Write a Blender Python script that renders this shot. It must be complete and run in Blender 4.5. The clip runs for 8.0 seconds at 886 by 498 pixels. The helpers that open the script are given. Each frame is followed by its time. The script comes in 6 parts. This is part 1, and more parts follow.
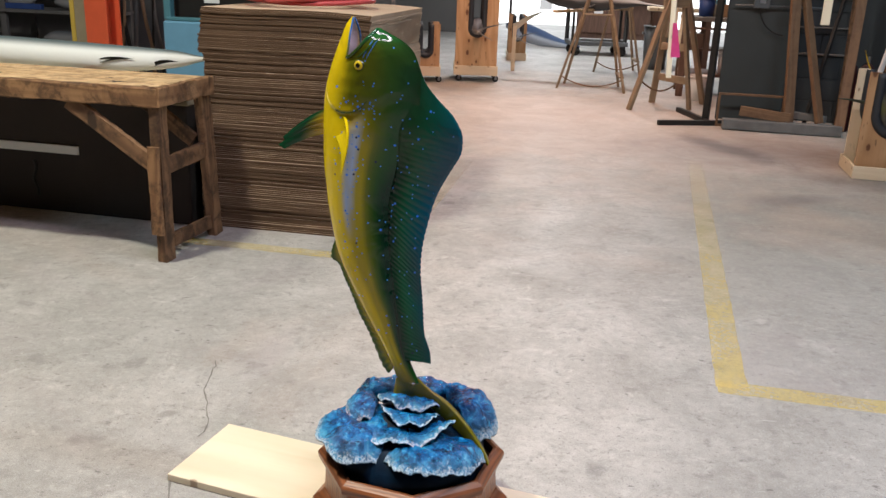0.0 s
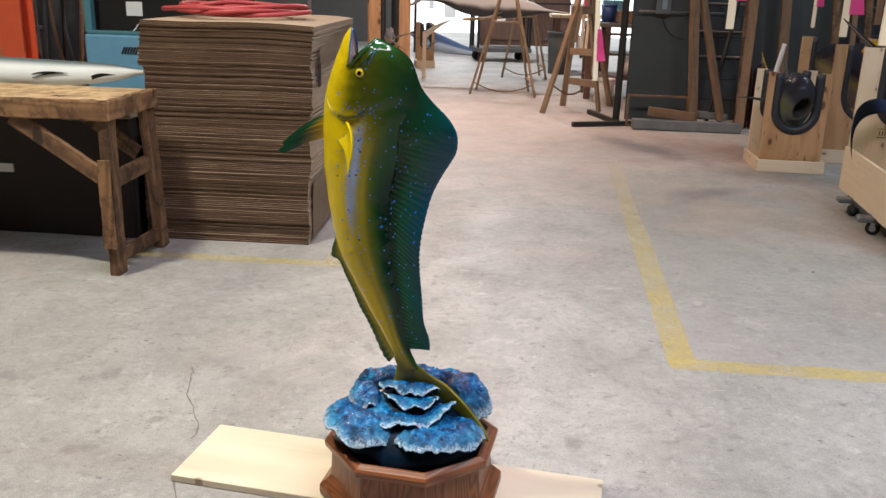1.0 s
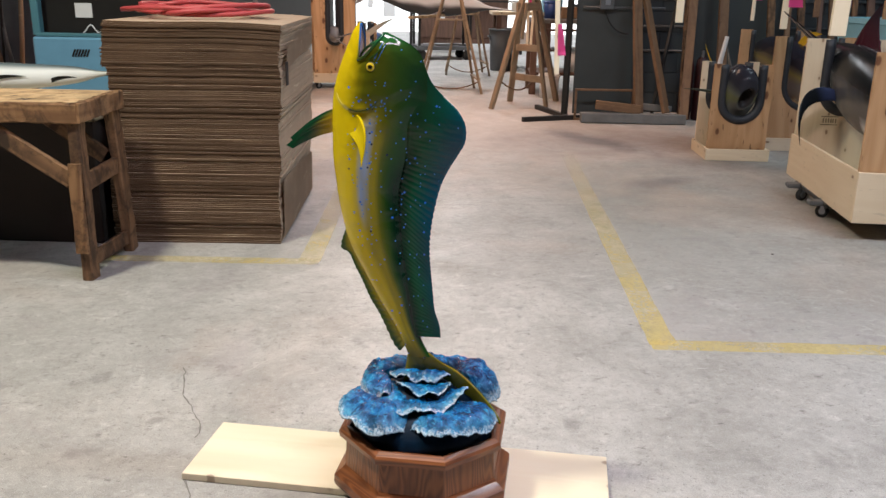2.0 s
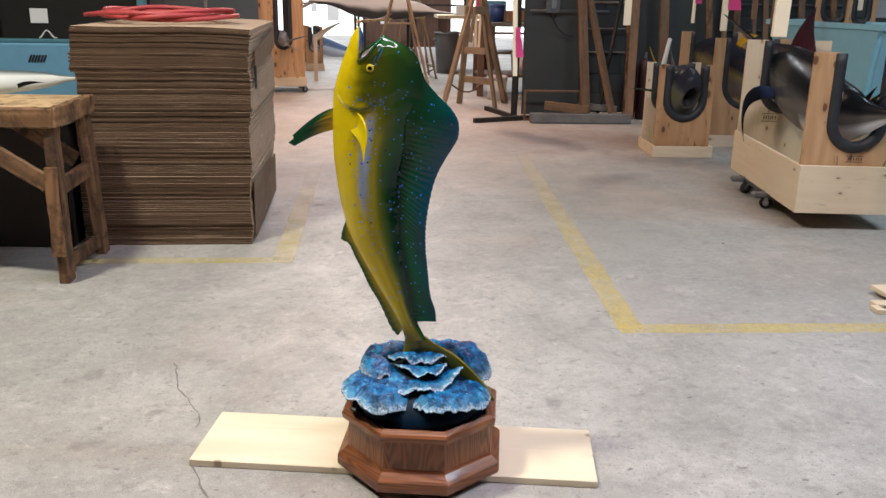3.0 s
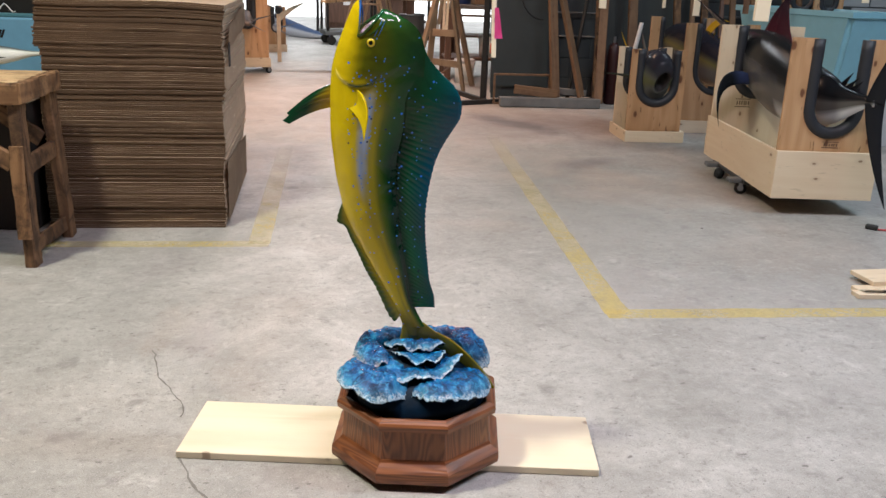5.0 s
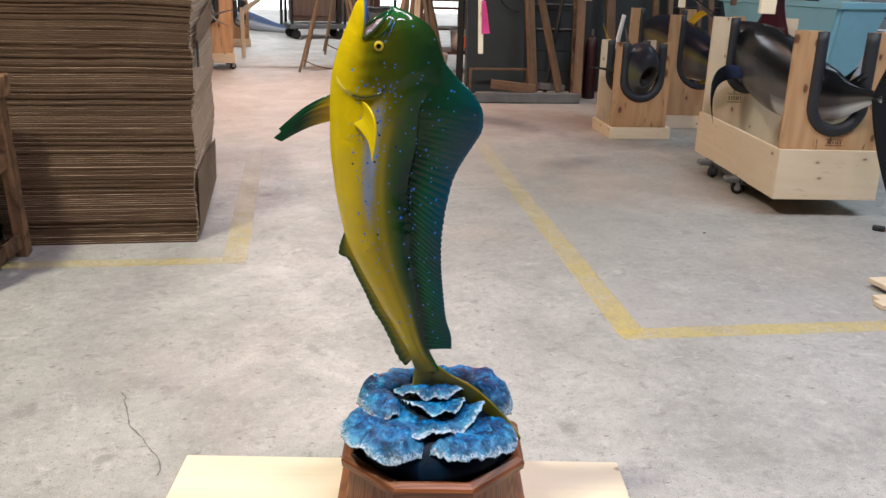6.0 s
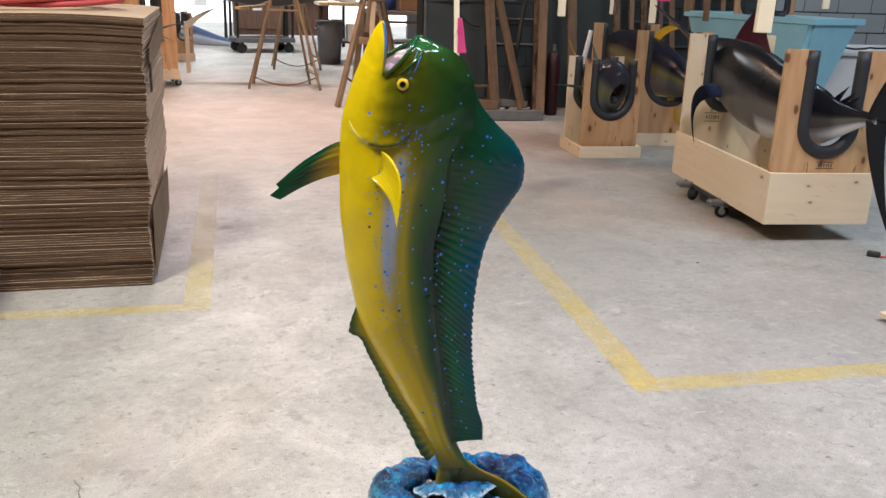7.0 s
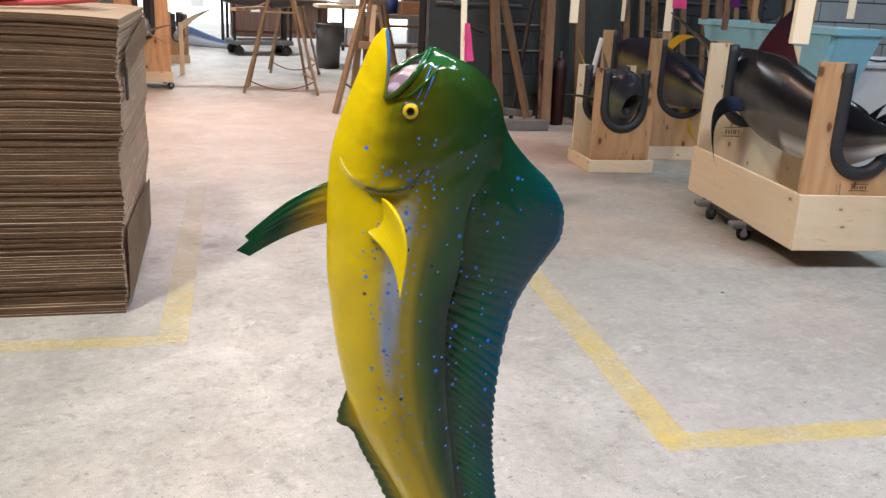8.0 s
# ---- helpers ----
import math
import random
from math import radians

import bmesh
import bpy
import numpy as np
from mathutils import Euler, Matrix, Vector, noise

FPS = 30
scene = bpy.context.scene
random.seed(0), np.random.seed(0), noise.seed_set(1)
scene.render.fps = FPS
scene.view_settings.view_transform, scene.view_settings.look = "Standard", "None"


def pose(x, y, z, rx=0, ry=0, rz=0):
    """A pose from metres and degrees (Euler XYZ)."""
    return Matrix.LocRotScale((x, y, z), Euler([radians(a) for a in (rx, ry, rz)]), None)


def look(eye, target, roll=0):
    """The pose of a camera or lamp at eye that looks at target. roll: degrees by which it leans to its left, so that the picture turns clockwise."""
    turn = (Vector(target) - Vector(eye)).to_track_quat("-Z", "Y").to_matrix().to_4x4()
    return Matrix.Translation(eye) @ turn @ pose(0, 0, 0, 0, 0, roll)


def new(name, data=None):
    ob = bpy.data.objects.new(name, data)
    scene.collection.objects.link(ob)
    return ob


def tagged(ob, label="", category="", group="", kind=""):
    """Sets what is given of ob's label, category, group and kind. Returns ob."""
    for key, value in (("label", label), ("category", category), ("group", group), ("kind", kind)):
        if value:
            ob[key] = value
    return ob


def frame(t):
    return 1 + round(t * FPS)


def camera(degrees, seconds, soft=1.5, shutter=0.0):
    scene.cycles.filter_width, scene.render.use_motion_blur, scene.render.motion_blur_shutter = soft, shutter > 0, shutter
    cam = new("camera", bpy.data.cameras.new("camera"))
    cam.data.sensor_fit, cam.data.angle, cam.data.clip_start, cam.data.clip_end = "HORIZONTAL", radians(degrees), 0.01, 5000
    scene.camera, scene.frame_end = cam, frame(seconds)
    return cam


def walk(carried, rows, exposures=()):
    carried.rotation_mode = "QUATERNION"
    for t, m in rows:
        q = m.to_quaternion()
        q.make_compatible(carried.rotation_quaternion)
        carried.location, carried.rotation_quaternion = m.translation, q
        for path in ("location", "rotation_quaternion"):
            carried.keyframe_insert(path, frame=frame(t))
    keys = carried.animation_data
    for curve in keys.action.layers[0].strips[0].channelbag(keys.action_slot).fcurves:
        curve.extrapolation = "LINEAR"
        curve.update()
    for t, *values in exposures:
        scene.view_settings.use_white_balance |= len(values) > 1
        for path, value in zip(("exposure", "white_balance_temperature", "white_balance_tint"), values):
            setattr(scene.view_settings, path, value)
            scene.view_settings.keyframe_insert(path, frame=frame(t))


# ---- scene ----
cam = camera(54.8, 8.0)
PATH = [
    (0, (0.009, 0.230, 1.219), (-0.045, 2.131, 0.605), 2.1),
    (0.5, (-0.111, 0.136, 1.229), (-0.020, 2.043, 0.632), 1.9),
    (1, (-0.199, 0.093, 1.222), (-0.030, 1.997, 0.632), 1.6),
    (1.5, (-0.282, 0.090, 1.209), (-0.045, 1.986, 0.620), 1.3),
    (3, (-0.524, -0.053, 1.213), (-0.078, 1.809, 0.634), 0.9),
    (3.5, (-0.569, -0.102, 1.216), (-0.086, 1.754, 0.651), 1.2),
    (4, (-0.591, -0.128, 1.212), (-0.087, 1.722, 0.643), 1.4),
    (4.5, (-0.594, -0.094, 1.200), (-0.074, 1.743, 0.606), 1.5),
    (4.7, (-0.601, -0.043, 1.192), (-0.073, 1.790, 0.589), 1.7),
    (6, (-0.635, 0.354, 1.182), (-0.018, 2.151, 0.556), 1.7),
    (6.5, (-0.684, 0.560, 1.184), (0.009, 2.330, 0.564), 1.3),
    (7, (-0.674, 0.708, 1.191), (0.065, 2.467, 0.593), 1.9),
    (7.5, (-0.607, 0.880, 1.190), (0.146, 2.639, 0.609), 2.5),
    (8, (-0.574, 1.018, 1.180), (0.172, 2.778, 0.591), 2.7),
]
walk(cam, [(t, look(eye, target, roll)) for t, eye, target, roll in PATH], [(0, 0.0), (4.7, 0.0), (6.5, 0.14), (8, 0.32)])

# ---------------------------------------------------------------- world and lamps
world = bpy.data.worlds.new("world")
scene.world = world
world.use_nodes = True
wn = world.node_tree.nodes
sky = wn.new("ShaderNodeTexSky")
sky.sky_type, sky.sun_disc, sky.sun_elevation, sky.sun_rotation = "NISHITA", False, radians(40), radians(20)
world.node_tree.links.new(sky.outputs[0], wn["Background"].inputs["Color"])
wn["Background"].inputs["Strength"].default_value = 0.1


def ceiling_lamp(x, y, z, length, width, watts, colour, turn=-10.5):
    """A shop light under the roof, shining straight down."""
    data = bpy.data.lights.new("shop_light", "AREA")
    data.shape, data.size, data.size_y, data.energy, data.color = "RECTANGLE", length, width, watts, colour
    ob = new("shop_light", data)
    ob.matrix_world = pose(x, y, z, 0, 0, turn)
    return ob


WARM, PINK, COOL = (1.0, 0.98, 0.81), (1.0, 0.64, 0.46), (0.70, 0.87, 1.0)
ceiling_lamp(-2.3, 2.25, 4.8, 0.45, 0.30, 240, WARM)
ceiling_lamp(0.7, 0.9, 4.9, 2.4, 0.35, 138, (1.0, 0.83, 0.97))
ceiling_lamp(3.6, 1.2, 4.9, 2.4, 0.30, 176, COOL)
ceiling_lamp(4.9, 6.4, 4.3, 2.0, 0.3, 62, COOL)
ceiling_lamp(0.4, 8.5, 3.8, 2.4, 0.5, 138, PINK)
ceiling_lamp(1.5, 14.0, 4.6, 2.4, 0.5, 330, (0.92, 0.96, 1.0))

# ---------------------------------------------------------------- building helpers
EX, EY = Vector((0.983, -0.182, 0)), Vector((0.182, 0.983, 0))
ROOM = -10.5


def at_room(a, b, z, turn=0.0):
    p = EX * a + EY * b
    return pose(p.x, p.y, z, 0, 0, ROOM + turn)


def mesh_of(name, bm, mats, smooth=False):
    me = bpy.data.meshes.new(name)
    bm.normal_update()
    bm.to_mesh(me)
    bm.free()
    for m in mats if isinstance(mats, (list, tuple)) else [mats]:
        me.materials.append(m)
    if smooth:
        for p in me.polygons:
            p.use_smooth = True
    return me


def part(name, bm, mats, parent=None, label="", m=None, smooth=False):
    """One mesh object out of a bmesh, under a thing or a part; m: its pose in the parent."""
    ob = new(name, mesh_of(name, bm, mats, smooth))
    if parent:
        ob.parent = parent
    if m:
        ob.matrix_basis = m
    if label:
        ob["label"] = label
    return ob


def thing(name, m, label, category, group="", kind=""):
    """An empty at the base of a thing, which parents its parts."""
    ob = new(name)
    ob.empty_display_size = 0.1
    ob.matrix_basis = m
    return tagged(ob, label, category, group, kind)


def box(sx, sy, sz, bevel=0.002, rough=0.0, cuts=0):
    """A box round the origin with worn edges."""
    bm = bmesh.new()
    bmesh.ops.create_cube(bm, size=1)
    for v in bm.verts:
        v.co = Vector((v.co.x * sx, v.co.y * sy, v.co.z * sz))
    if cuts:
        long_edges = [e for e in bm.edges if e.calc_length() > 0.6 * max(sx, sy, sz)]
        bmesh.ops.subdivide_edges(bm, edges=long_edges, cuts=cuts, use_grid_fill=True)
    if bevel:
        bmesh.ops.bevel(bm, geom=bm.edges[:], offset=bevel, segments=1, affect="EDGES", clamp_overlap=True)
    if rough:
        for v in bm.verts:
            v.co += Vector([noise.noise(v.co * 9 + Vector((k * 7.0, 3, sx * 50))) for k in (1, 2, 3)]) * rough
    return bm


def between(p, q, roll=0.0):
    """The pose of a bar whose length runs along its own z from p to q."""
    p, q = Vector(p), Vector(q)
    turn = (q - p).to_track_quat("Z", "Y").to_matrix().to_4x4()
    return Matrix.Translation((p + q) / 2) @ turn @ pose(0, 0, 0, 0, 0, roll)


def bar(name, p, q, w, t, mat, parent=None, roll=0.0, bevel=0.003, label="", rough=0.0, cuts=0):
    """A timber or steel bar from p to q, w by t in section."""
    return part(name, box(w, t, (Vector(q) - Vector(p)).length, bevel, rough, cuts), mat, parent, label, between(p, q, roll))


def loft(rings, caps=True, closed=True):
    """A skin over rings of equally many points."""
    bm = bmesh.new()
    rows = [[bm.verts.new(p) for p in ring] for ring in rings]
    n = len(rows[0])
    for r0, r1 in zip(rows, rows[1:]):
        for i in range(n if closed else n - 1):
            bm.faces.new((r0[i], r0[(i + 1) % n], r1[(i + 1) % n], r1[i]))
    if caps and closed:
        bm.faces.new(rows[0][::-1])
        bm.faces.new(rows[-1])
    return bm


def tube(points, radius, sides=8, taper=None):
    """A round tube along points."""
    pts = [Vector(p) for p in points]
    rings, side = [], None
    for i, p in enumerate(pts):
        d = (pts[min(i + 1, len(pts) - 1)] - pts[max(i - 1, 0)]).normalized()
        if side is None:
            side = d.orthogonal().normalized()
        side = (side - d * side.dot(d)).normalized()
        up = d.cross(side)
        r = radius * (taper(i / (len(pts) - 1)) if taper else 1)
        rings.append([p + (side * math.cos(k * math.tau / sides) + up * math.sin(k * math.tau / sides)) * r for k in range(sides)])
    return loft(rings)


def cylinder(r0, r1, h, sides=24, bevel=0.0):
    bm = bmesh.new()
    bmesh.ops.create_cone(bm, cap_ends=True, segments=sides, radius1=r0, radius2=r1, depth=h)
    if bevel:
        bmesh.ops.bevel(bm, geom=[e for e in bm.edges if len(e.link_faces) == 2 and abs(e.verts[0].co.z - e.verts[1].co.z) < 1e-5], offset=bevel, segments=2, affect="EDGES")
    return bm


def join(*bms):
    """One bmesh out of several, freeing the others."""
    out = bmesh.new()
    for b in bms:
        me = bpy.data.meshes.new("tmp")
        b.to_mesh(me)
        b.free()
        out.from_mesh(me)
        bpy.data.meshes.remove(me)
    return out


def moved(bm, m):
    bmesh.ops.transform(bm, matrix=m, verts=bm.verts[:])
    return bm


def smooth_curve(xs, ys, x):
    """A smooth curve through the points (xs, ys), rising xs."""
    xs, ys = np.asarray(xs, float), np.asarray(ys, float)
    d = np.diff(ys) / np.diff(xs)
    m = np.concatenate([[d[0]], (d[:-1] + d[1:]) / 2, [d[-1]]])
    i = int(np.clip(np.searchsorted(xs, x) - 1, 0, len(xs) - 2))
    h = xs[i + 1] - xs[i]
    t = float(np.clip((x - xs[i]) / h, 0, 1))
    return float((2 * t**3 - 3 * t**2 + 1) * ys[i] + (t**3 - 2 * t**2 + t) * h * m[i] + (-2 * t**3 + 3 * t**2) * ys[i + 1] + (t**3 - t**2) * h * m[i + 1])


# ---------------------------------------------------------------- materials
class Mat:
    """A node material in the making: a Principled surface and short ways to add nodes."""

    def __init__(self, name, rough=0.5, metal=0.0, coat=0.0, spec=0.5):
        self.m = bpy.data.materials.new(name)
        self.m.use_nodes = True
        self.t = self.m.node_tree
        self.b = self.t.nodes["Principled BSDF"]
        self.b.inputs["Roughness"].default_value = rough
        self.b.inputs["Metallic"].default_value = metal
        self.b.inputs["Coat Weight"].default_value = coat
        self.b.inputs["Coat Roughness"].default_value = 0.06
        self.b.inputs["Specular IOR Level"].default_value = spec

    def node(self, kind, **inputs):
        n = self.t.nodes.new(kind)
        for k, v in inputs.items():
            self.put(n.inputs[k.replace("_", " ")], v)
        return n

    def put(self, socket, v):
        if isinstance(v, bpy.types.NodeSocket):
            self.t.links.new(v, socket)
        elif isinstance(v, (tuple, list)) and len(v) == 3 and socket.type == "RGBA":
            socket.default_value = (*v, 1)
        else:
            socket.default_value = v

    def where(self, scale=(1, 1, 1)):
        c = self.node("ShaderNodeTexCoord")
        return self.node("ShaderNodeMapping", Vector=c.outputs["Object"], Scale=scale).outputs[0]

    def world(self):
        return self.node("ShaderNodeNewGeometry").outputs["Position"]

    def noise(self, vec, scale, detail=4.0, rough=0.55, warp=0.0):
        return self.node("ShaderNodeTexNoise", Vector=vec, Scale=scale, Detail=detail, Roughness=rough, Distortion=warp).outputs["Fac"]

    def ramp(self, fac, *stops):
        n = self.node("ShaderNodeValToRGB", Fac=fac)
        e = n.color_ramp.elements
        while len(e) < len(stops):
            e.new(0.5)
        for el, (p, c) in zip(e, stops):
            el.position, el.color = p, (*c, 1) if isinstance(c, (tuple, list)) else (c, c, c, 1)
        return n.outputs["Color"]

    def mix(self, fac, a, b, how="MIX"):
        n = self.t.nodes.new("ShaderNodeMix")
        n.data_type, n.blend_type = "RGBA", how
        self.put(n.inputs[0], fac)
        self.put(n.inputs[6], a)
        self.put(n.inputs[7], b)
        return n.outputs[2]

    def calc(self, how, a, b=0.0):
        n = self.t.nodes.new("ShaderNodeMath")
        n.operation = how
        self.put(n.inputs[0], a)
        self.put(n.inputs[1], b)
        return n.outputs[0]

    def done(self, colour, bump=None, strength=0.3, dist=0.002, rough=None):
        self.put(self.b.inputs["Base Color"], colour)
        if rough is not None:
            self.put(self.b.inputs["Roughness"], rough)
        if bump is not None:
            n = self.node("ShaderNodeBump", Strength=strength, Distance=dist, Height=bump)
            self.t.links.new(n.outputs[0], self.b.inputs["Normal"])
        return self.m


def shade(c, k):
    return tuple(min(1, x * k) for x in c)


def plain(name, c, rough=0.5, metal=0.0, coat=0.0, scale=12.0, var=0.25, bump=0.15):
    """Paint, plastic or metal with mottling at two scales and dust."""
    k = Mat(name, rough, metal, coat)
    w = k.world()
    n1, n2 = k.noise(w, scale), k.noise(w, scale * 9, 3)
    col = k.mix(k.calc("MULTIPLY", n1, 1.0), shade(c, 1 - var), shade(c, 1 + var))
    col = k.mix(k.calc("MULTIPLY", n2, 0.3), col, shade(c, 0.7))
    return k.done(col, n2, bump, 0.001)


def timber(name, light, dark, grain=1.0, rough=0.6, knots=0.5, coat=0.0, stain=0.0, contrast=1.0, knot=1.0, share=0.5, fleck=0.0, rings_n=75.0):
    """Wood whose grain runs along the object's own z."""
    k = Mat(name, rough, 0, coat)
    info = k.node("ShaderNodeObjectInfo").outputs["Random"]
    c = k.node("ShaderNodeTexCoord").outputs["Object"]
    shift = k.node("ShaderNodeCombineXYZ", X=k.calc("MULTIPLY", info, 9.0), Y=k.calc("MULTIPLY", info, 5.0), Z=k.calc("MULTIPLY", info, 7.0)).outputs[0]
    add = k.t.nodes.new("ShaderNodeVectorMath")
    k.put(add.inputs[0], c)
    k.put(add.inputs[1], shift)
    v = add.outputs[0]
    long = k.node("ShaderNodeMapping", Vector=v, Scale=(4.5 * grain, 4.5 * grain, 0.55 * grain)).outputs[0]
    fine = k.node("ShaderNodeMapping", Vector=v, Scale=(150 * grain, 150 * grain, 5 * grain)).outputs[0]
    field = k.noise(long, 1.0, 2, 0.45, 0.3)
    rings = k.calc("MULTIPLY_ADD", k.calc("SINE", k.calc("MULTIPLY", field, rings_n)), 0.5)
    rings.node.inputs[2].default_value = 0.5
    fibre = k.noise(fine, 1.0, 5, 0.6)
    f = k.calc("ADD", k.calc("MULTIPLY", rings, 0.45 * contrast), k.calc("MULTIPLY", fibre, 0.55))
    col = k.mix(f, light, dark)
    tone = k.noise(v, 2.2, 3)
    col = k.mix(k.calc("MULTIPLY", tone, 0.5), col, shade(dark, 1.15))
    if knots:
        axes = k.node("ShaderNodeSeparateXYZ", Vector=v)
        face = k.node("ShaderNodeCombineXYZ", X=k.calc("MULTIPLY", axes.outputs[0], 8.5), Y=k.calc("MULTIPLY", axes.outputs[2], 4.6)).outputs[0]
        vo = k.t.nodes.new("ShaderNodeTexVoronoi")
        vo.voronoi_dimensions = "2D"
        k.put(vo.inputs["Vector"], face)
        k.put(vo.inputs["Scale"], 1.0)
        keep = k.calc("LESS_THAN", k.node("ShaderNodeSeparateColor", Color=vo.outputs["Color"]).outputs[0], share)
        wob = k.calc("ADD", vo.outputs["Distance"], k.calc("MULTIPLY", k.calc("SUBTRACT", k.noise(v, 60, 3), 0.5), 0.06))
        wob = k.calc("DIVIDE", wob, k.calc("ADD", 0.45, k.node("ShaderNodeSeparateColor", Color=vo.outputs["Color"]).outputs[1]))
        halo = k.ramp(wob, (0.0, 1.0), (0.10 * knot, 0.6), (0.24 * knot, 0.0))
        core = k.ramp(wob, (0.0, 1.0), (0.055 * knot, 0.9), (0.085 * knot, 0.0))
        col = k.mix(k.calc("MULTIPLY", k.calc("MULTIPLY", halo, keep), 0.55 * knots), col, shade(dark, 0.75))
        col = k.mix(k.calc("MULTIPLY", k.calc("MULTIPLY", core, keep), knots), col, (dark[0] * 0.33, dark[1] * 0.22, dark[2] * 0.18))
    if fleck:
        dash = k.noise(k.node("ShaderNodeMapping", Vector=v, Scale=(45, 6, 11)).outputs[0], 1.0, 2, 0.5, 0.2)
        col = k.mix(k.ramp(dash, (0.66, 0.0), (0.72, fleck)), col, shade(dark, 0.35))
    if stain:
        s = k.ramp(k.noise(k.world(), 11, 7, 0.72, 0.4), (0.46, 0.0), (0.60, 1.0))
        col = k.mix(k.calc("MULTIPLY", s, stain), col, shade(dark, 0.35))
    varied = k.mix(k.calc("MULTIPLY", info, 0.3), col, shade(light, 0.75), "MULTIPLY")
    return k.done(varied, k.calc("ADD", fibre, rings), 0.25, 0.0015)


def concrete():
    """Old trowelled concrete: cloudy tone, scuffs, dirt in the pores, pale scrapes, rust tint, shadow streaks painted
    in.
    """
    k = Mat("worn_concrete", 0.5)
    w = k.world()
    big, mid, fine = k.noise(w, 0.55, 5, 0.6, 0.4), k.noise(w, 3.2, 8, 0.72, 0.5), k.noise(w, 55, 4, 0.6)
    col = k.ramp(big, (0.34, (0.34, 0.325, 0.300)), (0.51, (0.46, 0.440, 0.416)), (0.68, (0.57, 0.548, 0.520)))
    col = k.mix(k.ramp(mid, (0.42, 0.0), (0.68, 0.62)), col, (0.29, 0.272, 0.25))
    scuff = k.noise(k.node("ShaderNodeMapping", Vector=w, Rotation=(0, 0, 0.5), Scale=(6, 9, 1)).outputs[0], 1.0, 8, 0.78, 0.9)
    col = k.mix(k.ramp(scuff, (0.52, 0.0), (0.68, 0.45)), col, (0.25, 0.232, 0.212))
    blot = k.ramp(k.noise(w, 16, 7, 0.75, 0.4), (0.55, 0.0), (0.66, 0.75))
    col = k.mix(blot, col, (0.22, 0.205, 0.19))
    spots = k.ramp(k.noise(w, 6.5, 3, 0.5), (0.64, 0.0), (0.70, 0.55))
    col = k.mix(spots, col, (0.19, 0.178, 0.168))
    pale = k.ramp(k.noise(w, 9, 8, 0.8, 0.8), (0.56, 0.0), (0.68, 0.8))
    col = k.mix(pale, col, (0.62, 0.595, 0.565))
    pits = k.ramp(k.noise(w, 95, 3, 0.6), (0.61, 0.0), (0.69, 0.85))
    col = k.mix(pits, col, (0.14, 0.13, 0.12))
    wide = k.ramp(k.noise(w, 1.6, 9, 0.78, 0.7), (0.45, 0.0), (0.62, 0.58))
    col = k.mix(wide, col, (0.27, 0.26, 0.24))
    grit = k.noise(w, 260, 3, 0.7)
    col = k.mix(k.ramp(grit, (0.35, 0.42), (0.50, 0.0)), col, (0.20, 0.19, 0.175))
    col = k.mix(k.ramp(grit, (0.55, 0.0), (0.70, 0.45)), col, (0.66, 0.64, 0.61))
    speck = k.noise(k.node("ShaderNodeMapping", Vector=w, Rotation=(0, 0, 0.3), Scale=(24, 46, 1)).outputs[0], 1.0, 3, 0.55, 0.3)
    col = k.mix(k.ramp(speck, (0.67, 0.0), (0.72, 0.8)), col, (0.13, 0.12, 0.11))
    scrape = k.noise(k.node("ShaderNodeMapping", Vector=w, Rotation=(0, 0, -0.4), Scale=(12, 70, 1)).outputs[0], 1.0, 4, 0.6, 0.4)
    col = k.mix(k.ramp(scrape, (0.66, 0.0), (0.74, 0.6)), col, (0.68, 0.66, 0.63))
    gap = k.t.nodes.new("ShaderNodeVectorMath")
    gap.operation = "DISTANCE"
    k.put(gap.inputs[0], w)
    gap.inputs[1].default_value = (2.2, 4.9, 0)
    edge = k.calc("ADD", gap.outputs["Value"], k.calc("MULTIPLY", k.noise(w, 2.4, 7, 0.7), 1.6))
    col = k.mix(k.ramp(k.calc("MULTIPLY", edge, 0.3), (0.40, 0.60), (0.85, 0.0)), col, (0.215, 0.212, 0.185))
    mottle = k.noise(w, 34, 6, 0.7, 0.3)
    col = k.mix(k.ramp(mottle, (0.36, 0.22), (0.47, 0.0)), col, (0.21, 0.197, 0.18))
    col = k.mix(k.ramp(mottle, (0.54, 0.0), (0.64, 0.20)), col, (0.63, 0.61, 0.58))
    rust = k.ramp(k.noise(w, 0.7, 4, 0.6, 0.6), (0.54, 0.0), (0.72, 0.32))
    col = k.mix(rust, col, (0.50, 0.36, 0.28))
    stains_and_shade = (
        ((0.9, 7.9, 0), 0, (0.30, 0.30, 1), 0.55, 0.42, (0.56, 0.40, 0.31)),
        # the next three put shadows lying on the concrete into its colour
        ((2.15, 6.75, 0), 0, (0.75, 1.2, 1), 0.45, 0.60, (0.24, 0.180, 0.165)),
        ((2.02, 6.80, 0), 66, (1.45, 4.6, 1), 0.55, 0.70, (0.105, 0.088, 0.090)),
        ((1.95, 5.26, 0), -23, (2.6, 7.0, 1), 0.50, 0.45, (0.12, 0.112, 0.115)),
        # a darker patch in front of the small crate
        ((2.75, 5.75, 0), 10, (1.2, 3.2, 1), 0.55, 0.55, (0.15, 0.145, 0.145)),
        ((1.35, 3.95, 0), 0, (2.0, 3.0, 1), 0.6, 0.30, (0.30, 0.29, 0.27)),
    )
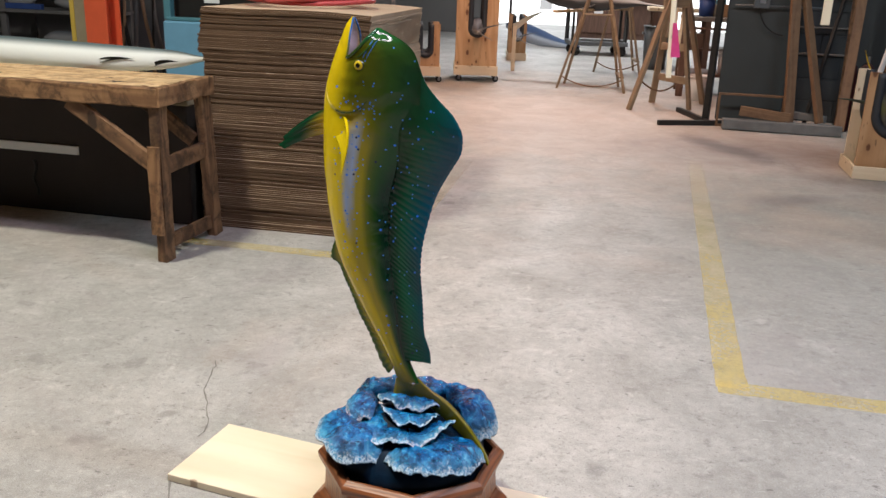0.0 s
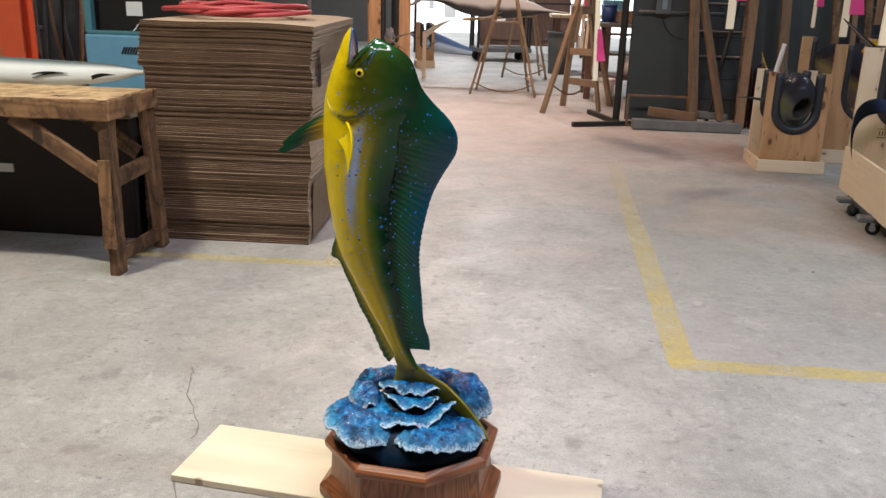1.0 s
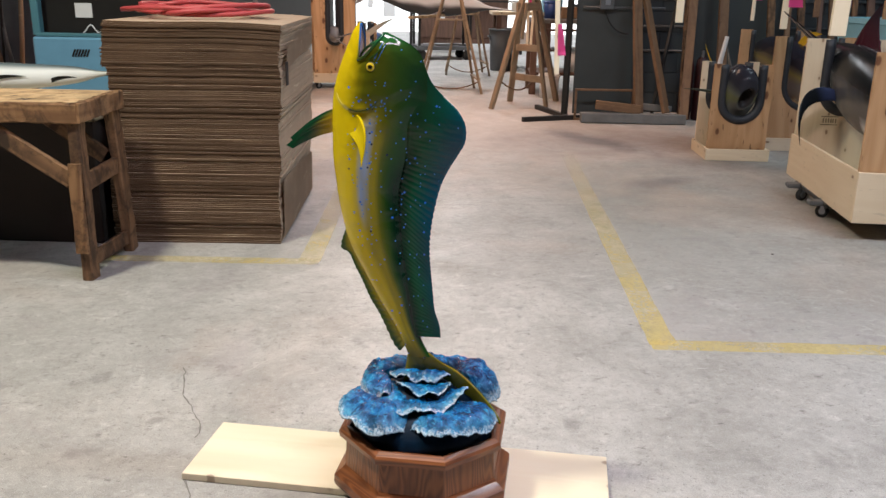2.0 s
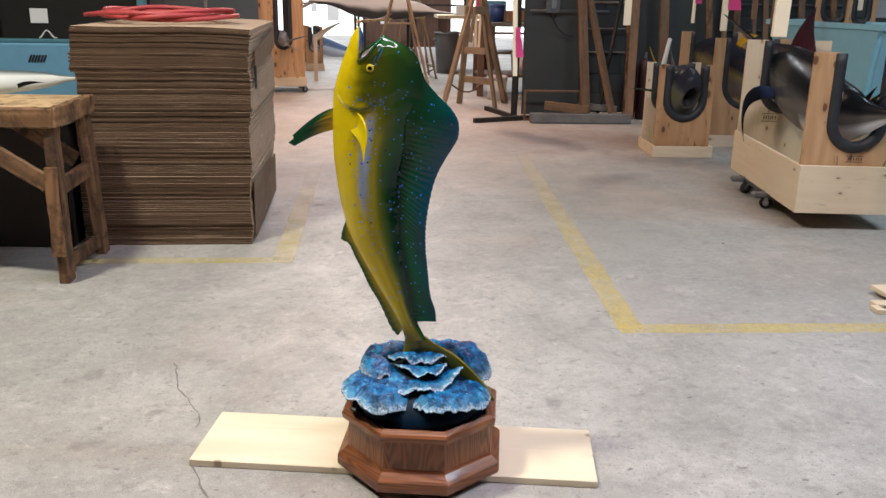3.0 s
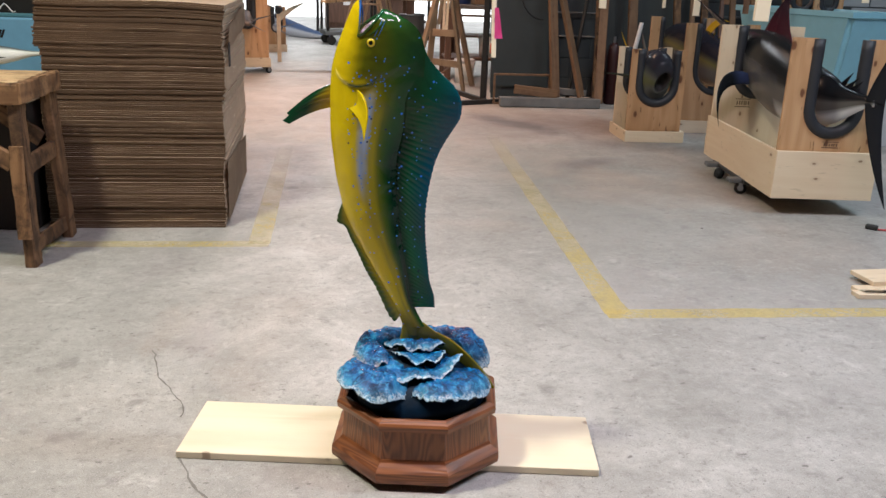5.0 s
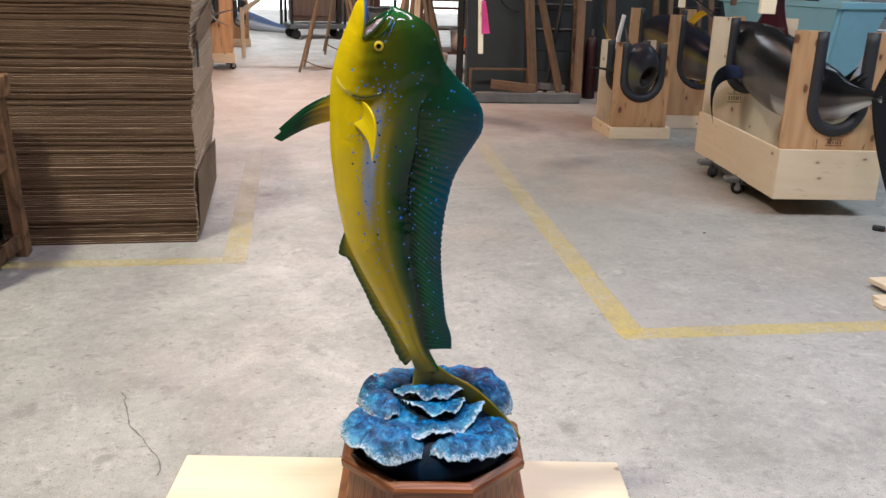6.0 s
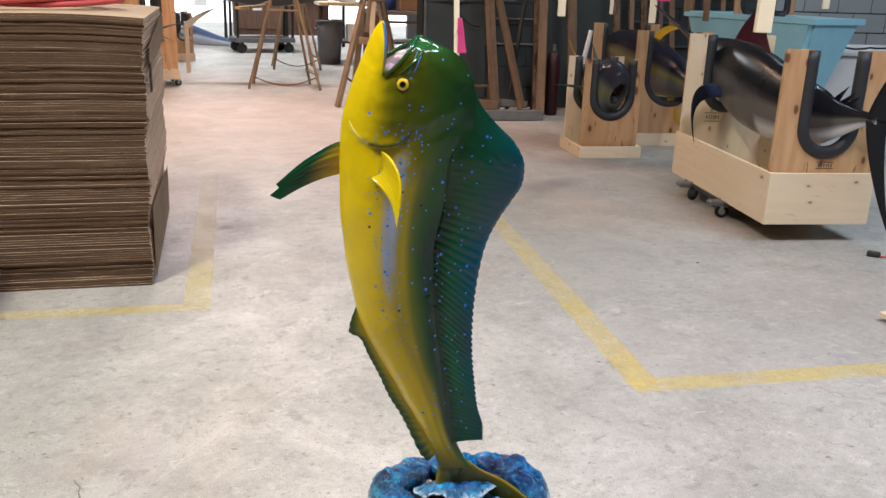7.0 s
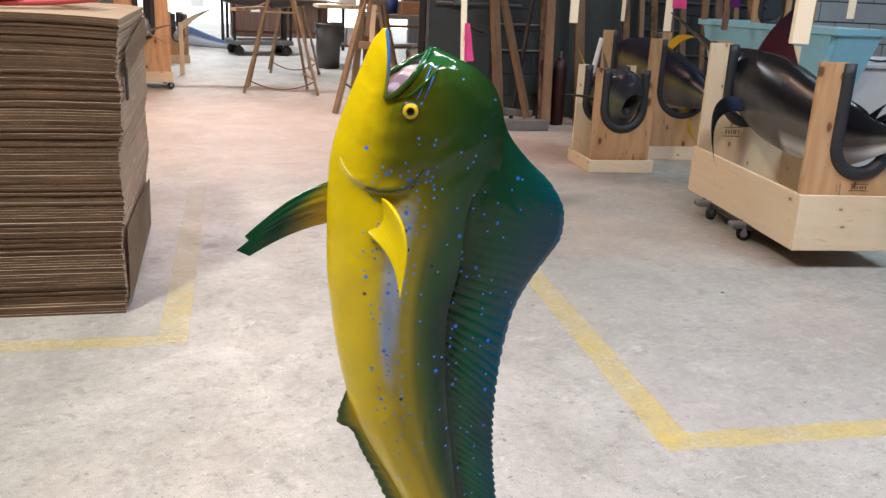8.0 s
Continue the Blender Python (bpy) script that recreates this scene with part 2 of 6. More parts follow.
    for place, angle, size, low, high, tint in stains_and_shade:
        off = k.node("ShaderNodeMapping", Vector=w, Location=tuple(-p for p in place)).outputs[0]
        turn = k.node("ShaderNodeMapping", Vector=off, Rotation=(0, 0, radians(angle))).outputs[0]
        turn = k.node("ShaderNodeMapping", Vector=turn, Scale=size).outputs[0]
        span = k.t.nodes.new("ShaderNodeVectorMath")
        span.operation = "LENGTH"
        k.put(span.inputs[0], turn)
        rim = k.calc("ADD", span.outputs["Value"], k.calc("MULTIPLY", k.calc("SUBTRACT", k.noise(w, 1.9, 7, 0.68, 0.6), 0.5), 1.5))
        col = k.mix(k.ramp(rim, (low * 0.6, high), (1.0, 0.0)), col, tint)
    haze = k.ramp(k.noise(w, 1.1, 6, 0.65, 0.9), (0.56, 0.0), (0.70, 0.30))
    col = k.mix(haze, col, (0.36, 0.305, 0.31))
    r = k.ramp(mid, (0.3, 0.40), (0.7, 0.68))
    return k.done(col, k.calc("ADD", fine, k.calc("MULTIPLY", pits, -0.8)), 0.25, 0.003, r)


def worn_paint(name, c):
    """Floor paint, half rubbed away."""
    k = Mat(name, 0.6)
    w = k.world()
    wear = k.ramp(k.calc("ADD", k.calc("MULTIPLY", k.noise(w, 3.5, 5, 0.6, 0.6), 0.6), k.calc("MULTIPLY", k.noise(w, 60, 5, 0.7), 0.45)), (0.38, 0.78), (0.70, 0.20))
    along = k.node("ShaderNodeSeparateXYZ", Vector=w).outputs[1]
    kept = k.ramp(k.calc("MULTIPLY", k.calc("ADD", along, k.calc("MULTIPLY", k.noise(w, 1.3), 1.2)), 0.1), (0.40, 1.0), (0.66, 0.18))
    wear = k.calc("MULTIPLY", wear, kept)
    k.done(k.mix(k.noise(w, 14), shade(c, 0.8), shade(c, 1.15)))
    clear = k.t.nodes.new("ShaderNodeBsdfTransparent")
    both = k.node("ShaderNodeMixShader", Fac=wear)
    k.t.links.new(clear.outputs[0], both.inputs[1])
    k.t.links.new(k.b.outputs[0], both.inputs[2])
    k.t.links.new(both.outputs[0], k.t.nodes["Material Output"].inputs[0])
    return k.m


def cardboard(name, light, dark, layers=True):
    k = Mat(name, 0.85, spec=0.2)
    w = k.world()
    isl = k.node("ShaderNodeObjectInfo").outputs["Random"]
    n = k.noise(w, 5, 5, 0.6)
    fine = k.noise(k.node("ShaderNodeMapping", Vector=w, Scale=(180, 180, 40)).outputs[0], 1.0, 3)
    col = k.mix(isl, light, dark) if layers else k.mix(n, light, dark)
    col = k.mix(k.calc("MULTIPLY", k.ramp(n, (0.45, 0.0), (0.7, 1.0)), 0.5), col, shade(light, 1.25))
    scuff = k.noise(k.node("ShaderNodeMapping", Vector=w, Scale=(3.5, 3.5, 26)).outputs[0], 1.0, 5, 0.65, 0.3)
    col = k.mix(k.ramp(scuff, (0.60, 0.0), (0.70, 0.5)), col, shade(light, 2.1))
    col = k.mix(k.calc("MULTIPLY", fine, 0.45), col, shade(dark, 0.55))
    return k.done(col, fine, 0.4, 0.002)


def fish_paint(name, spots=True, rough=0.065):
    """Airbrushed lacquer: the colours lie on the mesh, the blue speckles are added here."""
    k = Mat(name, rough, 0.0, 0.0 if spots else 0.03, 0.42 if spots else 0.13)
    base = k.node("ShaderNodeAttribute")
    base.attribute_name = "paint"
    col = base.outputs["Color"]
    c = k.node("ShaderNodeTexCoord").outputs["Object"]
    if spots:
        flat = k.node("ShaderNodeMapping", Vector=c, Rotation=(radians(90), 0, 0)).outputs[0]
        much = base.outputs["Alpha"]
        for scale, size, tint in ((42, 0.13, (0.035, 0.20, 0.85)), (95, 0.17, (0.08, 0.30, 0.88)), (58, 0.11, (0.05, 0.24, 0.80)), (24, 0.07, (0.005, 0.012, 0.06))):
            v = k.t.nodes.new("ShaderNodeTexVoronoi")
            v.voronoi_dimensions = "2D"
            k.put(v.inputs["Vector"], flat)
            k.put(v.inputs["Scale"], scale)
            k.put(v.inputs["Randomness"], 0.9)
            keep = k.calc("LESS_THAN", k.node("ShaderNodeSeparateColor", Color=v.outputs["Color"]).outputs[0], much)
            dot = k.ramp(v.outputs["Distance"], (0.0, 1.0), (size * 0.6, 0.9), (size, 0.0))
            col = k.mix(k.calc("MULTIPLY", dot, keep), col, tint)
    n = k.noise(c, 60, 4, 0.6)
    col = k.mix(k.calc("MULTIPLY", n, 0.05), col, (0.05, 0.06, 0.01))
    return k.done(col, k.calc("ADD", k.noise(c, 15, 2, 0.5, 0.6), k.calc("MULTIPLY", k.noise(c, 70, 3), 0.10)), 0.62 if spots else 0.15, 0.008)


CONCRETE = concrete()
YELLOW_LINE = worn_paint("yellow_floor_paint", (0.47, 0.355, 0.075))
CRACK = plain("crack_dirt", (0.20, 0.187, 0.17), 0.9)
SCRATCH = plain("pale_scratch", (0.56, 0.54, 0.51), 0.8)
PINE = timber("pale_pine", (0.90, 0.82, 0.67), (0.84, 0.71, 0.51), 1.0, 0.5, 0.7, 0, 0, 0.45, 0.9, 0.25)
PLY = timber("fir_plywood", (0.64, 0.415, 0.235), (0.39, 0.21, 0.094), 0.8, 0.6, 1.0, 0, 0, 1.0, 1.5, 0.65, 0.8)
BIRCH = timber("pale_plywood", (0.79, 0.68, 0.52), (0.64, 0.49, 0.33), 0.8, 0.6, 0.85, 0, 0, 0.45, 0.8, 0.4, 0.25)
OAK = timber("stained_oak", (0.46, 0.165, 0.055), (0.105, 0.028, 0.010), 2.2, 0.38, 0.0, 0.10, 0, 1.05, rings_n=150.0)
OLD_WOOD = timber("old_bench_wood", (0.35, 0.190, 0.090), (0.090, 0.045, 0.021), 1.3, 0.8, 0.8, 0, 0.7, 1.2, 1.0, 0.5, 0.9)
BENCH_EDGE = timber("bench_apron_wood", (0.44, 0.25, 0.115), (0.15, 0.072, 0.031), 1.3, 0.8, 0.9, 0, 0.75, 1.2, 1.3, 0.6, 0.9)
BENCH_TOP = timber("worn_bench_top", (0.78, 0.60, 0.37), (0.44, 0.28, 0.14), 1.3, 0.75, 0.8, 0, 0.6, 1.0, 1.2, 0.5, 0.9)
GREY_WOOD = timber("weathered_lath", (0.44, 0.33, 0.22), (0.25, 0.165, 0.10), 1.0, 0.7, 0.2, 0, 0.15, 0.7)
LUMBER = timber("brown_lumber", (0.29, 0.165, 0.085), (0.15, 0.078, 0.040), 1.0, 0.7, 0.3, 0, 0.25)
BROWN_WOOD = timber("dark_wood_panel", (0.20, 0.11, 0.075), (0.10, 0.052, 0.036), 1.0, 0.6, 0.1)
FOAM = plain("black_pipe_foam", (0.022, 0.024, 0.030), 0.55)
BLACK = plain("black_steel", (0.020, 0.018, 0.017), 0.5, 0.3)
RUBBER = plain("black_rubber", (0.018, 0.018, 0.018), 0.7)
STEEL = plain("scuffed_steel", (0.34, 0.35, 0.37), 0.35, 0.9)
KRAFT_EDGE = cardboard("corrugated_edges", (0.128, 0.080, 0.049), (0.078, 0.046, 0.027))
# Smooth cut sides; part of their paleness is side light put into the colour
KRAFT_LIT_SIDE = cardboard("lit_cut_board_sides", (0.54, 0.41, 0.30), (0.42, 0.31, 0.22), False)
KRAFT = cardboard("kraft_board", (0.40, 0.27, 0.17), (0.30, 0.19, 0.12), False)
DARK_BOX = plain("dark_brown_board", (0.028, 0.019, 0.016), 0.8, var=0.4, scale=4)
HOSE = plain("red_rubber_hose", (0.50, 0.070, 0.075), 0.45)
BLUE_PAINT = plain("light_blue_enamel", (0.16, 0.36, 0.52), 0.4, var=0.12)
TEAL = plain("teal_enamel", (0.08, 0.22, 0.27), 0.45, var=0.15)
TUB_BLUE = plain("pale_blue_plastic", (0.25, 0.52, 0.64), 0.5, var=0.1)
ORANGE = plain("orange_enamel", (0.72, 0.115, 0.045), 0.5, var=0.12)
BEIGE = plain("beige_board", (0.34, 0.29, 0.20), 0.7, var=0.15)
YELLOW = plain("yellow_trim", (0.62, 0.45, 0.08), 0.6, var=0.15)
WALL_GREY = plain("grey_painted_block", (0.040, 0.046, 0.050), 0.75, var=0.25, scale=3, bump=0.5)
PALE_GREY = plain("pale_grey_enamel", (0.52, 0.53, 0.55), 0.5, var=0.1)
DULL_BLUE = plain("dull_blue_paint", (0.03, 0.07, 0.25), 0.5)
DARK_SHELF = plain("dusty_grey_board", (0.115, 0.113, 0.12), 0.7, var=0.35, scale=5)
WALL_LIT = plain("lit_pale_block", (0.34, 0.36, 0.38), 0.75, var=0.2, scale=3, bump=0.5)
WALL_PALE = plain("pale_wall_paint", (0.15, 0.147, 0.142), 0.8, var=0.1, scale=2)
ROOF = plain("roof_deck", (0.075, 0.073, 0.07), 0.8, var=0.15, scale=2)
PANEL_GREY = plain("grey_green_sheet", (0.036, 0.042, 0.041), 0.55, var=0.3, scale=4)
PINK_TAPE = plain("pink_ribbon", (0.90, 0.13, 0.42), 0.5, var=0.1)
GREY_BIN = plain("grey_plastic", (0.10, 0.105, 0.11), 0.5, var=0.15)
WHITE = plain("white_paper", (0.78, 0.78, 0.78), 0.7, var=0.05)
GREY_BEAM = plain("weathered_beam", (0.16, 0.155, 0.150), 0.8, var=0.55, scale=9, bump=0.5)
PURPLE = plain("purple_ribbon", (0.16, 0.02, 0.20), 0.5)
RED = plain("red_enamel", (0.032, 0.004, 0.005), 0.5)
MAHI = fish_paint("mahi_lacquer")
FISH = fish_paint("fish_lacquer", False, 0.27)
INK = plain("faded_black_ink", (0.10, 0.06, 0.04), 0.8)

# ---------------------------------------------------------------- the hall: floor, walls, roof
def slab(name, lo, hi, mat, label, category):
    """A piece of the setting between two corners in room axes."""
    lo, hi = Vector(lo), Vector(hi)
    c = (lo + hi) / 2
    ob = part(name, box(*(hi - lo), 0), mat, None, "", at_room(c.x, c.y, c.z))
    return tagged(ob, label, category, kind="structure")


slab("ground", (-60, -60, -0.30), (60, 80, 0.0), CONCRETE, "worn grey concrete workshop floor with stains and painted-in shadow", "floor")
slab("wall_south", (-9, -7.2, 0), (8, -7, 5.2), WALL_PALE, "plain pale workshop wall", "wall")
slab("wall_west", (-9.2, -7.2, 0), (-9, 20, 5.2), WALL_PALE, "plain pale workshop wall", "wall")
slab("wall_east", (6.6, -7.2, 0), (6.8, 8.9, 5.2), WALL_GREY, "grey painted block wall", "wall")
slab("wall_block", (0.8, 8.90, 0), (6.8, 9.1, 5.2), WALL_GREY, "grey painted concrete block wall with conduits", "wall")
slab("wall_far_east", (6.6, 9.1, 0), (6.8, 20, 5.2), WALL_PALE, "plain pale workshop wall", "wall")
slab("wall_north", (2.3, 19, 0), (6.8, 19.2, 5.2), WALL_PALE, "plain pale workshop wall beside the open loading door", "wall")
slab("wall_north_west", (-9.2, 19, 0), (-3.2, 19.2, 5.2), WALL_PALE, "plain pale workshop wall beside the open loading door", "wall")
slab("wall_north_head", (-3.2, 19, 2.4), (2.3, 19.2, 5.2), WALL_PALE, "plain pale wall over the loading door", "wall")
slab("ceiling", (-9.2, -7.2, 5.2), (6.8, 19.2, 5.4), ROOF, "plain roof deck", "ceiling")

# daylight beyond the loading door, far behind everything
glow = bpy.data.materials.new("daylight")
glow.use_nodes = True
gn = glow.node_tree.nodes
em = gn.new("ShaderNodeEmission")
em.inputs["Color"].default_value, em.inputs["Strength"].default_value = (0.95, 0.98, 1, 1), 2.6
glow.node_tree.links.new(em.outputs[0], gn["Material Output"].inputs[0])
slab("backdrop", (-12, 24, 0), (10, 24.1, 8), glow, "white daylight outside the open loading door", "daylight")

# yellow lines: two bays
def floor_strip(name, p, q, w):
    d = Vector((q[0] - p[0], q[1] - p[1], 0))
    n = Vector((-d.y, d.x, 0)).normalized() * w / 2
    bm = bmesh.new()
    steps = max(2, int(d.length / 0.06))
    rows = []
    for i in range(steps + 1):
        c = Vector((p[0], p[1], 0.002)) + d * i / steps
        e = [0.006 * noise.noise(c * 14 + Vector((0, 0, k))) for k in (3, 9)]
        rows.append([bm.verts.new(c + n * (1 + e[0] / w * 2)), bm.verts.new(c - n * (1 + e[1] / w * 2))])
    for a, b in zip(rows, rows[1:]):
        bm.faces.new((a[0], a[1], b[1], b[0]))
    ob = part(name, bm, YELLOW_LINE)
    ob.visible_shadow = False
    return tagged(ob, "rubbed yellow paint line on the concrete floor", "floor line", kind="structure")


floor_strip("line_1", (0.868, 2.70), (1.60, 6.25), 0.10)
floor_strip("line_2", (0.825, 2.712), (2.35, 2.43), 0.09)
floor_strip("line_3", (-0.365, 3.80), (-0.01, 6.05), 0.10)
floor_strip("line_4", (-0.32, 3.795), (-1.35, 3.97), 0.085)


def crack(name, way, w=0.004, seed=0.0, mat=None, label="dark hairline crack in the concrete floor"):
    """A ragged hairline in the floor along a few turning points."""
    pts = [Vector((*p, 0.0012)) for p in way]
    bm = bmesh.new()
    prev = None
    for a, b in zip(pts, pts[1:]):
        d = b - a
        n = Vector((-d.y, d.x, 0)).normalized()
        steps = max(2, int(d.length / 0.02))
        for i in range(steps + 1):
            c = a + d * i / steps
            c += n * 0.016 * noise.noise(c * 11 + Vector((seed, 0, 0)))
            c += n * 0.006 * noise.noise(c * 60 + Vector((seed, 5, 0)))
            h = w * (0.35 + 0.9 * abs(noise.noise(c * 25)))
            row = [bm.verts.new(c + n * h / 2), bm.verts.new(c - n * h / 2)]
            if prev:
                bm.faces.new((prev[0], prev[1], row[1], row[0]))
            prev = row
    return tagged(part(name, bm, mat or CRACK), label, "floor crack", kind="structure")


# ---------------------------------------------------------------- the trophy: leaping fish on waves on an oak plinth
UX, VY = Vector((0.953, -0.302, 0)), Vector((0.302, 0.953, 0))
o = UX * -0.69 + VY * 1.845
TURN_T = math.degrees(math.atan2(-0.302, 0.953))
TROPHY = pose(o.x, o.y, 0, 0, 0, TURN_T)


def plank(cx, cy, length, width):
    m = TROPHY @ pose(cx, cy, 0.0105, 0, 0, 0)
    ob = part("plank", box(width, 0.019, length, 0.0015), PINE, None, "", m @ pose(0, 0, 0, 0, 90, 0) @ pose(0, 0, 0, 0, 0, 90))
    return tagged(ob, "pale pine plank lying on the concrete under the trophy", "plank")


plank(-0.062, 0.022, 1.068, 0.270)


def octagon(apothem, z):
    r = apothem / math.cos(math.pi / 8)
    return [Vector((r * math.cos(math.pi / 8 + k * math.pi / 4), r * math.sin(math.pi / 8 + k * math.pi / 4), z)) for k in range(8)]


def prism_part(name, k, rows, mat, parent, label="", upright=False):
    """One of the eight sides of a profile ring: rows of (apothem, z), mitred at the corners; grain along the side."""
    a0, a1 = math.pi / 8 + (k - 1) * math.pi / 4, math.pi / 8 + k * math.pi / 4
    mid = (a0 + a1) / 2
    bm = bmesh.new()
    ends = []
    for a in (a0, a1):
        ends.append([bm.verts.new((ap / math.cos(math.pi / 8) * math.cos(a), ap / math.cos(math.pi / 8) * math.sin(a), z)) for ap, z in rows])
    n = len(rows)
    for i in range(n):
        j = (i + 1) % n
        bm.faces.new((ends[0][i], ends[1][i], ends[1][j], ends[0][j]))
    bm.faces.new(ends[0][::-1])
    bm.faces.new(ends[1])
    bmesh.ops.recalc_face_normals(bm, faces=bm.faces[:])
    centre = Vector((rows[0][0] * math.cos(mid), rows[0][0] * math.sin(mid), rows[0][1]))
    m = Matrix.Translation(centre) @ pose(0, 0, 0, 0, 0, math.degrees(mid)) @ pose(0, 0, 0, 0 if upright else 90, 0, 0)
    bmesh.ops.transform(bm, matrix=m.inverted(), verts=bm.verts[:])
    return part(name, bm, mat, parent, label, m)


trophy = thing("fish_trophy", TROPHY, "painted leaping mahi sculpture on blue waves and an oak plinth", "trophy")
PC = pose(0.008, -0.008, 0, 0, 0, 0)
plinth = part("plinth", loft([octagon(0.176, 0.024), octagon(0.176, 0.150)]), BLACK, trophy, "octagonal stained oak plinth", PC)
B0 = 0.021
for k in range(8):
    prism_part("panel", k, [(0.186, B0 + 0.020), (0.180, 0.158), (0.170, 0.158), (0.170, B0 + 0.020)], OAK, plinth, "", True)
    prism_part("base_moulding", k, [(0.209, B0), (0.211, B0 + 0.010), (0.210, B0 + 0.028), (0.204, B0 + 0.034), (0.190, B0 + 0.046), (0.186, B0 + 0.052), (0.172, B0 + 0.052), (0.172, B0)], OAK, plinth)
    prism_part("rim", k, [(0.183, 0.150), (0.196, 0.154), (0.198, 0.168), (0.194, 0.174), (0.182, 0.181), (0.174, 0.179), (0.172, 0.150)], OAK, plinth)


# waves ------------------------------------------------------------------
def wave_paint():
    k = Mat("wave_lacquer", 0.15, 0.0, 0.20, 0.40)
    a = k.node("ShaderNodeAttribute")
    a.attribute_name = "foam"
    c = k.node("ShaderNodeTexCoord").outputs["Object"]
    n = k.noise(c, 26, 5, 0.65, 0.8)
    f = k.noise(c, 170, 4, 0.7)
    blue = k.ramp(n, (0.36, (0.001, 0.028, 0.09)), (0.47, (0.001, 0.078, 0.25)), (0.57, (0.003, 0.17, 0.44)), (0.70, (0.05, 0.40, 0.62)))
    spark = k.ramp(k.noise(c, 75, 4, 0.65, 0.5), (0.56, 0.0), (0.66, 0.75))
    blue = k.mix(spark, blue, (0.03, 0.40, 0.74))
    dim = k.ramp(k.noise(c, 48, 4, 0.6, 0.7), (0.34, 0.60), (0.45, 0.0))
    blue = k.mix(dim, blue, (0.001, 0.024, 0.08))
    amount = k.calc("MULTIPLY", a.outputs["Fac"], k.ramp(f, (0.36, 0.35), (0.62, 1.0)))
    veil = k.ramp(a.outputs["Fac"], (0.08, 0.0), (0.46, 0.55))
    blue = k.mix(k.calc("MULTIPLY", veil, k.ramp(n, (0.4, 0.35), (0.6, 1.0))), blue, (0.11, 0.35, 0.50))
    amount = k.ramp(amount, (0.34, 0.0), (0.80, 0.90))
    col = k.mix(amount, blue, (0.62, 0.76, 0.84))
    # Shade of the hollows and undersides, mixed into the lacquer colour
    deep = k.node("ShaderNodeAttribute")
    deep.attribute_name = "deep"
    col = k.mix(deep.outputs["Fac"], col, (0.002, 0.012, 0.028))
    return k.done(col, k.calc("ADD", k.noise(c, 60, 4, 0.6, 0.5), k.calc("MULTIPLY", f, 0.6)), 1.0, 0.006)


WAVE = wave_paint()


def petal(centre, a0, a1, rx, ry, z_root, z_mid, z_lips, seed=0.0, fat=0.0):
    """A shelf of breaking water: a wet dented top, a thin torn lip, and a dark hollow belly under it, its shade put
    into the colour.
    """
    nu, nv = 96, 44
    bm = bmesh.new()
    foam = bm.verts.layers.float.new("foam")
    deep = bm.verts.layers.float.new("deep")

    def at(u, v, under):
        ang = radians(a0 + (a1 - a0) * u)
        side = abs(2 * u - 1)
        way = Vector((math.cos(ang), math.sin(ang), 0))
        torn = 0.15 * noise.noise(Vector((u * 4, seed, 2))) + 0.035 * noise.noise(Vector((u * 14, seed, 5))) + 0.016 * noise.noise(Vector((u * 48, seed, 5)))
        r = (0.08 + 0.92 * v) * (1 - 0.12 * side**5 + torn * v)
        drop = 0.016 * noise.noise(Vector((u * 5, seed, 8))) + 0.005 * noise.noise(Vector((u * 18, seed, 1))) + 0.0025 * noise.noise(Vector((u * 60, seed, 1)))
        lip = z_lips[0] * (1 - u) + z_lips[2] * u + 4 * u * (1 - u) * (z_lips[1] - (z_lips[0] + z_lips[2]) / 2)
        q = max(0.0, (v - 0.35) / 0.65)
        z = z_root + (z_mid - z_root) * math.sin(min(1, v / 0.35) * math.pi / 2) + (lip + drop - z_mid) * q ** (2.0 + fat)
        z -= 0.008 * side**5
        p = Vector((centre[0] + math.cos(ang) * rx * r, centre[1] + math.sin(ang) * ry * r, z))
        bumpy = 0.011 * noise.noise(p * 24 + Vector((seed, 0, 0))) + 0.006 * noise.noise(p * 60) + 0.003 * noise.noise(p * 140)
        p.z += bumpy * (0.4 + 0.6 * v)
        if under:
            p.z -= 0.003 + 0.040 * (1 - v) ** 0.7
            p -= way * (0.016 * math.sin(min(1, (1 - v) * 3) * math.pi / 2))
        return p

    sheets = []
    for under in (False, True):
        rows = []
        for j in range(nv + 1):
            v = j / nv
            row = []
            for i in range(nu + 1):
                w = bm.verts.new(at(i / nu, v, under))
                reach = 0.90 + 0.07 * noise.noise(Vector((i * 0.11, seed, 4)))
                w[foam] = 0.0 if under else 0.55 * max(0.0, min(1.0, (v - 0.5) / 0.5)) ** 1.6 + 0.45 * max(0.0, min(1.0, (v - reach) / (1 - reach)))
                # painted shade: full on the underside, fading outwards over the inner top
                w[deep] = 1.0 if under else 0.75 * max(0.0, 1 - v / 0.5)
                row.append(w)
            rows.append(row)
        sheets.append(rows)
    for rows in sheets:
        for r0, r1 in zip(rows, rows[1:]):
            for i in range(nu):
                bm.faces.new((r0[i], r1[i], r1[i + 1], r0[i + 1]))
    top, bot = sheets
    for i in range(nu):
        bm.faces.new((top[-1][i], bot[-1][i], bot[-1][i + 1], top[-1][i + 1]))
        bm.faces.new((top[0][i + 1], bot[0][i + 1], bot[0][i], top[0][i]))
    for j in range(nv):
        bm.faces.new((top[j][0], bot[j][0], bot[j + 1][0], top[j + 1][0]))
        bm.faces.new((top[j + 1][-1], bot[j + 1][-1], bot[j][-1], top[j][-1]))
    bmesh.ops.recalc_face_normals(bm, faces=bm.faces[:])
    return bm


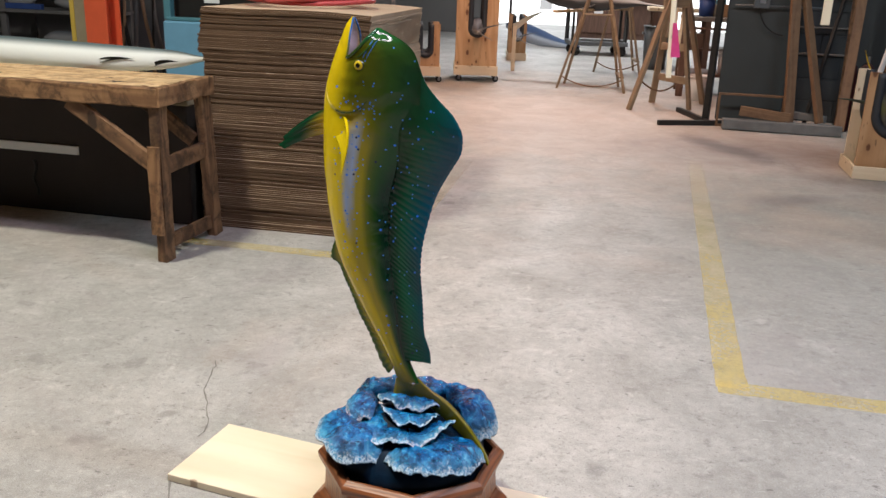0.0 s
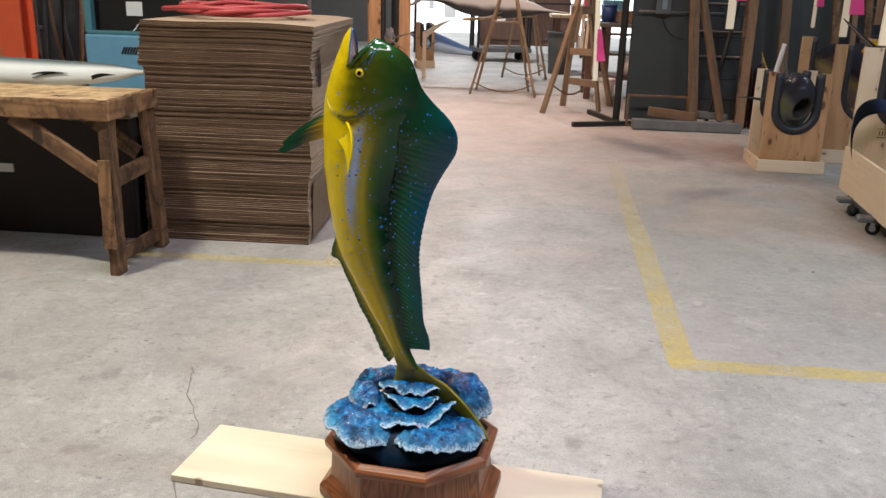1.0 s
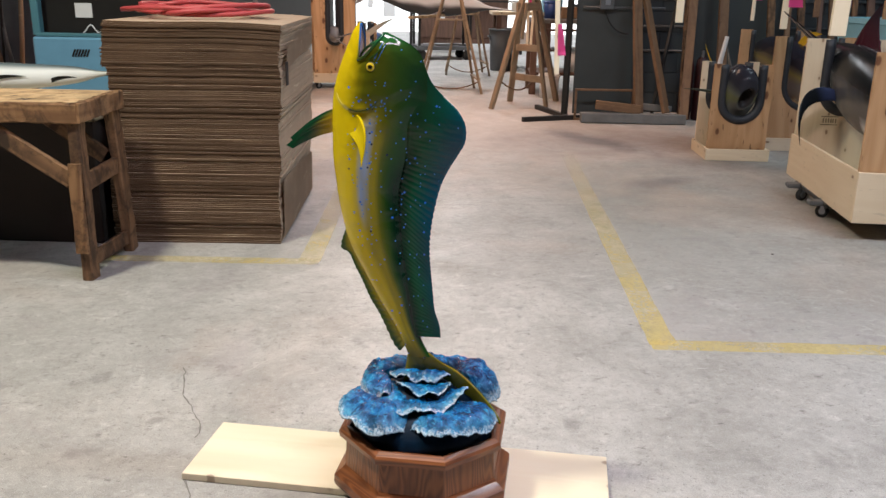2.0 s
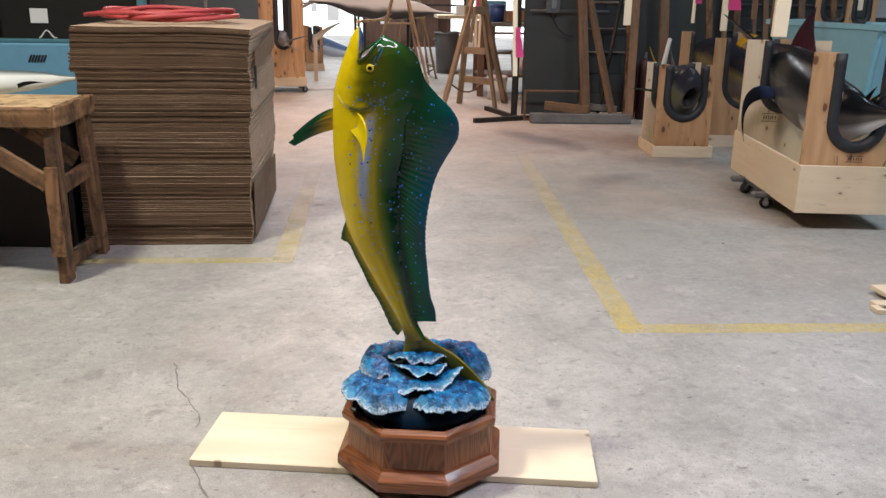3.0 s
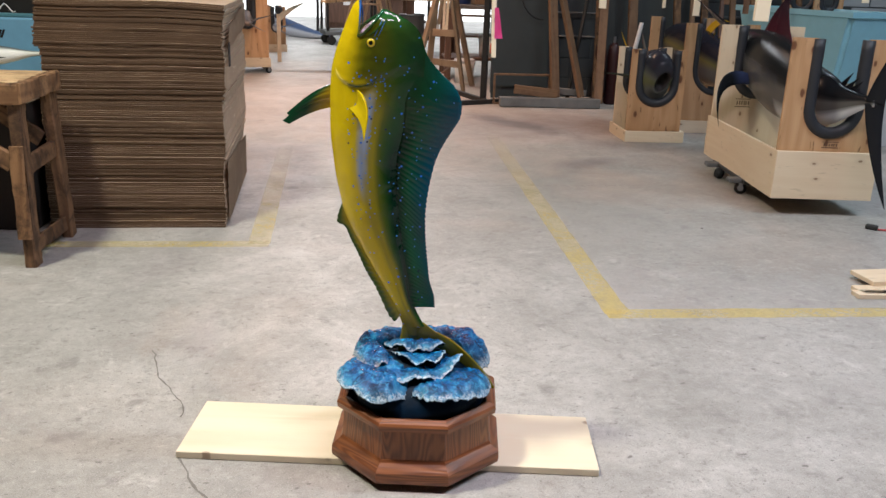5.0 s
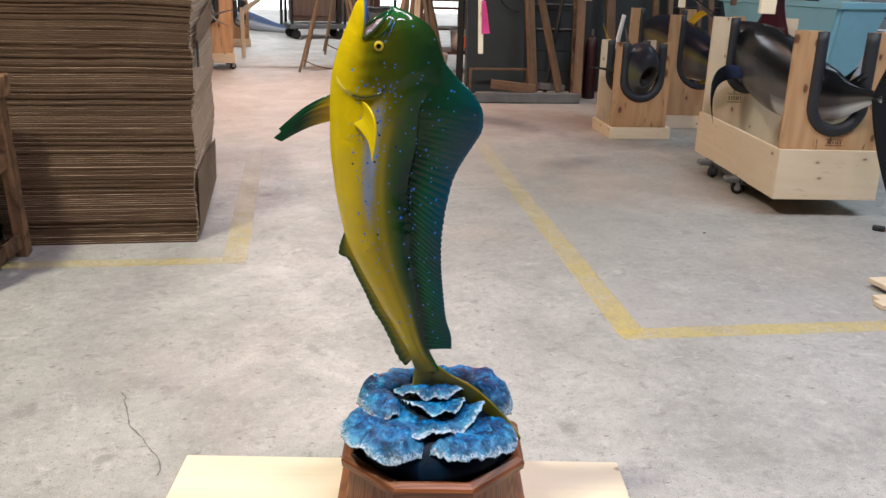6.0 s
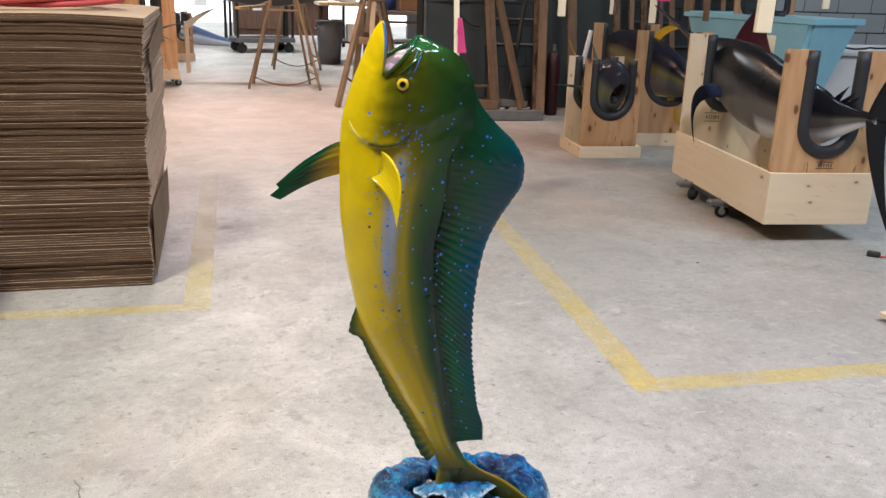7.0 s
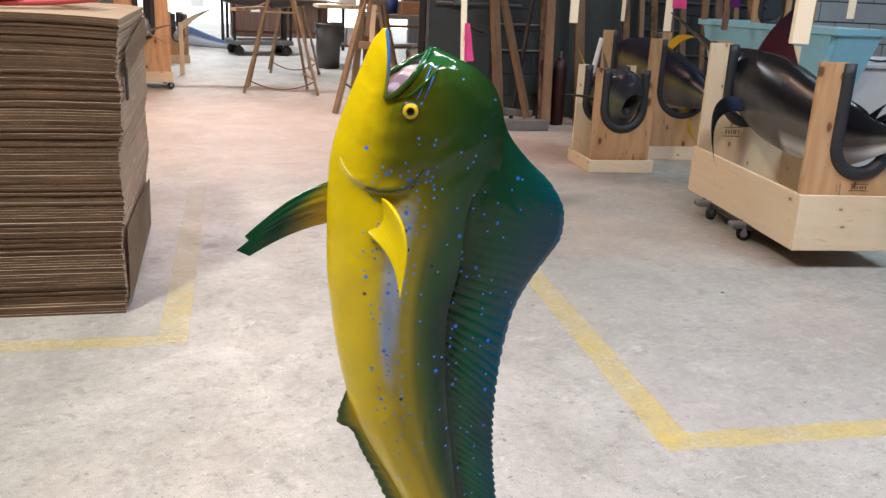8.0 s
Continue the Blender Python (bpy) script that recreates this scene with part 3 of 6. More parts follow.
def wave_core():
    """The dark swell that fills the plinth under the lobes."""
    rings = []
    for j, (r, z) in enumerate(((0.172, 0.152), (0.176, 0.168), (0.173, 0.186), (0.163, 0.204), (0.138, 0.226), (0.104, 0.250), (0.066, 0.270), (0.020, 0.280))):
        ring = []
        for i in range(72):
            a = i * math.tau / 72
            n = noise.noise(Vector((math.cos(a) * 3, math.sin(a) * 3, j * 0.4))) * min(1, j)
            lump = noise.noise(Vector((math.cos(a) * 6, math.sin(a) * 6, j * 0.7 + 9))) + 0.7 * noise.noise(Vector((math.cos(a) * 17, math.sin(a) * 17, j * 1.1 + 4)))
            q = min(r * (0.970 + 0.02 * math.cos(8 * a)) * (1 + 0.05 * n + 0.05 * lump), 0.172)
            ring.append((q * math.cos(a), q * math.sin(a), z + 0.006 * n))
        rings.append(ring)
    return loft(rings)


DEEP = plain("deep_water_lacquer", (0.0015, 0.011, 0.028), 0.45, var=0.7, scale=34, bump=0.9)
DEEP.node_tree.nodes["Principled BSDF"].inputs["Specular IOR Level"].default_value = 0.12
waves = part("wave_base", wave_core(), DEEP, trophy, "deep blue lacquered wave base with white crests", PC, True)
LOBES = (  # centre, first and last angle, reach along and across, z root, z top, z of the lip at its ends and middle, fat
    ((-0.066, -0.035), -205, -44, 0.132, 0.150, 0.268, 0.264, (0.234, 0.229, 0.222), 0.6),
    ((0.070, -0.037), -132, 6, 0.138, 0.150, 0.258, 0.254, (0.226, 0.231, 0.205), 0.6),
    ((-0.010, -0.005), -192, -12, 0.144, 0.124, 0.268, 0.268, (0.262, 0.250, 0.292), 0.3),
    ((-0.080, 0.002), -205, -75, 0.074, 0.086, 0.284, 0.290, (0.258, 0.262, 0.268), 0.8),
    ((0.008, 0.004), -162, -18, 0.082, 0.086, 0.284, 0.286, (0.287, 0.280, 0.290), 0.0),
    ((0.0, 0.022), -168, -12, 0.084, 0.066, 0.308, 0.310, (0.299, 0.297, 0.299), 0.2),
    ((-0.055, 0.050), 78, 222, 0.118, 0.088, 0.284, 0.296, (0.278, 0.254, 0.240), 0.8),
    ((0.066, 0.058), -52, 108, 0.126, 0.092, 0.284, 0.302, (0.230, 0.246, 0.278), 0.8),
    ((0.0, 0.05), 40, 140, 0.120, 0.118, 0.280, 0.296, (0.26, 0.245, 0.26), 0.6),
)
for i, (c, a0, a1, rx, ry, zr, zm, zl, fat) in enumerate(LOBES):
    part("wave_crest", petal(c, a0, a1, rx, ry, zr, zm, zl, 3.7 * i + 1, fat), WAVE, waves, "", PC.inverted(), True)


# the fish ---------------------------------------------------------------
BELLY_Z = (0.342, 0.378, 0.413, 0.449, 0.488, 0.535, 0.581, 0.627, 0.673, 0.718, 0.777, 0.821, 0.879, 0.936, 0.979, 1.014, 1.049, 1.083, 1.115, 1.129)
BELLY_X = (-0.043, -0.057, -0.074, -0.094, -0.117, -0.141, -0.164, -0.184, -0.194, -0.202, -0.209, -0.214, -0.215, -0.214, -0.210, -0.201, -0.189, -0.175, -0.161, -0.150)
BACK_Z = (0.342, 0.359, 0.396, 0.476, 0.554, 0.632, 0.707, 0.767, 0.826, 0.884, 0.942, 0.998, 1.026, 1.053, 1.071, 1.087, 1.100, 1.110)
BACK_X = (0.012, 0.002, -0.015, -0.029, -0.038, -0.047, -0.050, -0.048, -0.036, -0.019, -0.002, 0.004, 0.002, -0.006, -0.017, -0.038, -0.066, -0.089)
HALF_Z = (0.342, 0.40, 0.47, 0.55, 0.65, 0.76, 0.86, 0.95, 1.02, 1.06, 1.09, 1.13)
HALF_W = (0.010, 0.018, 0.029, 0.040, 0.048, 0.051, 0.050, 0.047, 0.041, 0.036, 0.028, 0.008)
YEL, OLIVE, GREEN, DARK, SILVER = (0.72, 0.53, 0.006), (0.105, 0.115, 0.006), (0.010, 0.070, 0.010), (0.0015, 0.020, 0.010), (0.36, 0.48, 0.72)


def blend(a, b, t):
    t = max(0.0, min(1.0, t))
    t = t * t * (3 - 2 * t)
    return tuple(x + (y - x) * t for x, y in zip(a, b))


def body_colour(s, z, y, x):
    """Yellow belly to green back, a pale blue flank streak, the dark seam at the fin."""
    head = max(0.0, min(1.0, (z - 0.90) / 0.08))
    n = noise.noise(Vector((x * 22, y * 22, z * 9))) * 0.05
    s += n
    low = max(0.0, min(1.0, (0.62 - z) / 0.2))
    c = blend(YEL, blend(OLIVE, GREEN, (s - 0.56) / 0.28), (s - (0.32 + 0.22 * low)) / 0.32)
    c = blend(c, DARK, (s - 0.68) / 0.19 * max(0.0, min(1.0, (0.90 - z) / 0.14)))
    streak = (0.95 + 0.35 * noise.noise(Vector((x * 60, 3, z * 30)))) * math.exp(-(((s - 0.455) / 0.058) ** 2)) * max(0.0, min(1.0, (z - 0.655) / 0.09)) * max(0.0, min(1.0, (0.95 - z) / 0.06))
    c = blend(c, SILVER, streak * 1.05)
    warm = math.exp(-(((s - 0.57) / 0.085) ** 2)) * max(0.0, min(1.0, (0.93 - z) / 0.06))
    c = blend(c, (0.33, 0.265, 0.010), warm * 0.8)
    h = blend(YEL, OLIVE, (s - 0.13) / 0.22)
    h = blend(h, (0.032, 0.078, 0.012), (s - 0.38) / 0.34)
    c = blend(c, h, head)
    c = blend(c, (0.012, 0.056, 0.020), (s - 0.62) / 0.34 * max(0.0, min(1.0, (z - 0.78) / 0.10)) * max(0.0, min(1.0, (1.075 - z) / 0.05)))
    if z < 0.42:
        c = blend(c, blend((0.24, 0.17, 0.006), GREEN, (s - 0.55) / 0.4), (0.42 - z) / 0.08)
    gx, gz = x + 0.146, z - 0.993
    d = abs(math.hypot(gx, gz * 1.05) - 0.057)
    ang = math.degrees(math.atan2(gz, gx))
    if -165 < ang < -20 and y < 0:
        k = math.exp(-((d / 0.0035) ** 2)) * min(1.0, (ang + 165) / 15, (-20 - ang) / 30)
        # dark gill line; its pale left stretch paints in a highlight
        c = blend(c, (0.04, 0.065, 0.015) if ang > -115 else (0.82, 0.70, 0.16), k * 0.7)
    much = 0.055 * max(0.0, min(1.0, (s - 0.16) / 0.2))
    if abs(s - 0.43) < 0.13 and 0.6 < z < 0.93:
        much = 0.32
    away = math.hypot(x + 0.092, (z - 0.965) * 1.3)
    much = max(much, 0.9 * max(0.0, 1 - away / 0.030), 0.24 * max(0.0, 1 - away / 0.08))
    if -95 < ang < -10 and y < 0:
        much = max(much, 0.8 * math.exp(-((d / 0.006) ** 2)))
    return (*c, much if z > 0.55 else 0.08)


def coloured(bm, fn):
    layer = bm.verts.layers.float_color.new("paint")
    for v in bm.verts:
        v[layer] = fn(v.co)
    return bm


def girth(s, z):
    """How thick the fish is from belly edge (0) to back edge (1): keeled below, thinning into the fin above."""
    if s < 0.42:
        return max(0.0, 1 - ((0.42 - s) / 0.42) ** 2) ** 0.68
    q = (s - 0.42) / 0.58
    soft = max(0.0, 1 - q**1.6) ** 1.6
    full = max(0.0, 1 - q * q) ** 0.5
    k = max(0.0, min(1.0, (z - 0.48) / 0.46))
    k = k * k * (3 - 2 * k)
    return full + (soft - full) * k


Z_MOUTH = 1.050


def jaw_cut(z, low):
    """Where the gape cuts the head at this height, and the belly and back edges there."""
    x0, xb = smooth_curve(BELLY_Z, BELLY_X, min(z, 1.129)), smooth_curve(BACK_Z, BACK_X, min(z, 1.108))
    t = max(0.0, (z - Z_MOUTH) / 0.060)
    if low:
        return max(-0.1465 + 0.004 * math.sin(t * 2.2), x0 + 0.0015), x0, xb
    return min(-0.1465 + 0.056 * max(t, 0.0) ** 0.66, xb - 0.0015), x0, xb


def flank(z, xs, x0, xb, narrow=1.0):
    """The near side of the fish at these places: (x, half thickness)."""
    w = smooth_curve(HALF_Z, HALF_W, z) * narrow
    out = []
    for x in xs:
        y = w * girth((x - x0) / (xb - x0), z)
        d = math.hypot(x + 0.146, (z - 0.993) * 1.05)
        if z < 1.0:
            y *= 1 - 0.11 * max(0.0, min(1.0, (1.0 - z) / 0.05)) * max(0.0, min(1.0, (d - 0.055) / 0.004)) * max(0.0, 1 - max(0.0, d - 0.059) / 0.05)
        if z > 0.90 and y > 0.004:
            head = min(1.0, (z - 0.90) / 0.06) * min(1.0, (y - 0.004) / 0.012)
            folds = noise.noise(Vector((x * 95 + z * 30, 2.0, z * 17))) + 0.35 * noise.noise(Vector((x * 80, 5.0, z * 38))) + 0.25 * noise.noise(Vector((x * 190, 8.0, z * 90)))
            y += 0.0019 * head * folds
        out.append((x, y))
    return out


def eased(a, b):
    """19 places from a to b, crowded towards a."""
    return [a + (b - a) * (1 - math.cos(k * math.pi / 36)) for k in range(19)]


def fish_body():
    rings = []
    for z in np.linspace(0.342, Z_MOUTH, 260):
        cut, x0, xb = jaw_cut(Z_MOUTH, True)
        share = (cut - x0) / (xb - x0)
        x0, xb = smooth_curve(BELLY_Z, BELLY_X, z), smooth_curve(BACK_Z, BACK_X, z)
        cut = x0 + (xb - x0) * share
        side = flank(z, eased(x0, cut) + eased(xb, cut)[-2::-1], x0, xb)
        rings.append([(x, -y, z) for x, y in side] + [(x, y, z) for x, y in side[-2:0:-1]])
    bm = loft(rings, caps=False)

    def fn(p):
        x0, x1 = smooth_curve(BELLY_Z, BELLY_X, p.z), smooth_curve(BACK_Z, BACK_X, p.z)
        return body_colour((p.x - x0) / (x1 - x0), p.z, p.y, p.x)

    return coloured(bm, fn)


LILAC = (0.62, 0.52, 0.58)


def jaw_section(z, low):
    """The head above the mouth corner, cut by the gape: the outer skin of one jaw and its hollow inside."""
    cut, x0, xb = jaw_cut(z, low)
    narrow = 1 - (0.35 * max(0, (z - 1.09) / 0.04) ** 2 if low else 0.45 * max(0, (z - 1.085) / 0.025) ** 2)
    side = flank(z, eased(x0 if low else xb, cut), x0, xb, narrow)
    lip_y = side[-1][1]
    t = min(1.0, (z - Z_MOUTH) / 0.056)
    over = 0.0 if low else min(0.024 * math.sin(math.pi * min(1.0, 0.12 + t) ** 0.8), cut - x0 - 0.004)
    far_cut = cut - max(0.0, over)
    far = flank(z, eased(x0 if low else xb, far_cut), x0, xb, narrow)
    far_y = far[-1][1]
    ring = [(x, -y, z) for x, y in side]
    deep = (cut - side[0][0]) * (0.55 if low else 0.30)
    for k in range(1, 14):
        u = -1 + 2 * k / 14
        ring.append((cut + (far_cut - cut) * k / 14 - deep * (1 - u * u) ** 0.7, (lip_y if u < 0 else far_y) * u * 0.97, z))
    ring += [(x, y, z) for x, y in far[:0:-1]]
    return ring, (cut, lip_y, far_cut, far_y)


def jaw(low):
    zs = np.linspace(Z_MOUTH, 1.129 if low else 1.109, 40)
    bm = loft([jaw_section(z, low)[0] for z in zs], caps=False)
    layer = bm.verts.layers.float_color.new("paint")
    n = 19 + 13 + 18
    bm.verts.ensure_lookup_table()
    bm.faces.new([bm.verts[len(zs) * n - n + k] for k in range(n)])
    for i, v in enumerate(bm.verts):
        k = i % n
        if 19 <= k < 32:
            v[layer] = (*(LILAC if low or v.co.z < 1.094 else (0.02, 0.12, 0.03)), 0)
        else:
            x0, xb = smooth_curve(BELLY_Z, BELLY_X, min(v.co.z, 1.129)), smooth_curve(BACK_Z, BACK_X, min(v.co.z, 1.108))
            c = body_colour((v.co.x - x0) / (xb - x0), Z_MOUTH, v.co.y, v.co.x)
            up = (v.co.z - 1.045) / 0.05
            if low:
                c = (*blend(c[:3], YEL, up * 0.8), 0)
            else:
                c = (*blend(c[:3], (0.014, 0.125, 0.030), (v.co.z - 1.075) / 0.03), c[3])
            v[layer] = c
    return bm


def lips():
    out = []
    for side in (-1, 1):
        for low in (True, False):
            pts = []
            for z in np.linspace(Z_MOUTH, 1.127 if low else 1.107, 20):
                near_x, near_y, far_x, far_y = jaw_section(z, low)[1]
                pts.append((near_x, -near_y, z) if side < 0 else (far_x, far_y, z))
            c0, c1 = ((0.16, 0.17, 0.02, 0), (0.04, 0.15, 0.42, 0)) if low else ((0.045, 0.085, 0.012, 0), (0.010, 0.10, 0.035, 0))
            out.append(coloured(tube(pts, 0.0020 if low else 0.0034, 10), lambda p, c0=c0, c1=c1: (*blend(c0[:3], c1[:3], (p.z - 1.06) / 0.04), 0)))
            if not low:
                fold = [(x + 0.012 + 0.010 * i / 19, side * (abs(y) + 0.0015), z - 0.004) for i, (x, y, z) in enumerate(pts)][:17]
                out.append(coloured(tube(fold, 0.0022, 8, lambda t: max(0.15, math.sin(math.pi * min(1, t * 0.9 + 0.08)))), lambda p: (0.03, 0.085, 0.012, 0)))
    tongue = bmesh.new()
    bmesh.ops.create_uvsphere(tongue, u_segments=24, v_segments=16, radius=1)
    for v in tongue.verts:
        v.co = Vector((-0.134 + v.co.x * 0.013, 0.010 + v.co.y * 0.022, 1.053 + v.co.z * 0.012))
    out.append(coloured(tongue, lambda p: (*LILAC, 0)))
    return join(*out)


DOR_T = (0.0, 0.07, 0.14, 0.20, 0.25, 0.29, 0.34, 0.39, 0.45, 0.52, 0.60, 0.68, 0.76, 0.84, 0.91, 0.96, 1.0)
DOR_X = (-0.004, 0.012, 0.041, 0.070, 0.088, 0.0925, 0.090, 0.078, 0.057, 0.037, 0.020, 0.012, 0.011, 0.015, 0.022, 0.034, 0.036)
DOR_Z = (1.045, 1.005, 0.971, 0.944, 0.916, 0.896, 0.868, 0.845, 0.810, 0.768, 0.700, 0.640, 0.580, 0.520, 0.464, 0.424, 0.392)


def ray_fin(base, outer, n, m, rays, thick, tone, bend=None, tooth=0.02, ripple=0.0011):
    """A fin between two curves, ribbed by its rays, with a scalloped free edge."""
    rows = []
    for i in range(n + 1):
        t = i / n
        b, o2 = Vector(base(t)), Vector(outer(t))
        rib = abs(math.sin(math.pi * rays * t))
        col = []
        for j in range(m + 1):
            k = j / m
            p = b.lerp(o2, k * (1 - tooth * (1 - rib) * (1 if rays < 40 else 0.2 + 0.8 * min(1, max(0, t - 0.36) / 0.2))))
            y = ripple * (1 - rib * 2) * min(1, k * 5) * (1 - 0.5 * k) * (0.05 + 0.95 * min(1, max(0, t - 0.20) / 0.18))
            h = (thick(t) * (1 - k) ** (4 - 2 * min(1, max(0, t - 0.25) / 0.15)) if callable(thick) else thick * (1 - k) * (0.25 + 0.75 * min(1, max(0, t - 0.12) / 0.3))) + 0.0008
            col.append((p, y, h, t, k))
        rows.append(col)
    bm = bmesh.new()
    layer = bm.verts.layers.float_color.new("paint")
    sheets = []
    for side in (-1, 1):
        vs = []
        for col in rows:
            line = []
            for p, y, h, t, k in col:
                off = bend(t, k) if bend else Vector((0, 0, 0))
                v = bm.verts.new(p + off + Vector((0, y + side * h, 0)))
                v[layer] = tone(t, k)
                line.append(v)
            vs.append(line)
        sheets.append(vs)
    for vs in sheets:
        for a, b in zip(vs, vs[1:]):
            for j in range(m):
                bm.faces.new((a[j], b[j], b[j + 1], a[j + 1]))
    s0, s1 = sheets
    for i in range(n):
        bm.faces.new((s0[i][m], s0[i + 1][m], s1[i + 1][m], s1[i][m]))
        bm.faces.new((s0[i][0], s0[i + 1][0], s1[i + 1][0], s1[i][0]))
    for j in range(m):
        bm.faces.new((s0[0][j], s0[0][j + 1], s1[0][j + 1], s1[0][j]))
        bm.faces.new((s0[n][j], s0[n][j + 1], s1[n][j + 1], s1[n][j]))
    bmesh.ops.recalc_face_normals(bm, faces=bm.faces[:])
    return bm


def dorsal():
    def base(t):
        z = 1.050 - 0.655 * t
        return (smooth_curve(BACK_Z, BACK_X, z) - inset(t), 0, z)

    def inset(t):
        """The nape runs smoothly into the fin; further down the fin sits in a groove."""
        k = max(0.0, min(1.0, (t - 0.14) / 0.22))
        return 0.036 + (0.010 - 0.036) * k * k * (3 - 2 * k)

    def root(t):
        x, _, z = base(t)
        x0, xb = smooth_curve(BELLY_Z, BELLY_X, z), smooth_curve(BACK_Z, BACK_X, z)
        k = min(1.0, t / 0.24)
        return max(0.0015, (flank(z, [x], x0, xb)[0][1] - 0.0012) * k * k * (3 - 2 * k))

    def outer(t):
        u = min(1.0, t + 0.155 * math.sin(math.pi * t) ** 0.8) if 0 < t < 1 else t
        return (smooth_curve(DOR_T, DOR_X, u), 0, smooth_curve(DOR_T, DOR_Z, u))

    def tone(t, k):
        x, _, z = Vector(base(t)).lerp(Vector(outer(t)), k)
        x0, xb = smooth_curve(BELLY_Z, BELLY_X, z), smooth_curve(BACK_Z, BACK_X, z)
        own = body_colour(min(1.0, (x - x0) / (xb - x0)), z, -0.03, x)[:3]
        c = blend(blend(own, DARK, (t - 0.25) / 0.15), (0.005, 0.085, 0.030), (k - 0.05) / 0.42 * min(1.0, t / 0.24))
        c = blend(c, (0.003, 0.066, 0.125), (k - 0.22) / 0.68 * (1 - 0.6 * t) * min(1.0, t / 0.24))
        return (*c, 0.13 - 0.07 * k)

    def bend(t, k):
        return Vector((0, 0.022 * k * k * math.exp(-(((t - 0.28) / 0.2) ** 2)) + 0.004 * k * math.sin(t * 21), 0))

    return ray_fin(base, outer, 464, 14, 58, root, tone, bend, 0.04, 0.0005)


ANAL_T = (0.0, 0.12, 0.16, 0.22, 0.34, 0.46, 0.60, 0.74, 0.84, 0.93, 1.0)
ANAL_X = (-0.191, -0.204, -0.204, -0.188, -0.172, -0.157, -0.139, -0.116, -0.100, -0.080, -0.064)
ANAL_Z = (0.655, 0.619, 0.606, 0.598, 0.562, 0.530, 0.486, 0.446, 0.412, 0.368, 0.350)


def anal_fin():
    def base(t):
        z = 0.655 - 0.285 * t
        return (smooth_curve(BELLY_Z, BELLY_X, z) + 0.004, 0, z)

    def outer(t):
        return (smooth_curve(ANAL_T, ANAL_X, t), 0, smooth_curve(ANAL_T, ANAL_Z, t))

    def tone(t, k):
        return (*blend((0.42, 0.31, 0.008), (0.035, 0.085, 0.012), k / 0.85), 0)

    return ray_fin(base, outer, 180, 6, 24, 0.004, tone, None, 0.08, 0.0008)


def tail_fin():
    def tone(t, k):
        return (*blend((0.19, 0.16, 0.006), (0.085, 0.090, 0.006), k), 0)

    upx, upz = (0.008, 0.037, 0.083, 0.130, 0.170, 0.193), (0.352, 0.331, 0.308, 0.270, 0.229, 0.200)
    lox, loz = (-0.030, 0.021, 0.060, 0.107, 0.154, 0.190), (0.292, 0.297, 0.279, 0.251, 0.219, 0.193)
    ts = (0, 0.2, 0.4, 0.6, 0.8, 1.0)

    def flex(t, k):
        return Vector((0, -0.036 * t * t, 0))

    a = ray_fin(lambda t: (smooth_curve(ts, upx, t), 0, smooth_curve(ts, upz, t)), lambda t: (smooth_curve(ts, lox, t), 0, smooth_curve(ts, loz, t)), 60, 14, 1.5, 0.0055, tone, flex, 0.0, 0.0)
    b = ray_fin(lambda t: (-0.045 - 0.012 * t, 0, 0.345 - 0.105 * t), lambda t: (0.030 - 0.070 * t, 0, 0.330 - 0.095 * t), 40, 12, 1.5, 0.0055, tone, None, 0.0, 0.0)
    return join(a, b)


def leaf_fin(root_a, root_b, tip, belly, tone, rays=9, blunt=None):
    """A side fin: two root corners, the tip, and how far the leading edge bows out."""
    ra, rb, tp = Vector(root_a), Vector(root_b), Vector(tip)
    out = Vector(belly)
    n, m = 60, 20
    bm = bmesh.new()
    layer = bm.verts.layers.float_color.new("paint")
    normal = (tp - ra).cross(rb - ra).normalized()
    sheets = []
    for side in (-1, 1):
        vs = []
        for i in range(n + 1):
            t = i / n
            lead = ra.lerp(tp, t) + out * math.sin(math.pi * t**0.8)
            trail = rb.lerp(Vector(blunt) if blunt else tp, t) + out * 0.35 * math.sin(math.pi * t) - (rb - ra) * 0.10 * math.sin(math.pi * t)
            line = []
            for j in range(m + 1):
                k = j / m
                rib = 0.0009 * math.cos(k * rays * math.tau) * math.sin(math.pi * min(1, t * 1.1))
                p = lead.lerp(trail, k) + normal * (side * (0.0030 * (1 - t) * (1 - 0.6 * k) + 0.0007) + rib + 0.010 * math.sin(k * math.pi) * (1 - t))
                v = bm.verts.new(p)
                v[layer] = tone(t, k)
                line.append(v)
            vs.append(line)
        sheets.append(vs)
        for a, b in zip(vs, vs[1:]):
            for j in range(m):
                bm.faces.new((a[j], b[j], b[j + 1], a[j + 1]))
    s0, s1 = sheets
    for i in range(n):
        for j in (0, m):
            bm.faces.new((s0[i][j], s0[i + 1][j], s1[i + 1][j], s1[i][j]))
    bmesh.ops.recalc_face_normals(bm, faces=bm.faces[:])
    return bm


def eye(p, r, flip):
    bm = bmesh.new()
    bmesh.ops.create_uvsphere(bm, u_segments=32, v_segments=24, radius=r)
    bmesh.ops.rotate(bm, verts=bm.verts[:], matrix=Matrix.Rotation(math.pi / 2, 3, "X"))
    for v in bm.verts:
        v.co.y *= 0.55
    layer = bm.verts.layers.float_color.new("paint")
    for v in bm.verts:
        q = math.hypot(v.co.x, v.co.z) / r
        v[layer] = (0.004, 0.004, 0.004, 0) if q < 0.45 else (0.80, 0.58, 0.03, 0) if q < 0.83 else (0.02, 0.03, 0.03, 0)
    return moved(bm, pose(p[0], p[1] * flip, p[2]))


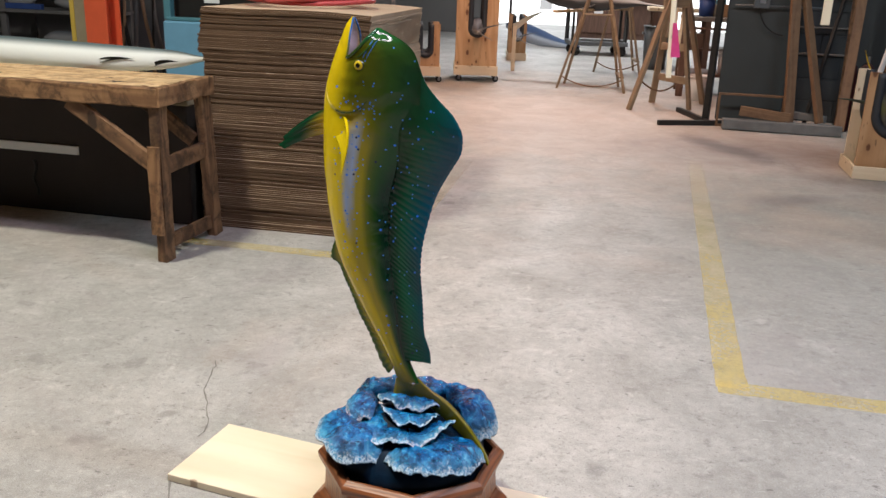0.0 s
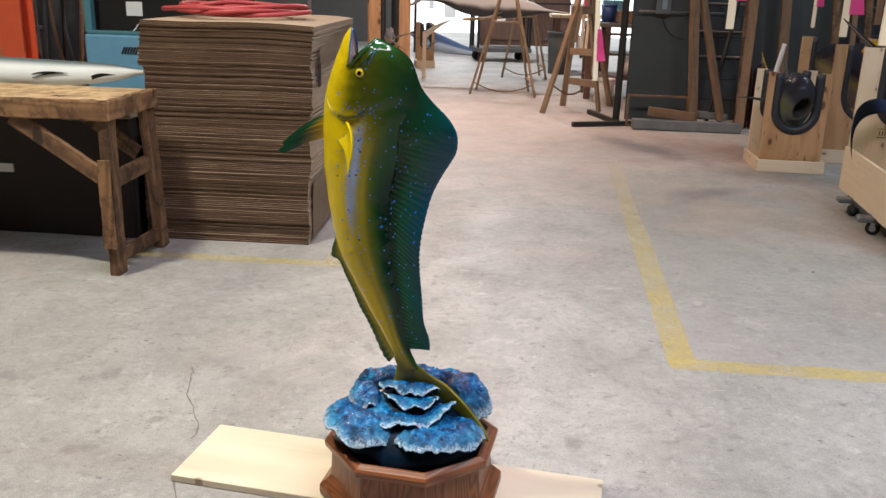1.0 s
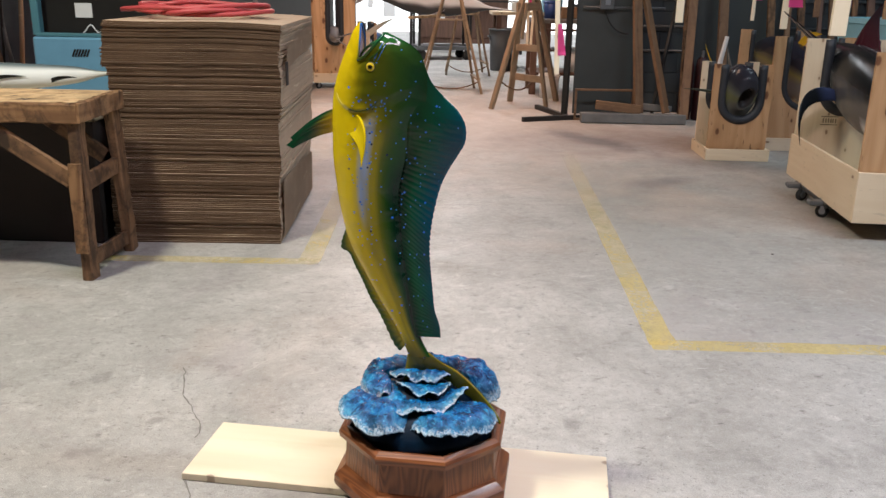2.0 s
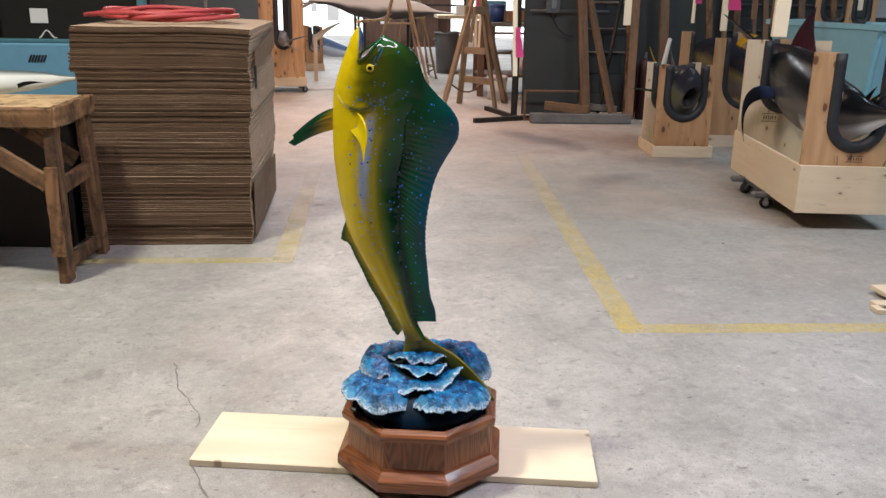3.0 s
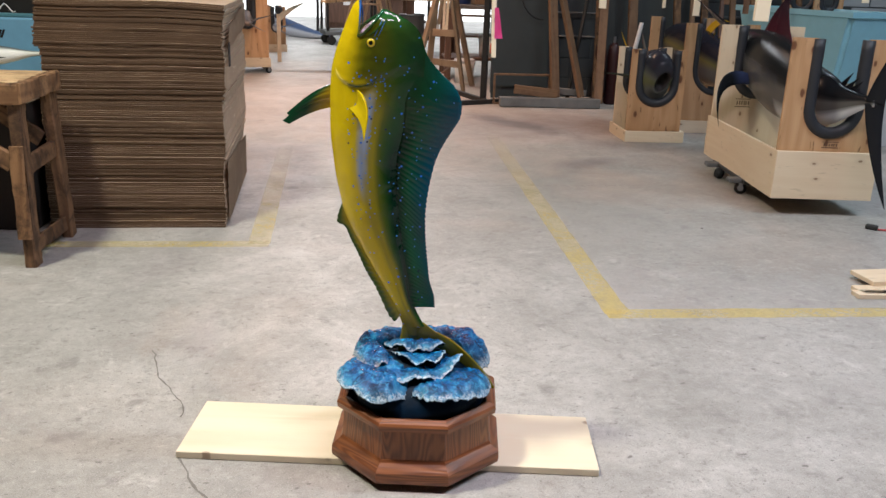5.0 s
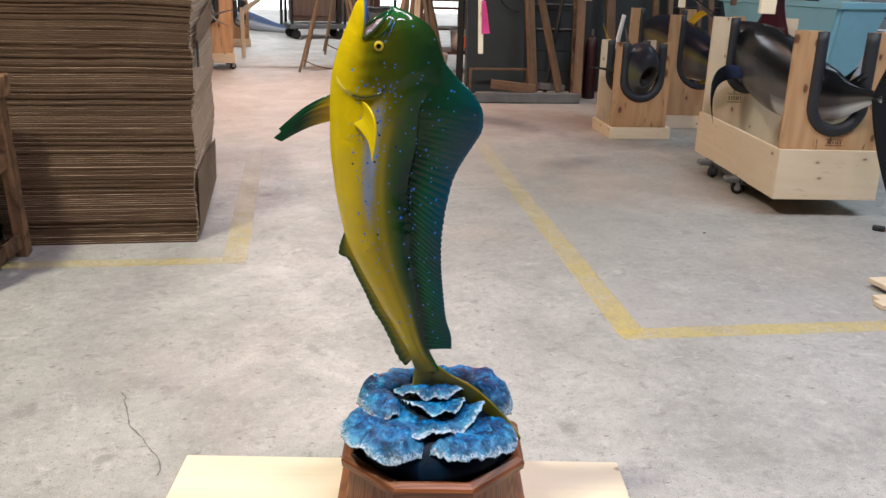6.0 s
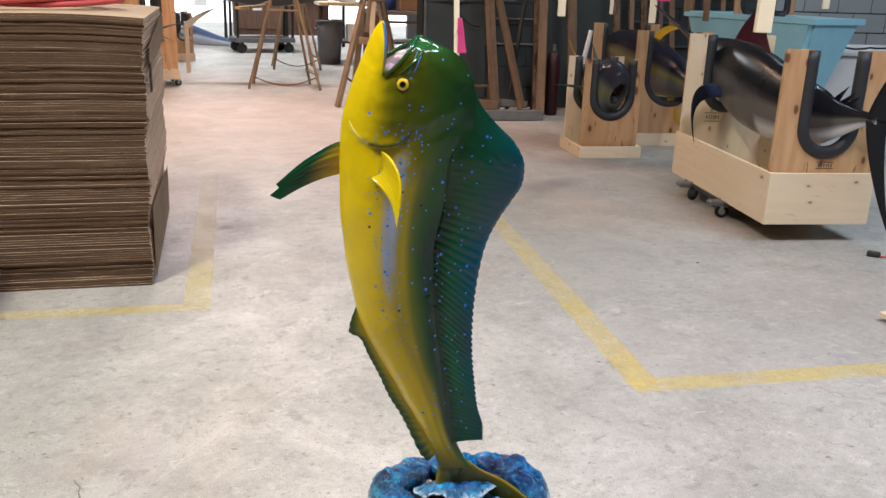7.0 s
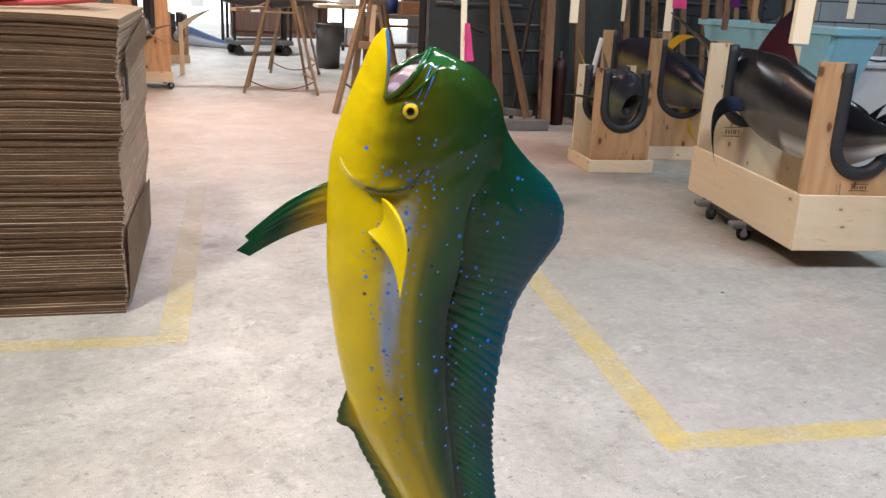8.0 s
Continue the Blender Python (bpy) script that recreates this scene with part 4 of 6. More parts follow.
near_pec = leaf_fin((-0.145, -0.045, 0.932), (-0.163, -0.046, 0.888), (-0.124, -0.102, 0.826), (0.017, -0.014, 0.008), lambda t, k: (*blend(YEL, (0.45, 0.36, 0.01), k * 0.6), 0))
FAR = lambda t, k: (*blend((0.50, 0.32, 0.010), (0.006, 0.060, 0.024), t * 1.7 - 0.2 + 0.75 * (1 - k) ** 3), 0)
far_pec = join(
    leaf_fin((-0.200, 0.020, 0.938), (-0.200, 0.024, 0.890), (-0.318, 0.005, 0.866), (-0.004, 0, 0.010), FAR, 5, (-0.308, 0.004, 0.856)),
    leaf_fin((-0.200, 0.024, 0.926), (-0.200, 0.030, 0.884), (-0.328, 0.002, 0.848), (-0.004, 0, 0.008), FAR, 7, (-0.312, 0.002, 0.841)),
)


def skin_line(way, r, colour, side):
    """A thin raised line on the flank through (x, z) places."""
    pts = []
    for x, z in way:
        x0, xb = smooth_curve(BELLY_Z, BELLY_X, z), smooth_curve(BACK_Z, BACK_X, z)
        pts.append((x, side * (flank(z, [x], x0, xb)[0][1] + 0.0002), z))
    return coloured(tube(pts, r, 8, lambda t: max(0.2, math.sin(math.pi * min(1, max(0, t))) ** 0.4)), lambda p: (*colour, 0))


def arc(a0, a1, r=0.0555):
    return [(-0.146 + r * math.cos(radians(a)), 0.993 + r / 1.05 * math.sin(radians(a))) for a in np.linspace(a0, a1, 22)]


gills = []
for side in (-1, 1):
    gills.append(skin_line(arc(-115, -28), 0.0011, (0.020, 0.050, 0.016), side))
    # pale stretch: the highlight on the gill rim, drawn in colour
    gills.append(skin_line(arc(-162, -128), 0.0009, (0.80, 0.66, 0.12), side))
    for dx in (0.0, 0.008):
        gills.append(skin_line([(-0.109 + dx + 0.018 * i / 11, 1.050 + 0.040 * i / 11) for i in range(12)], 0.0009, (0.06, 0.22, 0.60), side))
skin = join(fish_body(), jaw(True), jaw(False))
bmesh.ops.remove_doubles(skin, verts=skin.verts[:], dist=0.00005)
bmesh.ops.recalc_face_normals(skin, faces=skin.faces[:])
mahi = join(skin, *gills, lips(), dorsal(), anal_fin(), tail_fin(), near_pec, far_pec, eye((-0.116, -0.0375, 1.037), 0.0112, 1), eye((-0.116, -0.0375, 1.037), 0.0112, -1))
for v in mahi.verts:
    v.co.x += 0.008 * max(0.0, min(1.0, (0.75 - v.co.z) / 0.25))
part("fish_figure", mahi, MAHI, trophy, "glossy yellow, green and blue painted leaping mahi figure", None, True)

# ---------------------------------------------------------------- cardboard stack with a hose on top
STACK = pose(-0.500, 4.095, 0, 0, 0, -9.0)


def cardboard_stack():
    st = thing("cardboard_stack", STACK, "tall stack of flat brown corrugated cardboard sheets on the floor", "cardboard stack")
    rnd = random.Random(4)
    width, depth, layer, count = 0.80, 1.20, 0.0087, 119
    nx = 8
    for i in range(count):
        bm = bmesh.new()
        z0 = i * layer
        z1 = z0 + layer * rnd.uniform(0.86, 0.98)
        f = z0 / 1.04
        lean = 0.066 * f**1.3 + 0.006 * math.sin(i * 0.31) + rnd.gauss(0, 0.0022)
        dx = 0.006 * math.sin(i * 0.17) + rnd.gauss(0, 0.0025) + 0.027 * f + (0.010 if 66 < i < 78 else 0) * (0.5 + 0.5 * math.sin(i * 2.1))
        bulge = -0.030 + 0.008 * math.sin(math.pi * min(1, f * 1.05))
        lo, hi = -width + dx - (0.016 if i > 94 else 0), dx
        rows = []
        for k in range(nx + 1):
            u = k / nx
            sag = 0.006 * f * noise.noise(Vector((u * 2.2, i * 0.05, 1))) - (0.012 * max(0, f - 0.8) * 5 * u**6)
            x = lo + (hi - lo) * u
            y0 = lean + 0.003 * noise.noise(Vector((u * 7, i * 3.3, 2)))
            y1 = depth + lean * 0.6
            rows.append([bm.verts.new(p) for p in ((x, y0, z0 + sag), (x + (bulge if k == nx else 0), y1, z0 + sag), (x + (bulge if k == nx else 0), y1, z1 + sag), (x, y0, z1 + sag))])
        for a, b in zip(rows, rows[1:]):
            for j in range(4):
                bm.faces.new((a[j], b[j], b[(j + 1) % 4], a[(j + 1) % 4]))
        bm.faces.new(rows[0])
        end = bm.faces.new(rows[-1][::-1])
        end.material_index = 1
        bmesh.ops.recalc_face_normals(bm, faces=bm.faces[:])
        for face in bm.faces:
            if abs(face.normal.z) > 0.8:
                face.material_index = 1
        part("sheet", bm, [KRAFT_EDGE, KRAFT_LIT_SIDE], st)
    flap = bmesh.new()
    vs = [flap.verts.new(p) for p in ((0, 0, 0.80), (0, 0.95, 0.86), (0.002, 0.95, 0.98), (0.002, 0.0, 0.90))]
    flap.faces.new(vs)
    bmesh.ops.solidify(flap, geom=flap.faces[:], thickness=0.004)
    part("flap", flap, KRAFT_LIT_SIDE, st, "loose torn cardboard flap", pose(0.034, 0.16, 0.02, 0, 0, 1.0))
    low = bmesh.new()
    vs = [low.verts.new(p) for p in ((0, 0.02, 0.02), (0.0, 1.10, 0.02), (0.004, 1.10, 0.25), (0.004, 0.03, 0.31))]
    low.faces.new(vs)
    bmesh.ops.solidify(low, geom=low.faces[:], thickness=0.004)
    part("side_sheet", low, KRAFT_LIT_SIDE, st, "bent cardboard sheet against the side", pose(0.016, 0.02, 0, 0, 0, 1.1))
    part("hand_hole", box(0.006, 0.05, 0.11, 0.002), DARK_BOX, st, "dark hand hole in the side flap", pose(0.036, 0.15, 0.80))
    return st


cardboard_stack()


def hose_coil():
    pts = []
    turns = 5.3
    for i in range(260):
        t = i / 259
        a = t * turns * math.tau + 0.6
        rx, ry = 0.29 + 0.055 * math.sin(t * 17) + 0.02 * math.sin(t * 41), 0.24 + 0.03 * math.cos(t * 23)
        pts.append((-0.46 + 0.05 * math.sin(t * 9) + rx * math.cos(a), 0.52 + 0.06 * t + ry * math.sin(a), 1.048 + 0.010 + 0.040 * t + 0.008 * math.sin(a * 2.3)))
    for i in range(20):
        t = i / 19
        p = pts[-1] if i == 0 else pts[-1]
        pts.append((p[0] - 0.014, p[1] - 0.004 + 0.003 * math.sin(t * 9), max(1.058, p[2] - 0.002)))
    ob = part("air_hose", tube(pts, 0.0115, 8), HOSE, None, "", STACK, True)
    return tagged(ob, "coiled red rubber air hose lying on the cardboard", "hose")


hose_coil()

# ---------------------------------------------------------------- timber bench, what stands behind and on it
BENCH = pose(-1.245, 3.652, 0, 0, 0, -10.8)


def worn_bar(name, p, q, w, t, mat, parent, label="", chew=0.004, seed=0.0):
    """A hand-worn timber between two points, w level and t upright in section, with chewed arrises."""
    p, q = Vector(p), Vector(q)
    n = max(4, int((q - p).length / 0.022))
    rings = []
    for i in range(n + 1):
        z = (i / n - 0.5) * (q - p).length
        ring = []
        for cx, cy in ((-1, -0.6), (-0.6, -1), (0.6, -1), (1, -0.6), (1, 0.6), (0.6, 1), (-0.6, 1), (-1, 0.6)):
            e = chew * (noise.noise(Vector((z * 13 + seed, cx * 2, cy * 2))) + 0.7 * noise.noise(Vector((z * 45, cx * 3 + seed, cy * 3))))
            bite = max(0.0, noise.noise(Vector((z * 7 + 9, cx * 1.3 + seed, cy * 1.3))) - 0.28) * chew * 7
            fx, fy = w / 2 - 0.003, t / 2 - 0.003
            sx = (math.copysign(fx + 0.003, cx) if abs(cx) == 1 else math.copysign(fx - 0.003, cx)) * (1 - (bite + abs(e)) / (w / 2))
            sy = (math.copysign(fy + 0.003, cy) if abs(cy) == 1 else math.copysign(fy - 0.003, cy)) * (1 - (bite + abs(e)) / (t / 2))
            ring.append((sx, sy, z))
        rings.append(ring)
    d = (q - p).normalized()
    side = d.cross(Vector((0, 0, 1)))
    side = Vector((1, 0, 0)) if side.length < 0.3 else side.normalized()
    up = side.cross(d).normalized() * -1
    side = up.cross(d).normalized()
    m = Matrix((side, up, d)).transposed().to_4x4()
    m.translation = (p + q) / 2
    bm = loft(rings)
    bmesh.ops.recalc_face_normals(bm, faces=bm.faces[:])
    return part(name, bm, mat, parent, label, m)


def blotch(name, x, y, z, r, mat, parent, label, seed):
    """A ragged flat mark."""
    bm = bmesh.new()
    ring = []
    for i in range(48):
        a = i * math.tau / 48
        k = r * (0.75 + 0.9 * noise.noise(Vector((math.cos(a) * 2.2, math.sin(a) * 2.2, seed))))
        ring.append(bm.verts.new((k * 1.6 * math.cos(a), k * math.sin(a), 0)))
    bm.faces.new(ring)
    return part(name, bm, mat, parent, label, pose(x, y, z))


def top_board(outline, parent):
    """A sawn board of the bench top; grain along its length."""
    bm = bmesh.new()
    f = bm.faces.new([bm.verts.new((x, y, 0.738)) for x, y in outline])
    out = bmesh.ops.extrude_face_region(bm, geom=[f])
    bmesh.ops.translate(bm, verts=[g for g in out["geom"] if isinstance(g, bmesh.types.BMVert)], vec=(0, 0, -0.036))
    bmesh.ops.recalc_face_normals(bm, faces=bm.faces[:])
    m = pose(outline[0][0], outline[0][1], 0.738, 0, 90, 0) @ pose(0, 0, 0, 0, 0, 90)
    return part("top_board", moved(bm, m.inverted()), BENCH_TOP, parent, "", m)


def ragged(x0, x1, y, seed, amp=0.003):
    n = int(abs(x1 - x0) / 0.04)
    return [(x0 + (x1 - x0) * i / n, y + amp * noise.noise(Vector((x0 + (x1 - x0) * i / n * 9, seed, 3)))) for i in range(n + 1)]


def work_bench():
    b = thing("work_bench", BENCH, "rough worn timber workbench with braced legs and chewed edges", "workbench")
    notch = [(-0.235, 0.004), (-0.205, 0.016), (-0.15, 0.024), (-0.10, 0.040), (-0.070, 0.036), (-0.062, 0.006), (-0.026, 0.006)]
    top_board(ragged(-2.3, -0.25, 0.002, 1) + notch + [(-0.034, 0.148)] + ragged(-0.06, -2.3, 0.150, 2), b)
    top_board(ragged(-2.3, -0.04, 0.155, 3) + [(-0.042, 0.298)] + ragged(-0.06, -2.3, 0.302, 4), b)
    top_board(ragged(-2.3, -0.05, 0.307, 5) + [(-0.052, 0.445)] + ragged(-0.07, -2.3, 0.450, 6), b)
    worn_bar("front_apron", (-2.3, -0.022, 0.702), (0.0, -0.022, 0.702), 0.044, 0.082, BENCH_EDGE, b, "", 0.005, 1)
    worn_bar("end_apron", (-0.008, -0.040, 0.703), (-0.022, 0.446, 0.700), 0.040, 0.086, BENCH_EDGE, b, "", 0.007, 4)
    for x in (0.0, -2.15):
        worn_bar("leg", (x - 0.036, 0.020, 0.0), (x - 0.030, 0.012, 0.662), 0.046, 0.080, OLD_WOOD, b, "", 0.003, 7 + x)
        worn_bar("leg", (x - 0.026, 0.440, 0.0), (x - 0.052, 0.420, 0.662), 0.048, 0.080, OLD_WOOD, b, "", 0.003, 9 + x)
        worn_bar("stretcher", (x - 0.030, 0.062, 0.078), (x - 0.030, 0.396, 0.068), 0.026, 0.066, OLD_WOOD, b, "", 0.003, 2 + x)
        worn_bar("stretcher", (x - 0.028, 0.058, 0.408), (x - 0.042, 0.388, 0.412), 0.026, 0.078, OLD_WOOD, b, "", 0.003, 3 + x)
    worn_bar("cleat", (-0.036, -0.036, 0.128), (-0.032, -0.040, 0.503), 0.056, 0.022, BENCH_EDGE, b, "paler splice board", 0.002, 5)
    worn_bar("brace", (-0.060, -0.012, 0.430), (-0.42, -0.012, 0.664), 0.024, 0.075, OLD_WOOD, b, "", 0.003, 6)
    worn_bar("brace", (-0.09, 0.40, 0.45), (-0.42, 0.40, 0.68), 0.024, 0.075, OLD_WOOD, b, "", 0.003, 8)
    blotch("burn_mark", -0.27, 0.10, 0.7386, 0.030, DARK_BOX, b, "dark scorched mark", 2.0)
    blotch("burn_mark", -0.36, 0.20, 0.7386, 0.014, DARK_BOX, b, "dark scorched mark", 5.0)
    blotch("burn_mark", -0.86, 0.12, 0.7386, 0.018, DARK_BOX, b, "dark scorched mark", 7.0)
    return b


work_bench()

crate = thing("storage_crate", BENCH @ pose(-1.24, 0.80, 0), "dark brown storage box standing behind the workbench", "box")
part("body", box(2.1, 0.56, 0.585, 0.006), DARK_BOX, crate, "", pose(0, 0, 0.2925))
part("lid", box(2.14, 0.60, 0.045, 0.005), BEIGE, crate, "dusty pale lid", pose(0, 0, 0.6075))
bar("batten", (-1.04, -0.287, 0.325), (0.46, -0.287, 0.325), 0.012, 0.042, WHITE, crate, 0, 0.002, "pale grey batten")
part("strap", tube([(0.20 + 0.01 * math.sin(i), -0.288, 0.26 - 0.02 * i) for i in range(10)], 0.007, 6), BLACK, crate, "frayed black strap")


# fish of other kinds ------------------------------------------------------
def swim_body(spine, tone, n=36, steps=70, mouth=0.0):
    """A fish body along (x, y, z, half height, half width) stations; mouth: how wide it gapes at the last one."""
    ts = np.linspace(0, 1, len(spine))
    get = lambda k, t: smooth_curve(ts, [s[k] for s in spine], t)
    rings, marks = [], []
    pts = [Vector((get(0, t), get(1, t), get(2, t))) for t in np.linspace(0, 1, steps)]
    stations = [(i, 1.0, 0.0) for i in range(steps)]
    if mouth:
        stations += [(steps - 1, 0.80, -0.004), (steps - 1, mouth, -0.03), (steps - 1, mouth * 0.8, -0.10)]
    for i, scale, push in stations:
        t = i / (steps - 1)
        d = (pts[min(i + 1, steps - 1)] - pts[max(i - 1, 0)]).normalized()
        side = d.cross(Vector((0, 0, 1))).normalized()
        up = side.cross(d)
        hh, hw = get(3, t) * scale, get(4, t) * scale
        ring = []
        for k in range(n):
            a = k * math.tau / n
            ring.append(pts[i] + d * push + up * hh * math.cos(a) + side * hw * math.sin(a))
            marks.append((t if scale == 1 else 2.0, math.cos(a)))
        rings.append(ring)
    bm = loft(rings)
    layer = bm.verts.layers.float_color.new("paint")
    bm.verts.ensure_lookup_table()
    for v, (t, c) in zip(bm.verts, marks):
        v[layer] = (*tone(t, c, v.co), 0)
    return bm


def flat(c):
    return lambda t, k: (*c, 0)


def sickle(p0, p1, p2, w0, thick, tone, way=(0, 0, 1), swell=0.55):
    """A curved, tapering fin: its middle line bends from p0 by p1 to p2."""
    p0, p1, p2 = Vector(p0), Vector(p1), Vector(p2)
    plane = (p1 - p0).cross(p2 - p1)
    plane = plane.normalized() if plane.length > 1e-6 else Vector(way)
    rings, marks = [], []
    for i in range(41):
        t = i / 40
        p = p0 * (1 - t) ** 2 + p1 * 2 * t * (1 - t) + p2 * t * t
        d = ((p1 - p0) * (1 - t) + (p2 - p1) * t).normalized()
        across = plane.cross(d)
        w = w0 * max(0.02, (1 - t) ** 0.75 * (0.75 + swell * math.sin(math.pi * min(1, t * 1.3))))
        th = thick * max(0.05, 1 - t)
        rings.append([p + across * w * math.cos(a) + plane * th * math.sin(a) for a in (k * math.tau / 16 for k in range(16))])
        marks += [t] * 16
    bm = loft(rings)
    layer = bm.verts.layers.float_color.new("paint")
    for v, t in zip(list(bm.verts), marks):
        v[layer] = tone(t, 0.5)
    return bm


def mackerel():
    """The unpainted long fish lying behind the bench."""
    def tone(t, c, p):
        g = blend((0.86, 0.89, 0.88), (0.10, 0.13, 0.14), (c - 0.4) / 0.55)
        return blend(g, (0.03, 0.03, 0.035), (t - 0.93) / 0.05)

    spine = [(-2.05, 0, 0.80, 0.055, 0.045), (-1.75, 0, 0.80, 0.070, 0.055), (-1.35, 0, 0.80, 0.072, 0.058), (-0.95, 0, 0.795, 0.070, 0.055), (-0.62, 0, 0.795, 0.062, 0.046), (-0.36, 0, 0.806, 0.042, 0.030), (-0.22, 0, 0.815, 0.014, 0.011), (-0.09, 0, 0.822, 0.004, 0.004)]
    bits = [swim_body(spine, tone)]
    for x, l in ((-0.72, 0.17), (-0.42, 0.11)):
        bits.append(leaf_fin((x - 0.02, -0.050, 0.79), (x - 0.02, -0.052, 0.772), (x + l, -0.048, 0.800), (0, -0.006, 0.012), flat((0.03, 0.03, 0.03))))
    ob = part("fish_figure", join(*bits), FISH, None, "", BENCH @ pose(0, 0.74, -0.035), True)
    return tagged(ob, "long silver white fish model lying behind the bench", "fish model")


mackerel()
for bx in (-1.70, -0.80):
    tagged(part("support_block", box(0.10, 0.16, 0.068, 0.004), LUMBER, None, "", BENCH @ pose(bx, 0.74, 0.664)), "short brown timber block under the long fish", "block", "blocks under the fish")


# ---------------------------------------------------------------- cradle crates
def u_panel(width, height, gap, floor_z, thick, corner=0.0):
    """A board standing in its own x-z plane with a U cut into its top."""
    r = gap / 2
    pts = [(-width / 2, 0), (width / 2, 0), (width / 2, height), (r, height), (r, floor_z + r)]
    pts += [(r * math.cos(a), floor_z + r + r * math.sin(a)) for a in np.linspace(0, -math.pi, 19)[1:-1]]
    pts += [(-r, floor_z + r), (-r, height), (-width / 2, height)]
    bm = bmesh.new()
    f = bm.faces.new([bm.verts.new((x, -thick / 2, z)) for x, z in pts])
    out = bmesh.ops.extrude_face_region(bm, geom=[f])
    bmesh.ops.translate(bm, verts=[g for g in out["geom"] if isinstance(g, bmesh.types.BMVert)], vec=(0, thick, 0))
    bmesh.ops.recalc_face_normals(bm, faces=bm.faces[:])
    return bm


def u_foam(height, gap, floor_z, r):
    g = gap / 2
    pts = [(-g, 0, z) for z in np.linspace(height - 0.004, floor_z + g, 8)[:-1]]
    pts += [(g * math.cos(a), 0, floor_z + g + g * math.sin(a)) for a in np.linspace(math.pi, math.tau, 21)]
    pts += [(g, 0, z) for z in np.linspace(floor_z + g, height - 0.004, 8)[1:]]
    return tube(pts, r, 12)


def stamp(parent, m, w, h):
    """An ink stamp too faint to read: bars in a frame."""
    bits = [moved(box(w, 0.001, 0.004, 0), pose(0, 0, k * h / 2)) for k in (-1, 1)]
    bits += [moved(box(0.006, 0.001, h * 0.5, 0), pose(x * w, 0, 0)) for x in (-0.36, -0.2, -0.05, 0.1, 0.22, 0.38)]
    part("stamp", join(*bits), INK, parent, "faint black ink stamp", m)


def cradle(name, m, label, width, depth, lift, base_h, panels, base_mat=BIRCH, panel_mat=PLY, base_w=0.019):
    """A box base with upright U boards; panels: (y, height, gap, U floor, panel width, and a wood of their own)."""
    c = thing(name, m, label, "crate", "padded cradle crates for fish models")
    zc = lift + base_h / 2
    for y in (base_w / 2, depth - base_w / 2):
        part("end_board", box(base_h, base_w, width, 0.002), base_mat, c, "", pose(width / 2, y, zc, 0, 90, 0))
    for x in (base_w / 2, width - base_w / 2):
        part("side_board", box(base_h, base_w, depth - 2 * base_w - 0.002, 0.002), base_mat, c, "", pose(x, depth / 2, zc) @ pose(0, 0, 0, 90, 0, 0) @ pose(0, 0, 0, 0, 0, 90))
    part("bottom", box(width - 0.06, depth - 0.06, 0.012, 0), base_mat, c, "", pose(width / 2, depth / 2, lift + 0.012))
    for y, height, gap, fz, pw, *own in panels:
        p = part("cradle_board", u_panel(pw, height - lift - 0.02, gap, fz - lift - 0.02, 0.02), own[0] if own else panel_mat, c, "", pose(width / 2, y, lift + 0.02))
        part("foam_pad", u_foam(height - lift - 0.02, gap - 0.012, fz - lift - 0.012, 0.024 if gap > 0.3 else 0.032), FOAM, p, "black pipe foam padding", None, True)
    return c


def caster(parent, m):
    w = part("caster", cylinder(0.036, 0.036, 0.026, 24, 0.004), RUBBER, parent, "black swivel caster", m @ pose(0, 0, 0.037, 90, 0, 0), True)
    part("fork", join(moved(box(0.040, 0.040, 0.006, 0.001), pose(0, 0.054, 0)), moved(box(0.022, 0.055, 0.004, 0.001), pose(0, 0.026, 0.017)), moved(box(0.022, 0.055, 0.004, 0.001), pose(0, 0.026, -0.017))), STEEL, w)
    part("hub", cylinder(0.018, 0.018, 0.030, 16), STEEL, w)


MARLIN = pose(2.345, 3.845, 0, 0, 0, -15.5)
mc = cradle("fish_crate", MARLIN, "pale plywood crate with padded cradle boards on a wheeled dolly", 0.545, 1.215, 0.098, 0.258, [(0.034, 0.940, 0.27, 0.445, 0.530), (1.176, 0.942, 0.27, 0.50, 0.530, BIRCH)])
stamp(mc, pose(0.285, 0.0228, 0.392), 0.09, 0.03)
stamp(mc, pose(0.20, 1.1645, 0.45), 0.10, 0.05)
dolly = thing("dolly", MARLIN @ pose(0.225, 0.69, 0), "black furniture dolly on four rubber casters", "dolly")
for x in (-0.20, 0.20):
    bar("rail", (x, -0.30, 0.089), (x, 0.30, 0.089), 0.06, 0.030, BLACK, dolly, 0, 0.006)
    for y in (-0.20, 0.20):
        caster(dolly, pose(x * 1.06, y, 0, 0, 0, 25 if y > 0 else -20))
for y in (-0.22, 0.22):
    bar("cross_rail", (-0.30, y, 0.089), (0.23, y, 0.089), 0.07, 0.028, GREY_BIN, dolly, 0, 0.006)


